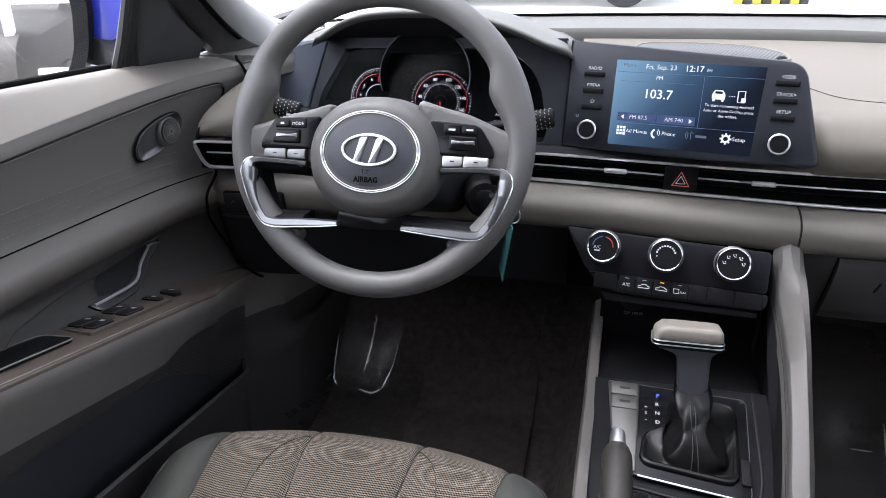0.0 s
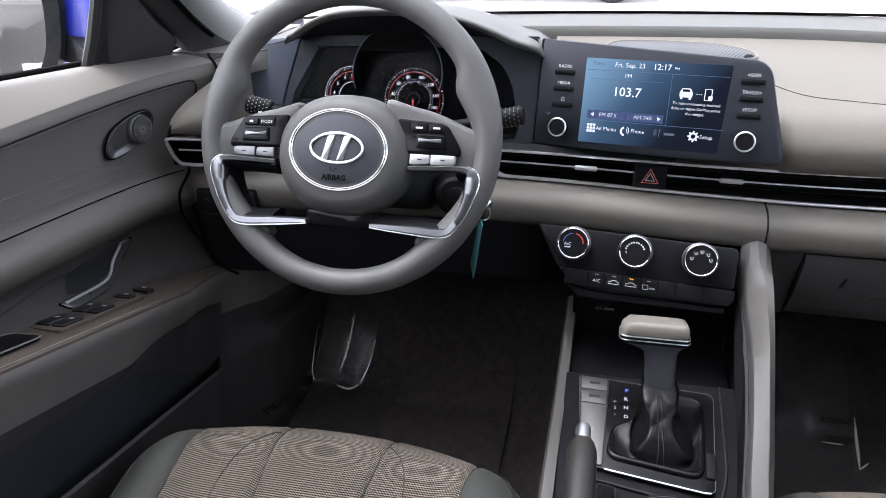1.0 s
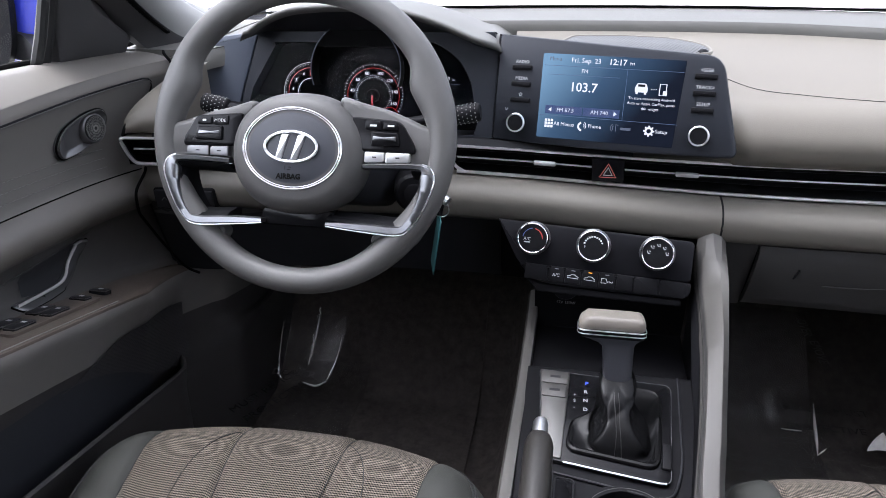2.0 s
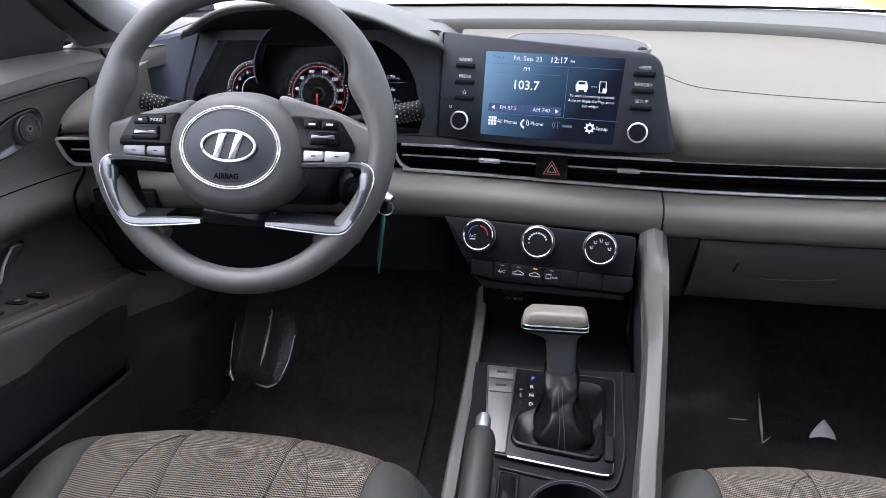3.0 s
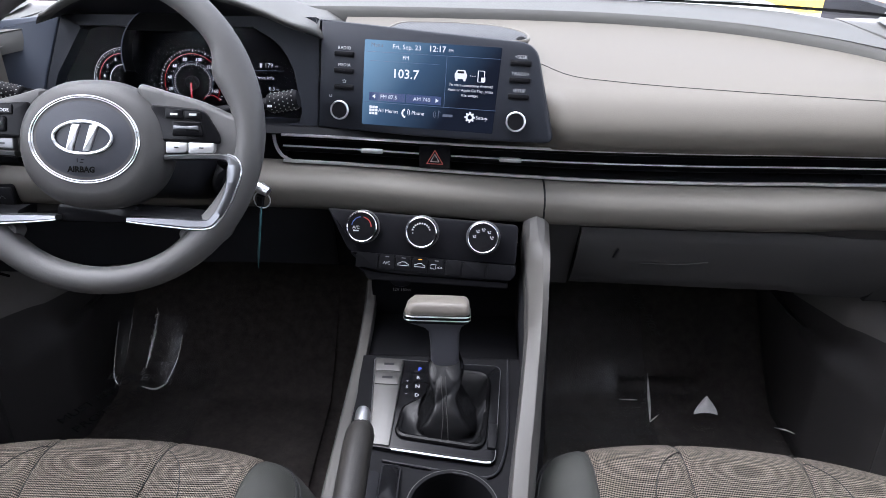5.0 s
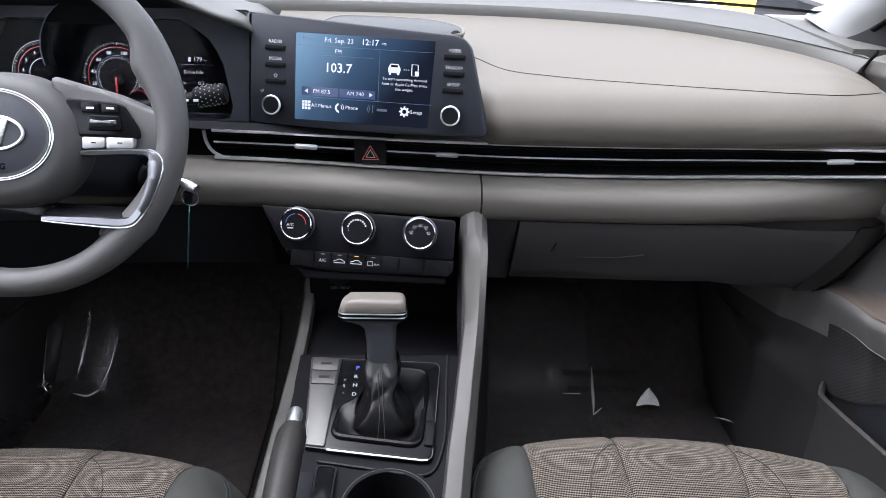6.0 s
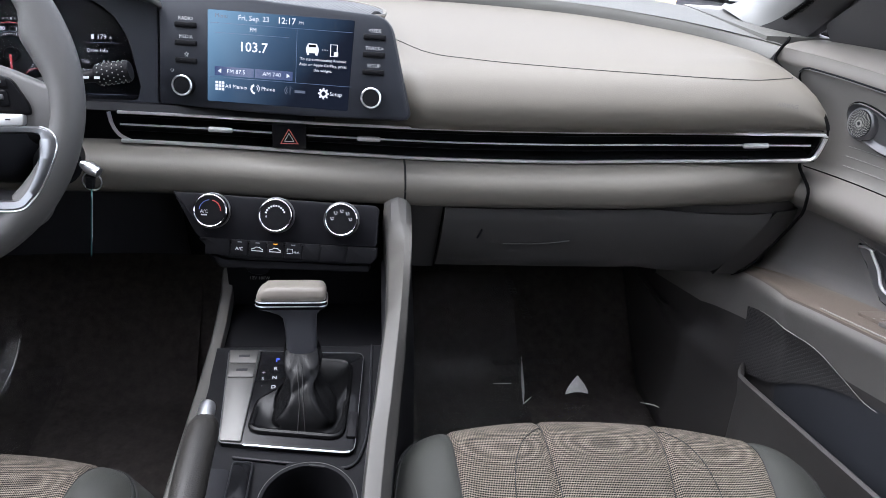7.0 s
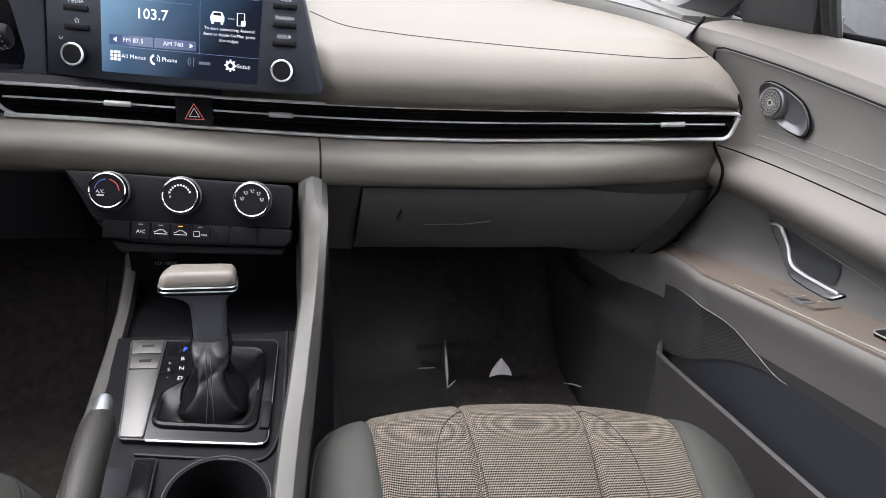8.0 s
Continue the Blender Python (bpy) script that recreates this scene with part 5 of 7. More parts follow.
for v, k in ((0.0580, 0.95), (0.0595, 1.0), (0.0655, 1.0), (0.070, 0.97), (0.0735, 0.90), (0.075, 0.72)):
    shape = rounded([(-0.0475 * k - 0.0045, -0.022 * k), (0.0345 * k - 0.0045, -0.022 * k), (0.0350 * k - 0.0045, 0.021 * k), (-0.0490 * k - 0.0045, 0.021 * k)], [0.010, 0.008, 0.010, 0.012], 5)
    knob_rows.append([G @ Vector((p.x, v - 0.0025 * (p.x < -0.045), p.y)) for p in resample(shape, 56)])
knob_ = part("knob", loft(knob_rows, ring=True), KNOBTOP, gear, "grey leather-wrapped knob", smooth=50)
band_shape = rounded([(-0.0530, -0.0225), (0.0310, -0.0225), (0.0315, 0.0215), (-0.0545, 0.0215)], [0.010, 0.008, 0.010, 0.012], 5)
for v in (0.0522, 0.0572):
    part("chrome_band", tube([G @ Vector((p.x, v, p.y)) for p in resample(band_shape, 60)], 0.0009, 6, closed=True), CHROME, knob_, "thin chrome band")
part("black_band", loft([[G @ Vector((p.x * k, v, p.y * k)) for p in resample(band_shape, 60)] for v, k in ((0.0520, 0.98), (0.0528, 1.0), (0.0572, 1.0), (0.0582, 0.96))], ring=True), PIANO, knob_, "gloss black band")
part("lower_cap", loft([[G @ Vector((p.x * k, v, p.y * k)) for p in resample(band_shape, 60)] for v, k in ((0.045, 0.78), (0.0475, 0.93), (0.0525, 0.985))], ring=True), BLACK, knob_, "black underside")

# ---- parking brake ----
brake = thing("parking_brake", "black leather parking brake lever with chrome button", "handbrake")
bp = [Vector((-0.0805, y, z)) for y, z in ((0.640, 0.394), (0.632, 0.3965), (0.60, 0.398), (0.55, 0.392), (0.50, 0.380), (0.44, 0.362), (0.40, 0.345))]
part("grip", tube(smooth_path(bp, 5), [0.0110 if i < 2 else 0.0150 if i < 5 else 0.0165 for i in range(31)], 18, flat=1.08), GRIPM, brake, "black leather grip")
part("button", tube([Vector((-0.0805, 0.630, 0.4010)), Vector((-0.0805, 0.662, 0.4030)), Vector((-0.0805, 0.666, 0.4032)), Vector((-0.0805, 0.6675, 0.4032))], [0.0088, 0.0088, 0.0076, 0.004], 16), CHROME, brake, "chrome release button")
part("lever_base", box(-0.092, -0.069, 0.38, 0.46, 0.30, 0.36, 0.006), BLACK, brake)
part("slot", prism(rounded([(-0.100, 0.38), (-0.064, 0.38), (-0.062, 0.655), (-0.096, 0.660)], 0.008), Matrix.Translation((0, 0, 0.3175)), -0.003, 0.0025, 0.001), DARK, brake, "dark slot trim around the lever")

# ---- steering ----
W = basis((-0.385, 0.786, 0.696), 0.0, 22)
wheel = thing("steering_wheel", "grey four-spoke steering wheel with silver trim", "steering wheel")
rim = []
for i in range(120):
    a = 2 * math.pi * i / 120
    d = math.degrees(a) % 360
    off = (90 - abs(d - 90)) - 24 if d <= 180 else -99.0
    grip_in = 0.0135 * math.exp(-(off / (6.5 if off > 0 else 15.0)) ** 2)
    low_in = sum(math.exp(-((((d - c) + 180) % 360 - 180) / 16.0) ** 2) for c in (222, 318)) * 0.006
    r_in, r_out = 0.1575 - grip_in - low_in, 0.1895
    cr, hw = (r_in + r_out) / 2, (r_out - r_in) / 2
    ring = []
    for j in range(20):
        b = 2 * math.pi * j / 20
        rr_ = cr + hw * math.cos(b)
        ring.append(W @ Vector((rr_ * math.cos(a), rr_ * math.sin(a), 0.0175 * math.sin(b))))
    rim.append(ring)
part("rim", loft(rim, ring=True, closed=True), WHEELM, wheel, "smooth grey rim with thumb rests", smooth=60)


def pad_rows(outline, levels):
    """Stacked outlines: (scale, depth) about the outline's middle."""
    c = sum((Vector(p) for p in outline), Vector((0, 0))) / len(outline)
    return [[W @ Vector((*(c + (Vector(p) - c) * k), w)) for p in outline] for k, w in levels]


hub = [Vector((0.002 + 0.0845 * math.copysign(abs(math.cos(a)) ** 0.88, math.cos(a)), -0.0205 + 0.0725 * math.copysign(abs(math.sin(a)) ** 0.92, math.sin(a)))) for a in np.linspace(0, 2 * math.pi, 80, endpoint=False)]
bag = part("airbag_cover", loft(pad_rows(hub, ((0.90, -0.032), (0.98, -0.014), (1.0, -0.002), (0.985, 0.008), (0.945, 0.0165), (0.88, 0.0230), (0.80, 0.0268), (0.72, 0.0285))), ring=True), COVER_SHADED, wheel, "grey airbag cover", smooth=60)
RING = (0.0005, -0.0150)
for k_, r_ in ((1.0, 0.0011), (0.955, 0.0008)):
    part("trim_ring", tube([W @ Vector((p[0], p[1], 0.0288)) for p in oval(*RING, 0.0600 * k_, 0.0470 * k_, 72)], r_, 8, closed=True, flat=0.6), CHROME, bag, "fine silver trim ring")
dome = [[W @ Vector((RING[0] + k * 0.0585 * math.cos(a), RING[1] + k * 0.0450 * math.sin(a), 0.0275 + 0.006 * (1 - k * k))) for a in np.linspace(0, 2 * math.pi, 60, endpoint=False)] for k in (1.0, 0.85, 0.65, 0.4, 0.15)]
part("badge_cap", loft(dome, ring=True), HUBM, bag, "domed charcoal centre", smooth=60)
part("emblem_ring", tube([W @ Vector((p[0], p[1], 0.0335)) for p in oval(0.001, -0.0135, 0.0318, 0.0172, 48)], 0.0017, 8, closed=True), CHROME, bag, "chrome oval emblem ring")
for low, high in ((-0.0150, -0.0050), (0.0040, 0.0150)):
    part("emblem_bar", prism(rounded([(low - 0.0028, -0.0285), (low + 0.0052, -0.0275), (high + 0.0042, 0.0008), (high - 0.0050, 0.0002)], 0.0014), W, 0.0315, 0.0348, 0.0008), CHROME, bag, "chrome emblem shape")
words("AIRBAG", 0.0085, W, -0.0015, -0.0480, 0.0325, BLACK_PRINT, bag, "airbag_mark", bold=0.0004)
strokes([[(-0.0055, -0.0400), (-0.0055, -0.0355)], [(-0.003, -0.0400), (0.001, -0.0400)], [(-0.0015, -0.0370), (0.002, -0.0370)]], 0.0008, W, 0.0328, BLACK_PRINT, bag, "airbag_symbol")


def mirror_u(poly, sgn):
    return poly if sgn > 0 else [(-p[0], p[1]) for p in poly][::-1]


for sgn in (-1, 1):
    dx = 0.0 if sgn > 0 else 0.003
    sh = lambda poly: [(p[0] * 1.0, p[1]) for p in mirror_u(poly, sgn)]
    # spoke body
    drop = 0.007 if sgn < 0 else 0.0
    body = resample(rounded(sh([(0.050, 0.050 - drop), (0.085, 0.0395 - drop), (0.110, 0.0345 - drop), (0.135, 0.0245 - 0.7 * drop), (0.152, 0.0170 - 0.5 * drop), (0.176, 0.012), (0.176, -0.026), (0.160, -0.032), (0.060, -0.032)]), 0.012, 5), 90)
    web = prism(body, W, -0.016, 0.0105, 0.006)
    back_w = W.inverted()
    for v in web.verts:
        q = back_w @ v.co
        if q.z > 0:
            q.z += 0.005 * max(0.0, 1 - max(0.0, abs(q.x) - 0.075) / 0.075) ** 1.5 * min(1.0, max(0.0, (q.y - 0.024) / 0.016))
            v.co = W @ q
    part("spoke", web, WHEELM, wheel, "grey spoke", smooth=50)
    # silver C-shaped trim
    path = [Vector(p) for p in sh([(0.083, -0.032), (0.140, -0.030), (0.157, -0.034), (0.1590, -0.050), (0.152, -0.075), (0.140, -0.096), (0.126, -0.105), (0.085, -0.1035), (0.040, -0.1015)])]
    curve = smooth_path(path, 8)
    trim, bead = [], []
    for i, p in enumerate(curve):
        d = (curve[min(i + 1, len(curve) - 1)] - curve[max(i - 1, 0)]).normalized()
        nrm = Vector((-d.y, d.x))
        t = i / (len(curve) - 1) if sgn > 0 else 1 - i / (len(curve) - 1)
        hw = spline(t, [0, 0.2, 0.33, 0.46, 0.62, 0.9, 1.0], [0.0030, 0.0045, 0.0092, 0.0068, 0.0055, 0.0048, 0.0025])
        bead.append(W @ Vector((*(p + nrm * hw * 0.93), 0.0172)))
        trim.append([W @ Vector((*(p + nrm * hw * c), w)) for c, w in ((-1, -0.006), (-1, 0.0145), (-0.7, 0.0180), (0.5, 0.0190), (1, 0.0165), (1, -0.006))])
    st_ = part("silver_trim", loft(trim, ring=True), SPOKE, wheel, "satin silver spoke trim", smooth=50)
    part("bright_edge", tube(bead[12:] if sgn > 0 else bead[:-12], 0.0008, 6), CHROME, st_, "bright outer edge of the trim")
    black_in = []
    for i, p in enumerate(curve[8:]):
        d = (curve[min(i + 9, len(curve) - 1)] - curve[i + 7]).normalized()
        nrm = Vector((d.y, -d.x))
        black_in.append([W @ Vector((*(p + nrm * c), w)) for c, w in ((0.0045, 0.0145), (0.0085, 0.010), (0.0145, -0.012), (0.0145, -0.024), (0.004, -0.024))])
    part("inner_edge", loft(black_in, ring=True), BLACK, wheel, "black inner spoke edge", smooth=50)
    filler = rounded(sh([(0.158, -0.080), (0.130, -0.108), (0.100, -0.1085), (0.090, -0.116), (0.106, -0.148), (0.150, -0.118)]), 0.012, 4)
    part("lower_spoke", prism(filler, W, -0.014, 0.005, 0.005), WHEELM, wheel, "grey lower spoke")
    # switch pod
    pod = rounded(sh([(0.068, 0.0250), (0.126, 0.0210), (0.1430, -0.006), (0.1440, -0.016), (0.068, -0.014)]), [0.004, 0.008, 0.008, 0.004, 0.004], 4)
    pod_ = part("switch_pod", prism(pod, W, 0.008, 0.0165, 0.002), SWITCHM, wheel, "black switch pod")
    for u0, u1 in ((0.0845, 0.1045), (0.106, 0.1245)):
        key = rounded(sh([(u0, 0.0105), (u1, 0.0100), (u1 - 0.001, 0.0200 - 0.1 * (u0 - 0.084)), (u0, 0.0215 - 0.1 * (u0 - 0.084))]), 0.0015, 3)
        part("switch", prism(key, W, 0.015, 0.0182, 0.0008), SWITCHM, pod_, "black wheel switch")
        if sgn < 0 and u0 < 0.1:
            words("MODE", 0.0052, W, -0.0950, 0.0150, 0.0186, PRINT, pod_, "switch_mark")
        else:
            bars([(sgn * (u0 + u1) / 2, 0.0150, 0.0045 if sgn < 0 else 0.008, 0.0022)], W, 0.0186, PRINT, pod_, "switch_mark")
    part("rocker", prism(rounded(sh([(0.0915, -0.0085), (0.127, -0.0085), (0.1245, 0.0075), (0.0915, 0.0085)]), 0.003, 4), W, 0.015, 0.0195, 0.002), SWITCHM, pod_, "black rocker switch")
    part("toggle", prism(rounded(sh([(0.0945, -0.0020), (0.1065, -0.0010), (0.1225, -0.0022), (0.1215, 0.0030), (0.1070, 0.0018), (0.0945, 0.0032)]), 0.0010, 3), W, 0.018, 0.0210, 0.0008), SPOKE, pod_, "bright silver toggle")
    for u0, u1 in ((0.0845, 0.1085), (0.1095, 0.1385)):
        key = rounded(sh([(u0, -0.0275), (u1, -0.0265), (u1, -0.0155), (u0, -0.0150)]), [0.002, 0.005, 0.002, 0.002], 3)
        # right keys lit, left keys dark: their reflections are put into colour
        part("silver_switch", prism(key, W, 0.008, 0.0175, 0.0012), LIT_SILVER if sgn > 0 else SILVER, pod_, "silver wheel switch")
        bars([(sgn * (u0 + u1) / 2, -0.021, 0.005, 0.0014)], W, 0.0179, DARK, pod_, "switch_mark")
part("lower_bar", prism(rounded([(-0.045, -0.086), (0.045, -0.086), (0.048, -0.107), (-0.048, -0.107)], 0.006), W, -0.022, 0.004, 0.003), PIANO, wheel, "gloss black lower bridge")

col = thing("steering_column", "black steering column with stalks and ignition lock", "steering column")
shroud = []
for w_, rx, ry, dy in ((-0.022, 0.045, 0.040, -0.025), (-0.05, 0.062, 0.050, -0.025), (-0.12, 0.072, 0.052, -0.03), (-0.21, 0.078, 0.055, -0.03)):
    shroud.append([W @ Vector((p.x, p.y + dy, w_)) for p in resample(rounded([(-rx, -ry), (rx, -ry), (rx, ry), (-rx, ry)], 0.03, 6), 48)])
part("shroud", loft(shroud, ring=True), DARK, col, "charcoal column shroud", smooth=50)
for sgn, tip in ((-1, (-0.573, 0.905, 0.702)), (1, (-0.186, 0.917, 0.696))):
    a = Vector((-0.385 + sgn * 0.06, 0.915, 0.672))
    tip = Vector(tip)
    st = part("stalk", tube([a, a.lerp(tip, 0.5), a.lerp(tip, 0.72)], [0.0085, 0.0085, 0.0105], 14, flat=0.75), BLACK, col, "black control stalk")
    part("stalk_knob", tube([a.lerp(tip, 0.72), a.lerp(tip, 0.74), a.lerp(tip, 0.98), tip], [0.0105, 0.0125, 0.0125, 0.0105], 16), BLACK, st, "ribbed black stalk end")
    bm = bmesh.new()
    d = (tip - a).normalized()
    for i in range(6):
        for j in range(14):
            t, aa = 0.76 + 0.040 * i, radians(25.7 * j + 12.8 * (i % 2))
            o = a.lerp(tip, t)
            s_ = d.cross(Vector((0, 0, 1))).normalized()
            q = o + (s_ * math.cos(aa) + s_.cross(d) * math.sin(aa)) * 0.0126
            bmesh.ops.create_cube(bm, size=0.0012, matrix=Matrix.Translation(q))
    part("grip_studs", bm, PALETHREAD, st, "pale grip texture", smooth=0)
    bars([(-0.385 + sgn * 0.165 - 0.012 * sgn * i - (-0.385), 0, 0.006, 0.003) for i in range(3)], Matrix.Translation((-0.385, a.lerp(tip, 0.7).y - 0.010, a.lerp(tip, 0.7).z)) @ Matrix.Rotation(radians(70), 4, "X"), 0.004, PRINT, st, "stalk_mark")
I = basis((-0.272, 0.880, 0.592), -16, 10)
part("lock_surround", turned([(0.026, -0.06), (0.026, 0.0), (0.022, 0.004), (0.0, 0.0045)], I, 28), BLACK, col, "round black ignition surround")
part("lock_barrel", turned([(0.014, 0.0), (0.014, 0.010), (0.011, 0.012), (0.0, 0.012)], I, 24), PIANO, col, "ignition lock barrel")

key = thing("ignition_key", "key in the ignition with a green paper tag", "key")
part("key_head", tube([Vector((-0.243, 0.873, 0.596)), Vector((-0.232, 0.868, 0.592)), Vector((-0.222, 0.864, 0.588))], [0.004, 0.008, 0.006], 12), CHROME, key, "bright key head")
part("ring", tube([Vector((-0.232 + 0.0105 * math.cos(a), 0.866, 0.5765 + 0.0115 * math.sin(a))) for a in np.linspace(0, 2 * math.pi, 28, endpoint=False)], 0.0010, 6, closed=True), CHROME, key, "steel split ring")
part("fob", tube([Vector((-0.234, 0.868, 0.582)), Vector((-0.236, 0.868, 0.568))], [0.006, 0.005], 10), BLACK, key)
tag_m = Matrix.Translation((-0.2405, 0.866, 0.5265)) @ Matrix.Rotation(radians(9), 4, "Y") @ Matrix.Rotation(radians(106), 4, "Z") @ Matrix.Rotation(radians(90), 4, "X")
part("tag", prism(rounded(rect(0, 0, 0.042, 0.082), 0.003), tag_m, -0.0006, 0.0006), material("teal_paper_tag", (0.03, 0.12, 0.125), 0.5), key, "teal paper tag with small print")
bars([(0, 0.03 - 0.008 * i, 0.018 - 0.002 * (i % 3), 0.003) for i in range(8)], tag_m, 0.0009, PRINT, key, "tag_print")
# driver-side switches on the bolster
sw = basis((-0.620, 0.8895, 0.5605), -3, 0)
bank = thing("switch_bank", "row of small dark dash switches", "switches")
part("plate", prism(rounded(rect(0, 0, 0.094, 0.034), 0.006), sw, -0.012, 0.0022, 0.001), BLACK, bank, "dark recessed switch plate")
for i in range(3):
    b_ = part("switch", prism(rounded(rect(-0.0305 + 0.0305 * i, 0.0, 0.0285, 0.028), 0.003), sw, -0.008, 0.0045, 0.0012), DARK, bank, "small charcoal switch")
    strokes([[(-0.0345 + 0.0305 * i, -0.002), (-0.0305 + 0.0305 * i, 0.003), (-0.0265 + 0.0305 * i, -0.002)]], 0.0009, sw, 0.0049, DIM_PRINT, b_, "switch_mark")
# ---- seats ----
def seat_height(s, y):
    """Top of the cushion: s across from its middle, y forwards."""
    front = 0.714 - 0.62 * s * s - 6.5 * s ** 4
    side = max(0.0, (abs(s) - 0.192) / 0.100)
    z = 0.354 - 0.22 * max(0.0, 0.60 - y) ** 1.15 - 0.012 * math.cos(s / 0.19 * math.pi / 2) * max(0, 0.62 - y) / 0.3
    z += 0.012 * math.exp(-((abs(s) - 0.20) / 0.03) ** 2) * min(1, max(0, (0.70 - y) / 0.2))
    z -= 0.16 * max(0.0, side) ** 2.6
    for g in (0.0705, 0.1845):
        z -= 0.0042 * math.exp(-((abs(s) - g) / 0.0035) ** 2)
    e = y - (front - 0.085)
    if e > 0:
        z -= 0.085 - math.sqrt(max(0.0, 0.085 ** 2 - min(e, 0.085) ** 2))
    return z, front


def seat_x(s, y):
    """The cloth narrows towards the rear and the bolsters fill up beside it."""
    k = 1.0 - 0.60 * min(0.16, max(0.0, 0.69 - y))
    a = abs(s)
    x = a * k if a <= 0.1845 else 0.1845 * k + (a - 0.1845) * (0.300 - 0.1845 * k) / 0.1035
    return x if s > 0 else -x


def seat_sheet(s0, s1, n):
    rows = []
    for s in frange(s0, s1, n):
        row = []
        _, front = seat_height(s, 0.4)
        for y in frange(0.12, front, 64):
            row.append(Vector((seat_x(s, y), y, seat_height(s, y)[0])))
        z_end = row[-1].z
        for k in (0.33, 0.66, 1.0):
            row.append(Vector((seat_x(s, front), front - 0.008 * k, z_end - 0.12 * k)))
        rows.append(row)
    return loft(rows)


def line_on_seat(points, n=8):
    out = []
    for s, y in smooth_path([Vector(p) for p in points], n):
        y = min(y, seat_height(s, 0.4)[1] - 0.003)
        out.append(Vector((seat_x(s, y), y, seat_height(s, y)[0] + 0.0006)))
    return out


seat = thing("front_seat", "driver seat cushion in taupe ribbed cloth with grey vinyl bolsters", "car seat", group="front seats")
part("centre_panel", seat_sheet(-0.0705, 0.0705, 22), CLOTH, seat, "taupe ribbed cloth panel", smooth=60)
for sg in (-1, 1):
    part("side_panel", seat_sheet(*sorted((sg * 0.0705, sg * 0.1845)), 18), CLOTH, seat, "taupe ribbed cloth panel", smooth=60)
    part("bolster", seat_sheet(*sorted((sg * 0.1845, sg * 0.288)), 24), VINYL, seat, "grey vinyl side bolster", smooth=60)
    part("seam", tube(line_on_seat([(sg * 0.0705, 0.70), (sg * 0.0705, 0.62), (sg * 0.066, 0.54), (sg * 0.064, 0.40)]), 0.0006, 6), THREAD, seat)
    part("seam", tube(line_on_seat([(sg * 0.072, 0.655), (sg * 0.100, 0.625), (sg * 0.118, 0.575), (sg * 0.124, 0.50), (sg * 0.124, 0.40)]), 0.0006, 6), THREAD, seat)
    part("seam", tube(line_on_seat([(sg * 0.1845, 0.69), (sg * 0.1845, 0.60), (sg * 0.1845, 0.40)]), 0.0006, 6), THREAD, seat)
    for off in (0.056, 0.062):
        part("stitching", tube(line_on_seat([(sg * 0.188, 0.672), (sg * (0.196 + off * 0.3), 0.652), (sg * (0.200 + off * 0.6), 0.60), (sg * (0.203 + off * 0.7), 0.50), (sg * (0.203 + off * 0.7), 0.40)]), 0.0011, 5), THREAD, seat)
part("base", loft([[Vector((x, y, z)) for x, y, z in ((-w_, 0.12, z), (w_, 0.12, z), (w_, 0.60, z), (0.7 * w_, 0.685, z), (-0.7 * w_, 0.685, z), (-w_, 0.60, z))] for w_, z in ((0.235, 0.05), (0.270, 0.18), (0.265, 0.215))], ring=True), BLACK, seat, "black seat base")
seat.matrix_basis = pose(-0.383, -0.004, 0)
tagged(copy_thing(seat, pose(0.306, 0.013, 0.003, 0, 0, -5)), "passenger seat cushion in taupe ribbed cloth with grey vinyl bolsters", "car seat", "front seats")

# ---- doors ----
def belt(y):
    return 0.763 + 0.078 * (0.855 - y)


def arm(y):
    return min(0.56, 0.463 + 0.263 * (0.773 - y))


def door_x(y):
    return spline(y, [0.1, 0.4, 0.56, 0.66, 0.76, 0.82, 0.86, 0.90, 0.94, 0.98, 1.02], [0.746, 0.745, 0.744, 0.743, 0.741, 0.737, 0.731, 0.722, 0.708, 0.69, 0.672])


def door_section(y):
    """Inner face from the window line down, as (x, z); the front end thins out towards the dash."""
    x, b, a = door_x(y), belt(y), arm(y)
    zr = 0.593 + 0.09 * (0.928 - y)
    arm_out = 0.078 * min(1.0, max(0.12, (1.02 - y) / 0.22))
    pts = [(x + 0.020, b + 0.001), (x + 0.006, b), (x - 0.011, (b + 0.744) / 2 + 0.002), (x - 0.0310, 0.7445), (x - 0.0332, 0.7412), (x - 0.0364, 0.7280), (x - 0.0345, 0.722),
           (x - 0.024, 0.69), (x - 0.018, 0.655), (x - 0.018, zr + 0.012), (x - 0.022, zr + 0.001),
           (x - 0.034, zr - 0.008), (x - 0.044, zr - 0.020), (x - 0.045, zr - 0.034), (x - 0.036, zr - 0.047), (x - 0.022, zr - 0.056),
           (x - 0.006, zr - 0.068), (x + 0.004, (zr + a) / 2 - 0.025), (x - 0.002, a + 0.012),
           (x - 0.020, a + 0.002), (x - 0.6 * arm_out, a - 0.001), (x - arm_out - 0.004, a - 0.0035), (x - arm_out - 0.0085, a - 0.0085), (x - arm_out - 0.0090, a - 0.022),
           (x - arm_out * 0.92, a - 0.055), (x - arm_out * 0.75, a - 0.09), (x - arm_out * 0.6 - 0.005, a - 0.13), (x - 0.03, 0.24), (x - 0.02, 0.18), (x - 0.02, 0.02)]
    return pts


def door_surface(y, z, lo=0, hi=30):
    """x of the inner face at a height, in the run of section points lo to hi."""
    pts = door_section(y)[lo:hi]
    for (x0, z0), (x1, z1) in zip(pts, pts[1:]):
        if z0 >= z >= z1 and z0 != z1:
            return x0 + (x1 - x0) * (z0 - z) / (z0 - z1)
    return pts[-1][0]


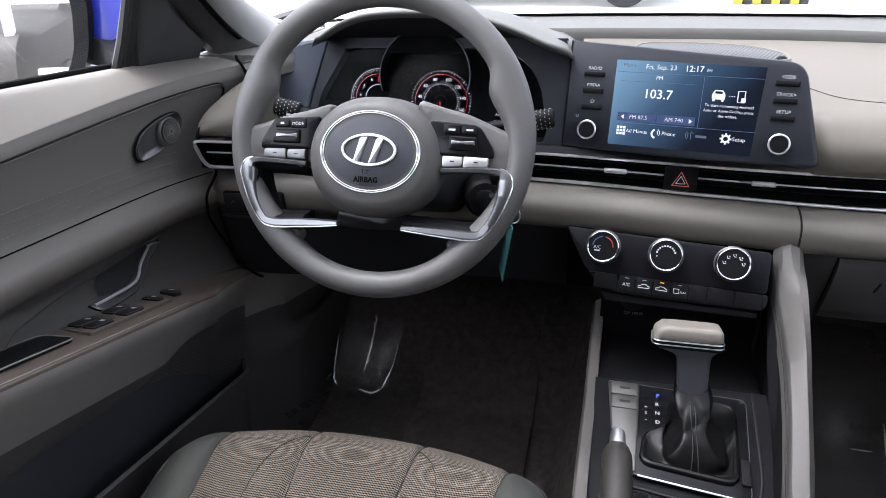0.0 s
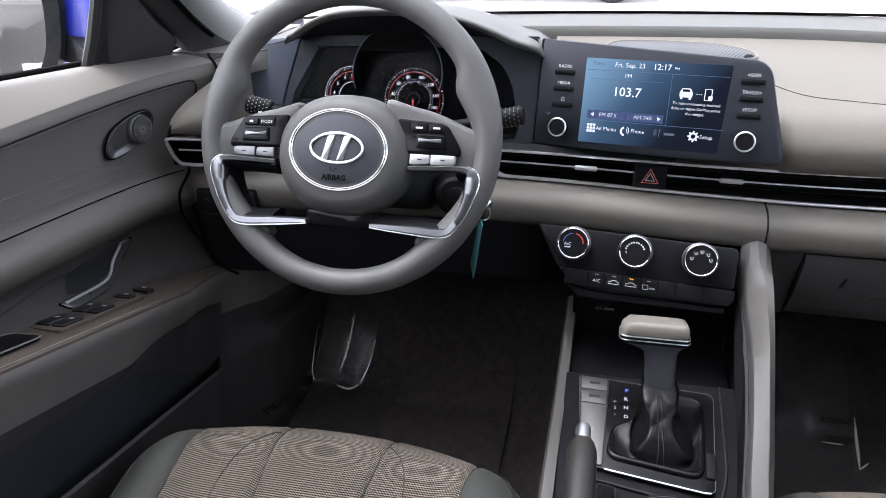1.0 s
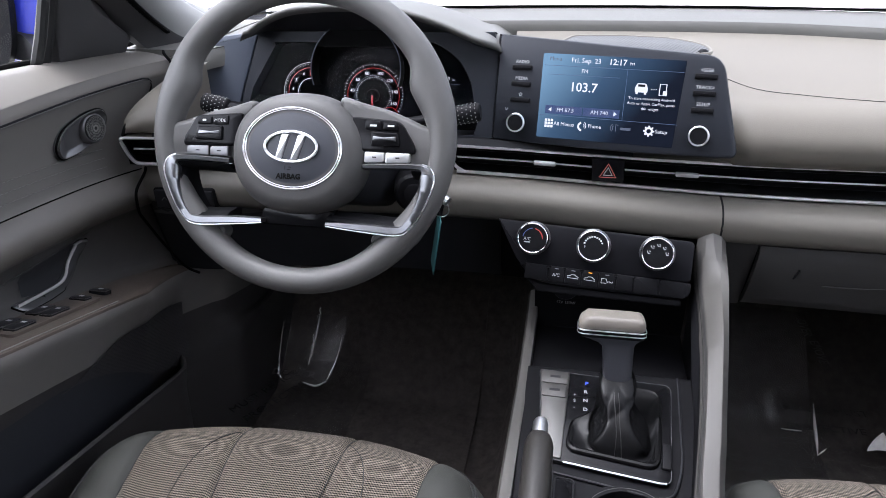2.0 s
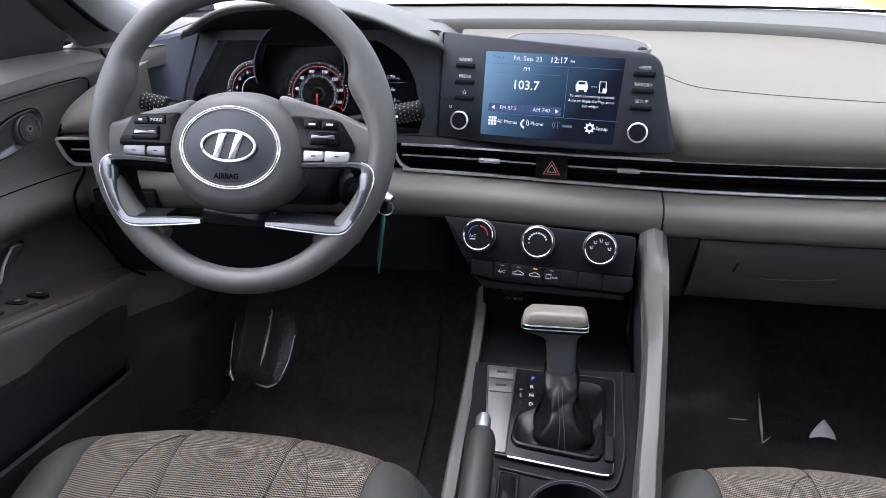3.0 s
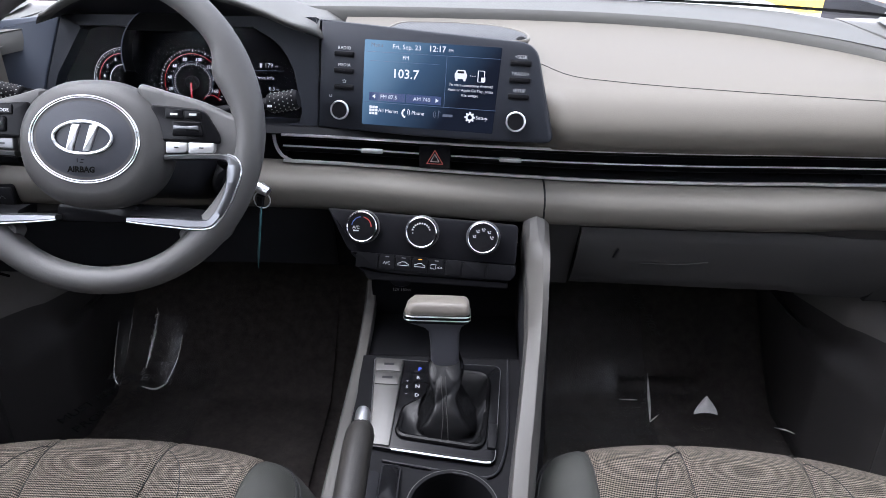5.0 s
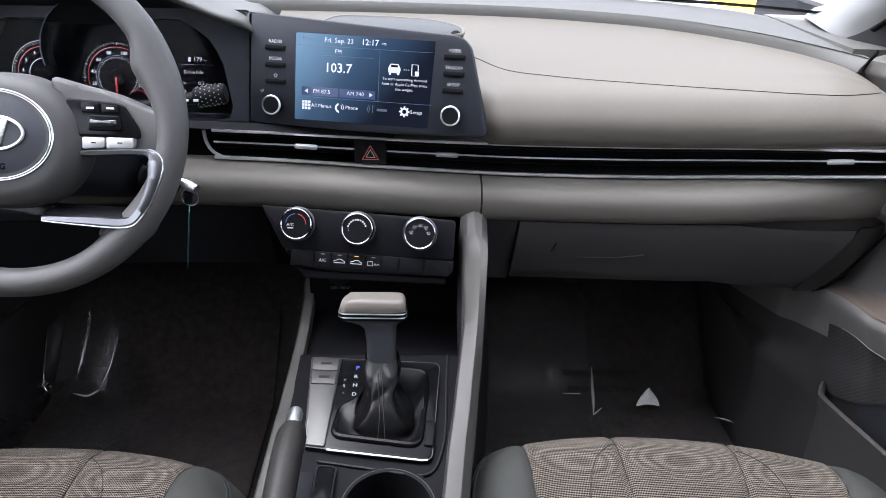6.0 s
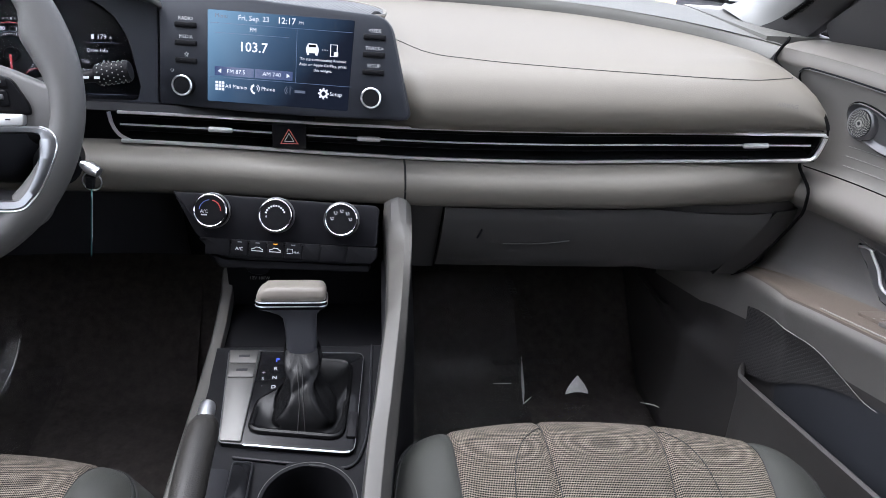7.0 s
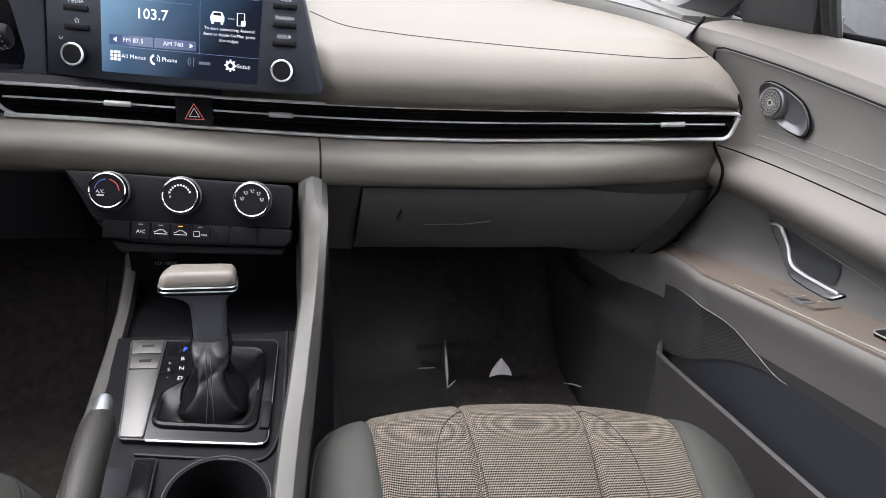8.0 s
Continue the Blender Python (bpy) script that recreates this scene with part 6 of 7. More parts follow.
LEVEREDGE = material("satin_lever_edge", (0.75, 0.75, 0.75), 0.4, metal=0.4, vary=0.04)
STITCH = material("dull_door_stitch", (0.22, 0.215, 0.20), 0.8)
CUP_SHADE = material("cup_shade_charcoal", (0.030, 0.031, 0.034), 0.5, spec=0.4, vary=0.1, bump=0.2, bump_scale=800)
TWEET = material("grey_tweeter_plastic", (0.16, 0.16, 0.165), 0.3, metal=0.6, vary=0.05)
CAVITY = material("shaded_pocket_plastic", (0.026, 0.028, 0.034), 0.6, vary=0.1)
# darker than the door insert: the recess shade is in the colour
RECESSM = material("shaded_grey_recess", (0.080, 0.076, 0.073), 0.55, vary=0.07, bump=0.3, bump_scale=750)
# paler copy of DOORM: light on the armrest side put into colour
ARMSIDE_LIT = material("lit_armrest_plastic", (0.165, 0.156, 0.147), 0.5, vary=0.06, bump=0.3, bump_scale=750)
ARMTOP = material("taupe_armrest_vinyl", (0.086, 0.069, 0.056), 0.55, vary=0.07, bump=0.35, bump_scale=800, grain="leather")
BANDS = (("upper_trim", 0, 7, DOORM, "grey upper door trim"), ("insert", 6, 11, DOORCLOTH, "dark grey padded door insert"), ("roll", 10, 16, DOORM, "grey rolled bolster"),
         ("recess", 15, 20, RECESSM, "handle recess coloured dark for its shade"), ("armrest_top", 19, 23, ARMTOP, "taupe padded armrest top"), ("armrest", 22, 26, ARMSIDE_LIT, "grey sloping armrest side"), ("lower_panel", 25, 30, DOOR_SHADED, "grey lower door panel"))


def build_door(side):
    d = thing("door_1" if side < 0 else "door_2", "closed grey moulded car door panel with sloping armrest and chrome handle", "car door", group="front doors", kind="structure")
    X = lambda x, y, z: Vector((side * x, y, z))
    ys = frange(0.10, 1.02, 80)
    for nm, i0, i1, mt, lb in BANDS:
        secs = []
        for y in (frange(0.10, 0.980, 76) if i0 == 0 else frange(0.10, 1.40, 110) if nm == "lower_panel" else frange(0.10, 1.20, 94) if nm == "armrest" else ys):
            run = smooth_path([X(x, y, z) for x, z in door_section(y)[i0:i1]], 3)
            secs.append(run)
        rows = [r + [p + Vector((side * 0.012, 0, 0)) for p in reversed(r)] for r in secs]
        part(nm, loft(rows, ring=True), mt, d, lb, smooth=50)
    # parting line on the upper trim with its hooked front end
    run = [X(door_x(y) - 0.0366, y, 0.7262) for y in frange(0.10, 0.930, 40)]
    run += [X(door_surface(y, z, 5, 16) - 0.0012, y, z) for y, z in ((0.939, 0.7235), (0.944, 0.718), (0.945, 0.710), (0.942, 0.700))]
    part("parting_line", tube(run, 0.0013, 6), BLACK, d, "dark parting groove")
    for k in range(3):
        for i in range(80):
            y0 = 0.30 + 0.0070 * i
            zz = lambda y: 0.593 + 0.09 * (0.928 - y) + 0.018 + 0.013 * k
            a_, b_ = (X(door_surface(y, zz(y), 6, 12) - 0.0006, y, zz(y)) for y in (y0, y0 + 0.0048))
            if i == 0:
                st = bmesh.new()
            tube([a_, b_], 0.0005, 4, bm=st)
        part("stitching", st, STITCH, d, "row of pale stitches")
    # silver tube paints the highlight on the lit insert edge
    part("insert_highlight", tube([p + X(-0.0008, 0, -0.0022) for p in run], 0.0007, 6), SATIN, d, "fine painted highlight along the insert edge")
    part("armrest_seam", tube([X(door_x(y) - 0.078 * min(1.0, max(0.12, (1.02 - y) / 0.22)) - 0.0045, y, arm(y) - 0.0030) for y in frange(0.30, 0.745, 40)], 0.0008, 6), STITCH, d, "pale seam along the armrest edge")
    part("groove", tube([X(door_section(y)[10][0] - 0.0002, y, door_section(y)[10][1]) for y in frange(0.10, 0.93, 50)], 0.0010, 6), GAPM, d, "fine dark crease below the insert")
    # tweeter: oval dish with a raised round pierced cover at its front end
    cy, cz = 0.830, 0.678

    def on_door(u, v, lift):
        return X(door_surface(cy + u, cz + v, 6, 12) - lift, cy + u, cz + v)
    out = resample(rounded([(0.037, 0.012), (0.022, 0.025), (-0.007, 0.0245), (-0.041, 0.014), (-0.055, -0.006), (-0.048, -0.024), (-0.014, -0.024), (0.027, -0.012)], 0.03, 6), 60)
    dish = ((1.03, -0.006), (1.03, 0.0010), (1.0, 0.0020), (0.965, 0.0012), (0.90, -0.0012), (0.70, -0.0050), (0.35, -0.0070), (0.1, -0.0072))
    tw = part("tweeter_dish", loft([[on_door(p.x * k, p.y * k, w + 0.0055) for p in out] for k, w in dish], ring=True), TWEET, d, "smooth grey oval tweeter dish", smooth=60)
    part("dish_edge", tube([on_door(p.x * 1.01, p.y * 1.01, 0.0074) for p in out], 0.0008, 6, closed=True), SATIN, tw, "fine bright dish edge")
    o = on_door(0.0125, 0.001, 0.003)
    fw = (on_door(0.033, 0.001, 0.0) - on_door(0.013, 0.001, 0.0)).normalized()
    nn = Vector((0, 0, 1)).cross(fw) * side
    uu = nn.cross(fw) * -side
    TD = Matrix(((fw.x * -side, uu.x, nn.x, o.x), (fw.y * -side, uu.y, nn.y, o.y), (fw.z * -side, uu.z, nn.z, o.z), (0, 0, 0, 1)))
    part("tweeter_cover", turned([(0.0225, -0.010), (0.0215, 0.001), (0.0200, 0.0046), (0.0180, 0.0060), (0.0, 0.0068)], TD, 36), TWEET, tw, "round pierced tweeter cover", smooth=50)
    part("tweeter_face", turned([(0.0174, 0.0050), (0.0174, 0.0065), (0.0, 0.0073)], TD, 36), BLACK, tw, "black pierced face", smooth=50)
    arms = []
    for i in range(26):
        for r0, r1 in ((0.0026, 0.0052), (0.0060, 0.0086), (0.0095, 0.0121), (0.0131, 0.0166)):
            turn = lambda r: 2 * math.pi * i / 26 + 95.0 * r
            arms.append([(r * math.cos(turn(r)), r * math.sin(turn(r))) for r in frange(r0, r1, 5)])
    strokes(arms, 0.0008, TD, 0.0076, STITCH, tw, "swirl")
    part("dish_groove", tube([on_door(p.x * 1.055, p.y * 1.055, 0.0050) for p in out], 0.0014, 6, closed=True), GAPM, tw, "dark groove round the dish")
    # pull lever with a bright inner edge; flat dark patch paints its cup's shade
    outer = [(0.806, 0.5285), (0.798, 0.514), (0.780, 0.500), (0.764, 0.4895), (0.750, 0.483), (0.739, 0.4815), (0.704, 0.487), (0.666, 0.495), (0.658, 0.498), (0.654, 0.505)]
    inner = [(0.658, 0.5045), (0.697, 0.498), (0.734, 0.494), (0.750, 0.498), (0.762, 0.510), (0.770, 0.522), (0.777, 0.5315)]

    def lever(path, dx):
        return [X(door_surface(y, z, 14, 20) - dx, y, z) for y, z in path]
    a_, b_ = ([(p.x, p.y) for p in resample([Vector((y, z, 0)) for y, z in q], 28, False)] for q in (outer, inner[::-1]))
    face = [[X(door_surface(y0 + (y1 - y0) * k, z0 + (z1 - z0) * k, 14, 20) - h_, y0 + (y1 - y0) * k, z0 + (z1 - z0) * k) for k, h_ in ((0, -0.004), (0.03, 0.004), (0.25, 0.0056), (0.6, 0.0066), (0.9, 0.0068), (1.0, 0.0058), (1.0, -0.004))] for (y0, z0), (y1, z1) in zip(a_, b_)]
    hd = part("door_handle", loft(face), TWEET, d, "grey pull lever with bright edge", smooth=50)
    part("bright_edge", tube(smooth_path(lever(inner, 0.0080), 5), 0.0021, 8), LEVEREDGE, hd, "chrome inner edge")
    part("tip", tube(smooth_path(lever([(0.777, 0.531), (0.790, 0.531), (0.802, 0.526)], 0.0052), 4), 0.0020, 8), CHROME, hd, "chrome tip")
    part("handle_gap", tube(smooth_path(lever(outer, 0.0010), 4), 0.0016, 6), GAPM, d, "dark gap round the lever")

    def cup_low(y):
        return spline(y, [0.676, 0.697, 0.734, 0.750, 0.762, 0.777], [0.506, 0.499, 0.495, 0.499, 0.511, 0.531])

    def cup_high(y):
        return spline(y, [0.676, 0.680, 0.70, 0.738, 0.777], [0.507, 0.521, 0.5305, 0.532, 0.534])
    cup = [[X(door_surface(y, z, 14, 20) - 0.0016, y, z) for z in frange(cup_low(y), cup_high(y), 8)] for y in frange(0.676, 0.777, 20)]
    part("handle_cup_shade", loft(cup), CUP_SHADE, d, "flat dark patch painting the shade in the handle cup")
    # highlight along the moulded edge, painted as a thin silver tube
    part("edge_highlight", tube([X(door_surface(y, 0.5335, 14, 20) - 0.0006, y, 0.5335) for y in frange(0.45, 0.81, 30)], 0.0009, 6), SATIN, d, "fine painted highlight on the edge above the handle")
    # window switches on the armrest
    def on_arm(y, inward):
        return X(door_x(y) - inward, y, arm(y) + 0.001)
    def arm_frame(y, inward):
        o = on_arm(y, inward)
        fwd = (on_arm(y + 0.01, inward) - o).normalized()
        lat = Vector((1, 0, 0))
        up_ = lat.cross(fwd).normalized()
        return Matrix(((lat.x, fwd.x, up_.x, o.x), (lat.y, fwd.y, up_.y, o.y), (lat.z, fwd.z, up_.z, o.z), (0, 0, 0, 1)))
    spots = ((0.615, 0.050), (0.615, 0.030), (0.670, 0.050), (0.670, 0.030), (0.728, 0.040), (0.765, 0.040)) if side < 0 else ((0.664, 0.053),)
    for i, (y, inw) in enumerate(spots):
        m = arm_frame(y, inw)
        wd, ht = (0.017, 0.036) if i < 4 and side < 0 or i == 0 and side > 0 else (0.026, 0.014)
        if side > 0:
            s_ = part("window_switch", prism(rounded(rect(0, 0, 0.018, 0.026), 0.003), m, -0.002, 0.0026, 0.0010), RECESSM, d, "flush grey window switch")
            part("finger_pit", prism(rounded([(-0.007, -0.008), (0.007, -0.006), (0.006, 0.006), (-0.006, 0.005)], 0.002), m, -0.001, 0.0030, 0.0003), DARK, s_, "dark finger pit")
            bars([(0, 0.010, 0.011, 0.0012), (0.012, 0.012, 0.005, 0.003), (0.014, -0.012, 0.005, 0.004), (0.003, 0.020, 0.005, 0.003), (-0.006, 0.023, 0.002, 0.002)], m, 0.0031, STITCH, s_, "switch_mark")
            continue
        s_ = part("window_switch", prism(rounded(rect(0, 0, wd, ht), 0.003), m, -0.002, 0.0045, 0.0015), DARK, d, "charcoal window switch")
        part("switch_edge", tube([m @ Vector((p.x, p.y, 0.0036)) for p in rounded(rect(0, 0, wd, ht), 0.003)], 0.0006, 5, closed=True), SATIN, s_, "fine silver switch edge")
        bars([(0, ht * 0.18, 0.006, 0.005)], m, 0.0049, PRINT, s_, "switch_mark")
    fm = arm_frame(0.66 if side < 0 else 0.675, 0.040)
    part("switch_plate", prism(rounded([(-0.025, -0.075), (0.025, -0.075), (0.022, 0.085), (-0.018, 0.085)], 0.006) if side < 0 else rounded([(-0.020, -0.04), (0.020, -0.04), (0.018, 0.045), (-0.016, 0.045)], 0.006), fm, -0.003, 0.0012, 0.0008), ARMTOP, d, "thin switch plate")
    # pull cup behind the switches: flat black plate paints the recess shade
    pc = arm_frame(0.525, 0.038)
    part("pull_cup", prism(rounded([(-0.024, -0.085), (0.024, -0.085), (0.022, 0.045), (-0.020, 0.040)], 0.012), pc, -0.002, 0.0014, 0.0005), BLACK, d, "flat black plate painting the shade in the pull cup")
    cup_line = rounded([(-0.024, -0.085), (0.024, -0.085), (0.022, 0.045), (-0.020, 0.040)], 0.012)
    part("pull_cup_edge", tube([pc @ Vector((p.x, p.y, 0.0016)) for p in cup_line], 0.0009, 6, closed=True), STITCH, d, "pale edge of the pull cup")
    # map pocket: inner wall with a lip; dark sheet paints the shade behind
    lipz = lambda y: 0.274 + 0.19 * (0.878 - y)
    pk = []
    for y in frange(0.12, 0.965, 40):
        e = min(1.0, max(0.0, (y - 0.845) / 0.085))
        xo = 0.655 + 0.047 * e * e * (3 - 2 * e)
        pk.append([X(xo + 0.020, y, 0.02), X(xo + 0.010, y, lipz(y) - 0.05), X(xo + 0.002, y, lipz(y) - 0.012), X(xo, y, lipz(y) - 0.003), X(xo + 0.004, y, lipz(y)), X(xo + 0.009, y, lipz(y) - 0.003), X(xo + 0.012, y, lipz(y) - 0.02), X(xo + 0.030, y, 0.02)])
    part("map_pocket", loft(pk, ring=True), DOOR_SHADED, d, "grey map pocket wall", smooth=50)
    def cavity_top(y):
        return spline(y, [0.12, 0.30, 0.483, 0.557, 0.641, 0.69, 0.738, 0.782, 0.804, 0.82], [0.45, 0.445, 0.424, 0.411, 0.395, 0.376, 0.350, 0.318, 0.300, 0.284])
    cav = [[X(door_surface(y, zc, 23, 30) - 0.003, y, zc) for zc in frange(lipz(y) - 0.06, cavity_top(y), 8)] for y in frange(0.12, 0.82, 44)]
    part("pocket_shade", loft(cav), CAVITY, d, "dark sheet painting the shade in the map pocket")
    # pierced speaker area ahead of the pocket
    def grille_top(y):
        return spline(y, [0.63, 0.641, 0.691, 0.734, 0.788, 0.868, 0.95], [0.395, 0.3925, 0.397, 0.407, 0.4005, 0.381, 0.35])
    def grille_low(y):
        return max(spline(y, [0.63, 0.641, 0.69, 0.738, 0.782, 0.804, 0.87, 0.95], [0.394, 0.393, 0.376, 0.350, 0.318, 0.300, 0.262, 0.25]), 0.0)
    gr = [[X(door_surface(y, z, 22, 30) - 0.0045, y, z) for z in frange(grille_low(y), grille_top(y), 8)] for y in frange(0.632, 0.915, 34)]
    part("speaker_grille", loft(gr), DOORGRILLE, d, "pierced lower speaker area")
    # driver door edge takes the darker colour to paint its shade
    part("grille_edge", tube([r[-1] for r in gr[:-4]], 0.0005, 6), STITCH if side > 0 else DOOR_SHADED, d)
    return d


for side in (-1, 1):
    build_door(side)

for side in (-1, 1):
    gap = [Vector((side * x, y, z)) for x, y, z in ((0.658, 0.968, 0.7575), (0.6535, 0.962, 0.754), (0.646, 0.962, 0.743), (0.6435, 0.962, 0.729), (0.651, 0.944, 0.717), (0.668, 0.893, 0.695), (0.675, 0.857, 0.665), (0.675, 0.870, 0.63), (0.674, 0.890, 0.606), (0.677, 0.862, 0.582), (0.681, 0.862, 0.560), (0.688, 0.872, 0.540), (0.698, 0.893, 0.520), (0.702, 0.913, 0.492), (0.690, 0.920, 0.462), (0.668, 0.927, 0.424), (0.655, 0.942, 0.405))]
    # dark tube added to paint the shaded gap between dash and door
    solo("gap_strip", tube(smooth_path(gap, 5), 0.0021, 8), GAPM, "dark strip drawn for the gap between dash and door", "seal", kind="structure")

# ---- pillars, sails, windows, mirrors ----
for side, nm in ((-1, "west"), (1, "east")):
    X = lambda x, y, z: Vector((side * x, y, z))
    pil = thing("pillar_trim", "pale grey windscreen pillar trim with a dark air slot", "pillar trim", group="windscreen pillars")
    inner = smooth_path([X(0.690, 1.235, 0.758), X(0.698, 1.19, 0.774), X(0.692, 1.13, 0.795), X(0.682, 1.06, 0.826), X(0.665, 0.95, 0.88), X(0.640, 0.78, 0.97), X(0.615, 0.55, 1.08), X(0.60, 0.40, 1.135)], 5)
    outer = smooth_path([X(0.700, 1.02, 0.742), X(0.706, 1.00, 0.755), X(0.712, 0.985, 0.772), X(0.715, 0.955, 0.80), X(0.705, 0.87, 0.865), X(0.685, 0.72, 0.95), X(0.655, 0.50, 1.06), X(0.635, 0.38, 1.12)], 5)
    rows = []
    for p, q in zip(inner, outer):
        mid = (p + q) / 2 + X(-0.030, -0.015, 0.006)
        rows.append([p] + smooth_path([p, p.lerp(mid, 0.55) + X(-0.006, 0, 0.003), mid, mid.lerp(q, 0.5) + X(-0.004, -0.003, 0), q], 3)[1:] + [q + X(0.03, 0.02, 0.0), p + X(0.03, 0.03, 0.01)])
    part("trim", loft(rows, ring=True), PILLAR, pil, smooth=60)
    lower_face = [[p + X(-0.0022, -0.0022, 0.0004) for p in r[8:14]] for r in rows]
    part("lower_cover", loft(lower_face), SAILM, pil, "dark lower face of the pillar", smooth=60)
    slot = [(r[8] + r[9]) / 2 + X(-0.0030, -0.0030, 0.0004) for r in rows[8:24]]
    part("air_slot", tube(slot, 0.0055, 8, flat=0.5), GAPM, pil, "dark ribbed demister slot")
    for a_, b_ in zip(slot, slot[1:]):
        for k in (0.25, 0.75):
            c = a_.lerp(b_, k)
            part("slot_fin", tube([c + X(-0.0050, -0.004, 0.0025), c + X(0.0045, -0.005, -0.0005)], 0.0008, 5), LOWER, pil)
    sail = thing("sail_panel", "dark triangular trim in the front window corner", "window trim", group="sail panels")
    f_ = [X(0.742, 0.856, 0.762), X(0.735, 0.905, 0.758), X(0.722, 0.97, 0.752), X(0.718, 0.985, 0.772), X(0.722, 0.955, 0.80), X(0.712, 0.89, 0.865), X(0.700, 0.868, 0.93), X(0.712, 0.866, 0.930), X(0.734, 0.864, 0.850)]
    c0 = sum(f_, Vector()) / len(f_) + X(-0.006, 0, 0)
    rows = [[p + X(0.02, 0, 0) for p in f_], f_, [p.lerp(c0, 0.12) + X(-0.004, 0, 0) for p in f_], [p.lerp(c0, 0.9) + X(-0.006, 0, 0) for p in f_]]
    part("panel", loft(rows, ring=True), SAILM, sail, smooth=40)
    for k, dy in enumerate((0.0, -0.0165)):
        part("rubber_run", tube([X(0.762, 0.845 + dy, 0.752), X(0.745, 0.853 + dy, 0.80), X(0.731, 0.862 + dy, 0.85), X(0.714, 0.864 + dy, 0.93), X(0.70, 0.864 + dy, 1.0)], 0.0072, 8), RUBBER, sail, "black window rubber")
    win = thing("window_2" if side < 0 else "window_3", "clear side window glass in its rubber seal", "window", kind="structure")
    part("pane", loft([[X(0.772, y, belt(y) - 0.01), X(0.70, y, 1.02)] for y in (-0.5, 0.2, 0.85)]), PANE, win)
    part("sill_seal", tube([X(0.766, y, belt(y) + 0.003) for y in frange(-0.2, 1.06, 24)], 0.0045, 8), GAPM, win, "black outer window seal")
    # outside mirror
    mir = thing("door_mirror", "blue door mirror with dark surround and glass", "door mirror", group="door mirrors")
    mm = Matrix.Translation((side * (1.026 if side < 0 else 0.965), 0.965, 0.785)) @ Matrix.Rotation(radians(side * -12), 4, "Z") @ Matrix.Rotation(radians(87), 4, "X") @ Matrix.Diagonal((side, 1, 1, 1))
    gl = rounded([(-0.062, -0.074), (0.080, -0.068), (0.092, 0.0), (0.085, 0.065), (-0.098, 0.072), (-0.103, 0.040), (-0.092, -0.030)], [0.04, 0.03, 0.06, 0.03, 0.02, 0.03, 0.04], 6)
    if side > 0:
        gl = rounded([(-0.118, -0.006), (-0.030, -0.050), (0.080, -0.068), (0.092, 0.0), (0.085, 0.065), (-0.098, 0.072), (-0.122, 0.030)], [0.015, 0.03, 0.03, 0.06, 0.03, 0.02, 0.03], 6)
    shell = resample(gl, 48)
    wide = resample(rounded([(-0.125, -0.025), (-0.08, -0.080), (0.085, -0.075), (0.103, 0.0), (0.095, 0.075), (-0.120, 0.085), (-0.188, 0.045), (-0.194, 0.010)], [0.03, 0.04, 0.03, 0.06, 0.03, 0.04, 0.03, 0.02], 6), 48)
    part("shell", loft([[mm @ Vector((p.x * k, p.y * k, w)) for p in wide] for k, w in ((0.97, -0.004), (1.0, -0.016), (0.99, -0.045), (0.88, -0.085), (0.58, -0.115), (0.2, -0.125))], ring=True), BLUE, mir, "glossy blue mirror shell", smooth=60)
    # right surround and arm are greyer: light on the plastic put into colour
    part("surround", frame_plate([(p.x * 1.16 - 0.008, p.y * 1.13) for p in shell], [(p.x * 1.0, p.y * 1.0) for p in shell], mm, 0.0, 0.018), SAILM if side > 0 else BLACK, mir, "dark mirror surround", smooth=40)
    part("mirror_glass", prism(shell, mm, 0.004, 0.0125), MIRROR, mir, "mirror glass")
    part("arm", loft([[X(0.985, 0.985, 0.745), X(0.985, 1.05, 0.745), X(0.985, 1.05, 0.80), X(0.985, 0.985, 0.80)], [X(0.90, 0.985, 0.735), X(0.90, 1.045, 0.735), X(0.90, 1.045, 0.775), X(0.90, 0.985, 0.775)], [X(0.80, 0.90, 0.715), X(0.80, 1.04, 0.705), X(0.80, 1.04, 0.755), X(0.80, 0.90, 0.76)]], ring=True), SAILM if side > 0 else BLACK, mir, "dark mirror arm", smooth=50)

# ---- floor coverings ----
def floor_z(y):
    toe = max(0.0, y - 1.13)
    return 0.019 + 0.62 * toe + 2.0 * toe * toe


def film_material(name, haze_share, gloss=0.035):
    m = bpy.data.materials.new(name)
    m.use_nodes = True
    n, l = m.node_tree.nodes, m.node_tree.links
    clear, shine, mix_a = n.new("ShaderNodeBsdfTransparent"), n.new("ShaderNodeBsdfGlossy"), n.new("ShaderNodeMixShader")
    haze, mix_b = n.new("ShaderNodeBsdfDiffuse"), n.new("ShaderNodeMixShader")
    clear.inputs["Color"].default_value = (0.86, 0.86, 0.87, 1)
    haze.inputs["Color"].default_value = (0.55, 0.53, 0.50, 1)
    shine.inputs["Roughness"].default_value, shine.inputs["Color"].default_value = 0.13, (0.9, 0.9, 0.9, 1)
    mix_b.inputs[0].default_value = haze_share
    l.new(clear.outputs[0], mix_b.inputs[1])
    l.new(haze.outputs[0], mix_b.inputs[2])
    l.new(edge_gloss(n, l, gloss), mix_a.inputs[0])
    l.new(mix_b.outputs[0], mix_a.inputs[1])
    l.new(shine.outputs[0], mix_a.inputs[2])
    l.new(mix_a.outputs[0], n["Material Output"].inputs["Surface"])
    return m


FILM = film_material("hazy_plastic_film", 0.015)
LOOSEFILM = film_material("loose_plastic_film", 0.065)
CLEARFILM = film_material("clear_plastic_film", 0.035, 0.010)


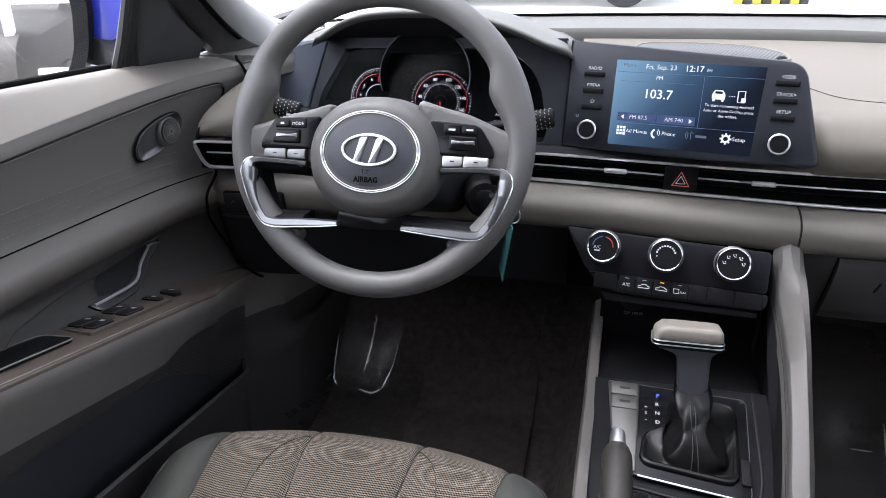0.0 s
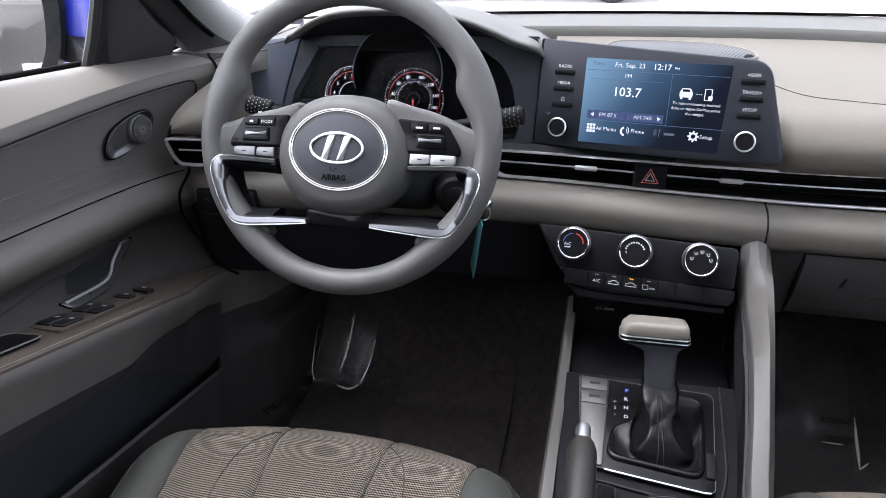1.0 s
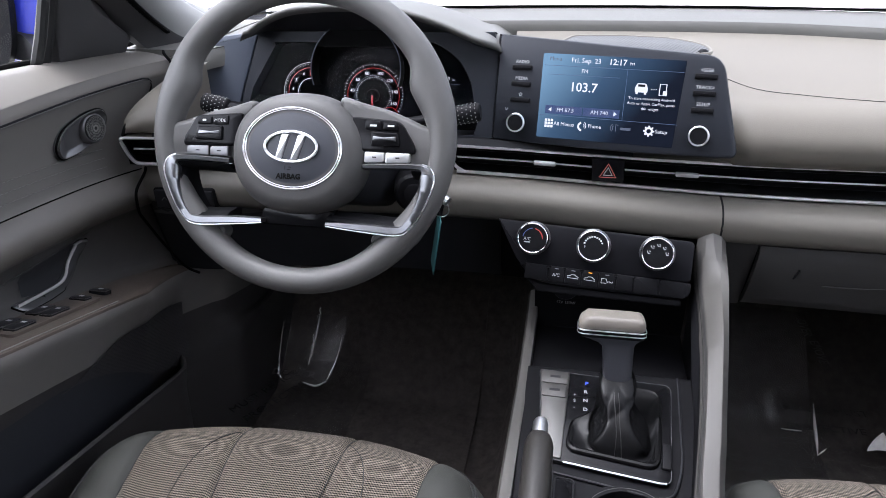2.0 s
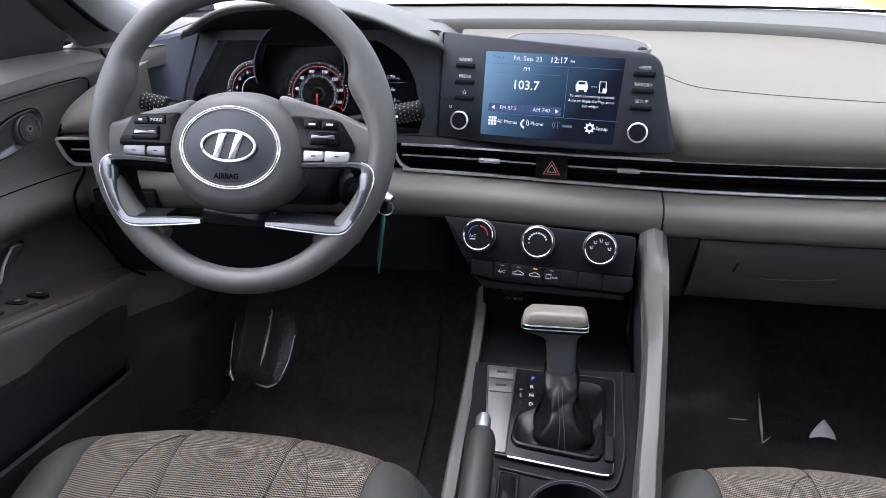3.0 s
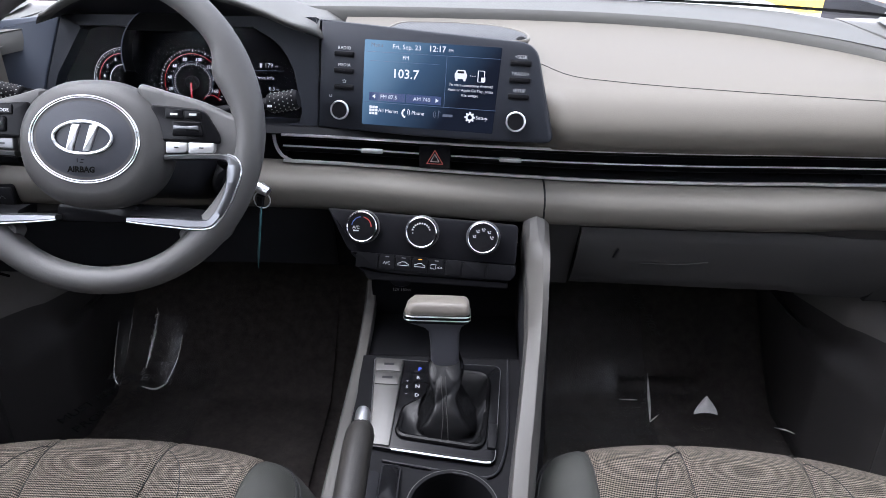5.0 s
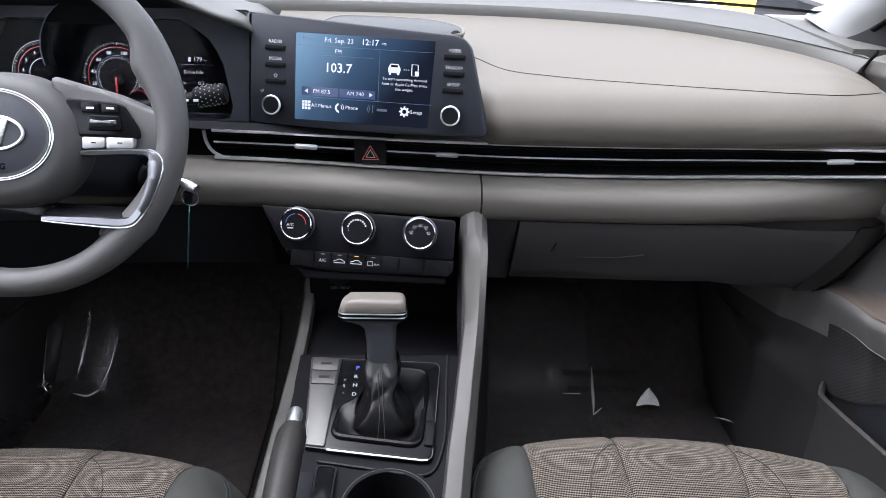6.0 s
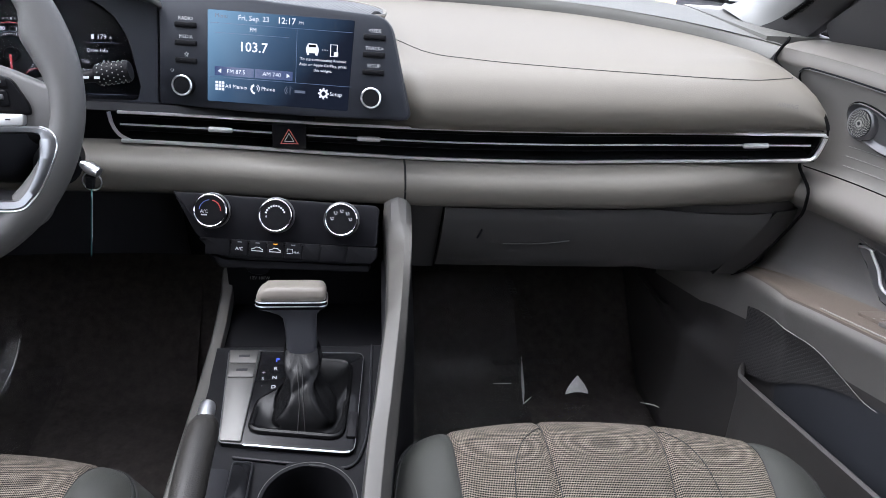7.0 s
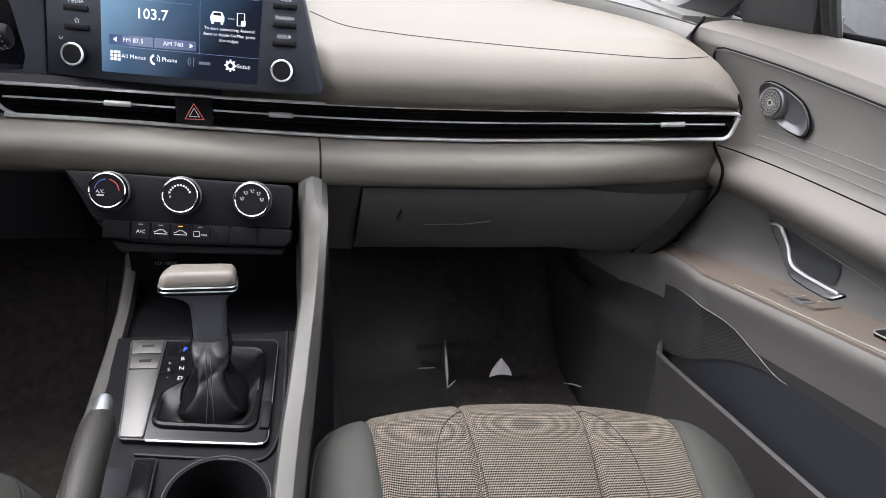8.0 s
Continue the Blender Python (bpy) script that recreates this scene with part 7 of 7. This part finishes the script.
def film(x0, x1, y0, y1, lift, seed, tilt=0.0):
    def f(x, y):
        k = noise.noise(Vector((x * 11 + seed, y * 7, seed)))
        crease = 0.010 * max(0, 1 - abs((x - x0) / (x1 - x0) - 0.42 - 0.1 * math.sin(y * 9)) / 0.05) + 0.006 * max(0, 1 - abs((y - y0) / (y1 - y0) - 0.45 - 0.1 * math.sin(x * 12 + seed)) / 0.08)
        return (x, y, floor_z(y) + lift + 0.008 * k + crease + tilt * (y - y0))
    return sheet(f, frange(x0, x1, 46), frange(y0, y1, 46))


mat_l = thing("floor_mat", "black floor mat under a clear plastic protective film", "floor mat", group="floor mats")
part("mat", sheet(lambda x, y: (x, y, floor_z(y) + 0.006 + 0.002 * noise.noise(Vector((x * 30, y * 30, 1)))), frange(-0.62, -0.22, 30), frange(0.66, 1.30, 50), 0.006), CARPET, mat_l, smooth=60)
def toe_film(x, y):
    crease = 0.006 * max(0, 1 - abs(x + 0.525 + 0.25 * (y - 1.08)) / 0.012) + 0.005 * max(0, 1 - abs(y - 1.035 - 0.03 * math.sin(30 * x)) / 0.012) + 0.004 * max(0, 1 - abs(x + 0.600 - 0.1 * (y - 1.03)) / 0.010)
    return (x + 0.003 * math.sin(y * 40) - 0.16 * (x + 0.543) * max(0.0, 1 - (y - 1.044) / 0.05), y + 0.004 * math.sin(x * 25), 0.085 + 1.05 * (y - 1.01) + crease + 0.0025 * noise.noise(Vector((x * 22, y * 18, 2.5))))


part("film", sheet(toe_film, frange(-0.606, -0.480, 50), frange(1.044, 1.135, 50)), CLEARFILM, mat_l, "creased clear plastic film", smooth=60).visible_shadow = False
part("film", sheet(lambda x, y: (x, y, floor_z(y) + 0.026 + 0.010 * noise.noise(Vector((x * 14, y * 9, 6.5))) + 0.05 * max(0.0, y - 0.98)), frange(-0.600, -0.450, 40), frange(0.74, 1.170, 60)), film_material("thin_plastic_film", 0.03), mat_l, "creased clear plastic film", smooth=60).visible_shadow = False
mat_r = thing("floor_mat", "black floor mat under a creased clear plastic cover", "floor mat", group="floor mats")
part("mat", sheet(lambda x, y: (x, y, floor_z(y) + 0.006 + 0.002 * noise.noise(Vector((x * 30, y * 30, 4)))), frange(0.20, 0.64, 30), frange(0.66, 1.36, 50), 0.006), CARPET, mat_r, smooth=60)
part("film", film(0.195, 0.66, 0.80, 1.34, 0.016, 8.0), FILM, mat_r, "creased clear plastic film", smooth=60).visible_shadow = False
part("film", film(0.190, 0.404, 0.90, 1.30, 0.026, 3.0), LOOSEFILM, mat_r, "loose hazy piece of film", smooth=60).visible_shadow = False
INK = material("dark_film_print", (0.004, 0.004, 0.004), 0.6)
GLINT = material("metallic_painted_glint", (0.85, 0.84, 0.82), 0.22, metal=0.85, vary=0.15, vary_scale=60)
PALE_GLINT = material("pale_painted_glint", (0.8, 0.79, 0.76), 0.12, vary=0.15, vary_scale=40)
for t, x, y, tn, sz in (("DEALER MUST", 0.425, 1.160, 0, 0.024), ("PROTECTIVE", 0.425, 1.132, 0, 0.024), ("PROTECTIVE COVER", 0.30, 1.032, 180, 0.022), ("MUST REMOVE", 0.28, 1.006, 180, 0.022), ("COVER", 0.395, 1.275, -90, 0.024), ("REMOVE", 0.420, 1.245, -90, 0.024), ("COVER", 0.200, 0.985, 90, 0.022)):
    words(t, sz, Matrix.Translation((0, 0, floor_z(y) + 0.040)), x, y, 0, INK, mat_r, "film_print", turn=radians(tn))


def fold(points, width, parent, stuff=None):
    """A raised bright rod that paints a film crease's glint and tapers at its ends."""
    pts = smooth_path([Vector(p) for p in points], 6)
    k = len(pts) - 1
    return part("fold", tube(pts, [max(0.0006, width * math.sin(math.pi * (i + 0.4) / (k + 0.8))) for i in range(k + 1)], 8), stuff or GLINT, parent, "painted glint on a film crease")


fold([(0.392, 1.060, 0.058), (0.399, 1.095, 0.060), (0.405, 1.135, 0.066), (0.412, 1.18, 0.078)], 0.0030, mat_r, PALE_GLINT)
fold([(0.392, 1.060, 0.058), (0.400, 1.068, 0.058), (0.412, 1.080, 0.058)], 0.0014, mat_r, PALE_GLINT)
fold([(0.345, 1.120, 0.060), (0.365, 1.118, 0.061), (0.380, 1.119, 0.060)], 0.0012, mat_r, PALE_GLINT)
fold([(0.620, 1.055, 0.058), (0.640, 1.048, 0.058), (0.655, 1.040, 0.056)], 0.0014, mat_r, PALE_GLINT)
flap = [[Vector((0.504 + 0.004 * v + (u - 0.5) * 0.046 * (1 - 0.82 * v ** 1.6), 1.088 + 0.022 * v, 0.055 + 0.022 * v + 0.005 * math.sin(math.pi * u))) for u in frange(0, 1, 9)] for v in frange(0, 1, 6)]
# pale colour paints the flap's shine
part("flap", loft(flap), PALE_GLINT, mat_r, "raised flap of film with its shine painted pale", smooth=60)
for t, x, y, tn in (("DEALER", -0.585, 1.085, 0), ("MUST REMOVE", -0.615, 1.03, 60), ("PROTECTIVE", -0.585, 1.00, 60)):
    words(t, 0.026, Matrix.Translation((0, 0, floor_z(y) + 0.085)), x, y, 0, INK, mat_l, "film_print", turn=radians(tn))

fold([(-0.606, 1.120, 0.205), (-0.604, 1.085, 0.168), (-0.600, 1.048, 0.128)], 0.0009, mat_l)
fold([(-0.600, 1.062, 0.142), (-0.598, 1.050, 0.130), (-0.590, 1.042, 0.122)], 0.0015, mat_l)
fold([(-0.545, 1.040, 0.120), (-0.520, 1.036, 0.118), (-0.502, 1.044, 0.124)], 0.0018, mat_l, PALE_GLINT)
fold([(-0.532, 1.135, 0.225), (-0.533, 1.110, 0.198), (-0.537, 1.080, 0.166), (-0.541, 1.062, 0.146)], 0.0032, mat_l)
fold([(-0.500, 1.046, 0.126), (-0.486, 1.075, 0.158), (-0.482, 1.105, 0.190)], 0.0007, mat_l)


# short bright rods paint a crumpled glint down the upright sheet
rng = random.Random(7)
for k in range(9):
    v = k / 9
    c = Vector((-0.531 - 0.008 * v, 1.134 - 0.066 * v, 0.2245 - 0.070 * v))
    side_x = rng.uniform(-0.006, 0.006) * (1 - 0.6 * v)
    fold([c + Vector((side_x, 0.004, 0.005)), c + Vector((rng.uniform(-0.005, 0.005), 0.0, 0.001)), c + Vector((-side_x * 0.7, -0.007, -0.006))], 0.0011 - 0.0005 * v, mat_l)

# ---- outside ----
GZ = -0.27
gm = bmesh.new()
bmesh.ops.create_grid(gm, x_segments=60, y_segments=60, size=400, matrix=Matrix.Translation((0, 0, GZ)))
solo("ground", gm, CONCRETE, "pale sunlit concrete forecourt", "ground", kind="structure", smooth=0)


def parked_car(label, paint, m):
    c = thing("parked_car", label, "car", group="parked cars")
    prof = [(-2.2, 0.35), (-2.25, 0.6), (-2.15, 0.95), (-1.5, 1.0), (-0.9, 1.45), (0.6, 1.5), (1.2, 1.05), (2.1, 0.9), (2.25, 0.65), (2.2, 0.32)]
    side_pts = [Vector(p) for p in prof]
    rows = []
    for x, k in ((-0.88, 0.94), (-0.80, 1.0), (0.80, 1.0), (0.88, 0.94)):
        rows.append([Vector((x * (1 - 0.12 * max(0, p.y - 0.95) / 0.5), p.x * k, 0.3 + (p.y - 0.3) * k)) for p in rounded(side_pts, 0.15, 4)])
    part("body", loft(rows, ring=True), paint, c, smooth=40)
    for x in (-1, 1):
        part("side_glass", loft([[Vector((x * 0.845, y0, 1.03)), Vector((x * 0.775, y1, 1.42))] for y0, y1 in ((-1.35, -0.85), (0.0, 0.0), (1.05, 0.55))]), CARGLASS, c, "dark side glass")
        for y in (-1.4, 1.4):
            wm = Matrix.Translation((x * 0.82, y, 0.32)) @ Matrix.Rotation(radians(90 * x), 4, "Y")
            wh = part("wheel", turned([(0.32, -0.1), (0.325, 0.0), (0.32, 0.09), (0.22, 0.1)], wm, 28), RUBBER, c, "black tyre")
            part("rim", turned([(0.21, 0.09), (0.205, 0.105), (0.06, 0.09), (0.0, 0.095)], wm, 24), SILVER, wh, "silver wheel rim")
    c.matrix_basis = m
    return c


WHITE_PAINT = material("white_car_paint", (0.8, 0.8, 0.8), 0.3, coat=1.0)
GREY_PAINT = material("dark_grey_car_paint", (0.014, 0.015, 0.017), 0.5, spec=0.1)
CARGLASS = material("dark_car_glass", (0.012, 0.013, 0.015), 0.25, spec=0.1)
DULL_PAINT = material("dull_brown_car_paint", (0.020, 0.017, 0.015), 0.6, vary=0.2, vary_scale=2.0)
parked_car("white parked car on the forecourt", WHITE_PAINT, pose(-1.45, 10.95, GZ, 0, 0, 90))
parked_car("dull brown parked car behind the driver window", DULL_PAINT, pose(-3.5, -6.6, GZ, 0, 0, 6))
# made-up car out of view, placed so the right mirror reflects something dark
parked_car("dark grey car added out of view to darken the passenger mirror", GREY_PAINT, pose(2.95, -2.2, GZ, 0, 0, 0))
RAILM = material("white_painted_steel", (0.8, 0.8, 0.8), 0.5)
rails = thing("steel_barrier", "white painted steel barrier frame on the forecourt", "barrier")
for x in (-3.75, -3.0, -2.3):
    part("post", box(x - 0.035, x + 0.035, -4.54, -4.47, GZ, 1.5, 0.006), RAILM, rails)
for z in (0.28, 0.86):
    part("rail", box(-3.70, -2.33, -4.535, -4.475, z, z + 0.06, 0.006), RAILM, rails)
YEL = material("yellow_painted_concrete", (0.65, 0.42, 0.03), 0.6, vary=0.15)
SALMON = material("salmon_brick_paving", (0.55, 0.29, 0.19), 0.75, vary=0.15, vary_scale=4)
kerb = thing("wheel_stop", "yellow and black painted wheel stop on the concrete", "wheel stop")
for i in range(8):
    part("segment", box(1.35 + 0.115 * i, 1.46 + 0.115 * i, 10.35, 10.5, GZ, GZ + 0.10, 0.02), YEL if i % 2 == 0 else RUBBER, kerb)
solo("pavement", box(4.66, 14.0, 3.0, 9.35, GZ - 0.1, GZ + 0.02, 0.008), SALMON, "salmon brick paving beside the forecourt", "pavement", kind="structure")
solo("road", box(3.62, 4.64, 8.0, 9.4, GZ - 0.1, GZ + 0.004), YEL, "yellow painted parking marking", "marking", kind="structure")
block = thing("concrete_block", "pale grey concrete bollard block", "bollard")
part("block", box(2.95, 3.40, 8.75, 9.15, GZ, GZ + 0.35, 0.04), CONCRETE, block)
bonnet = thing("car_bonnet", "glossy blue car bonnet ahead of the windscreen", "bonnet")
part("panel", sheet(lambda x, y: (x, y, 0.668 - 0.14 * (x + 0.35) ** 2 - 0.10 * (y - 1.6) ** 2), frange(-0.72, 0.72, 30), frange(1.46, 2.55, 24), 0.02), BLUE, bonnet, smooth=60)
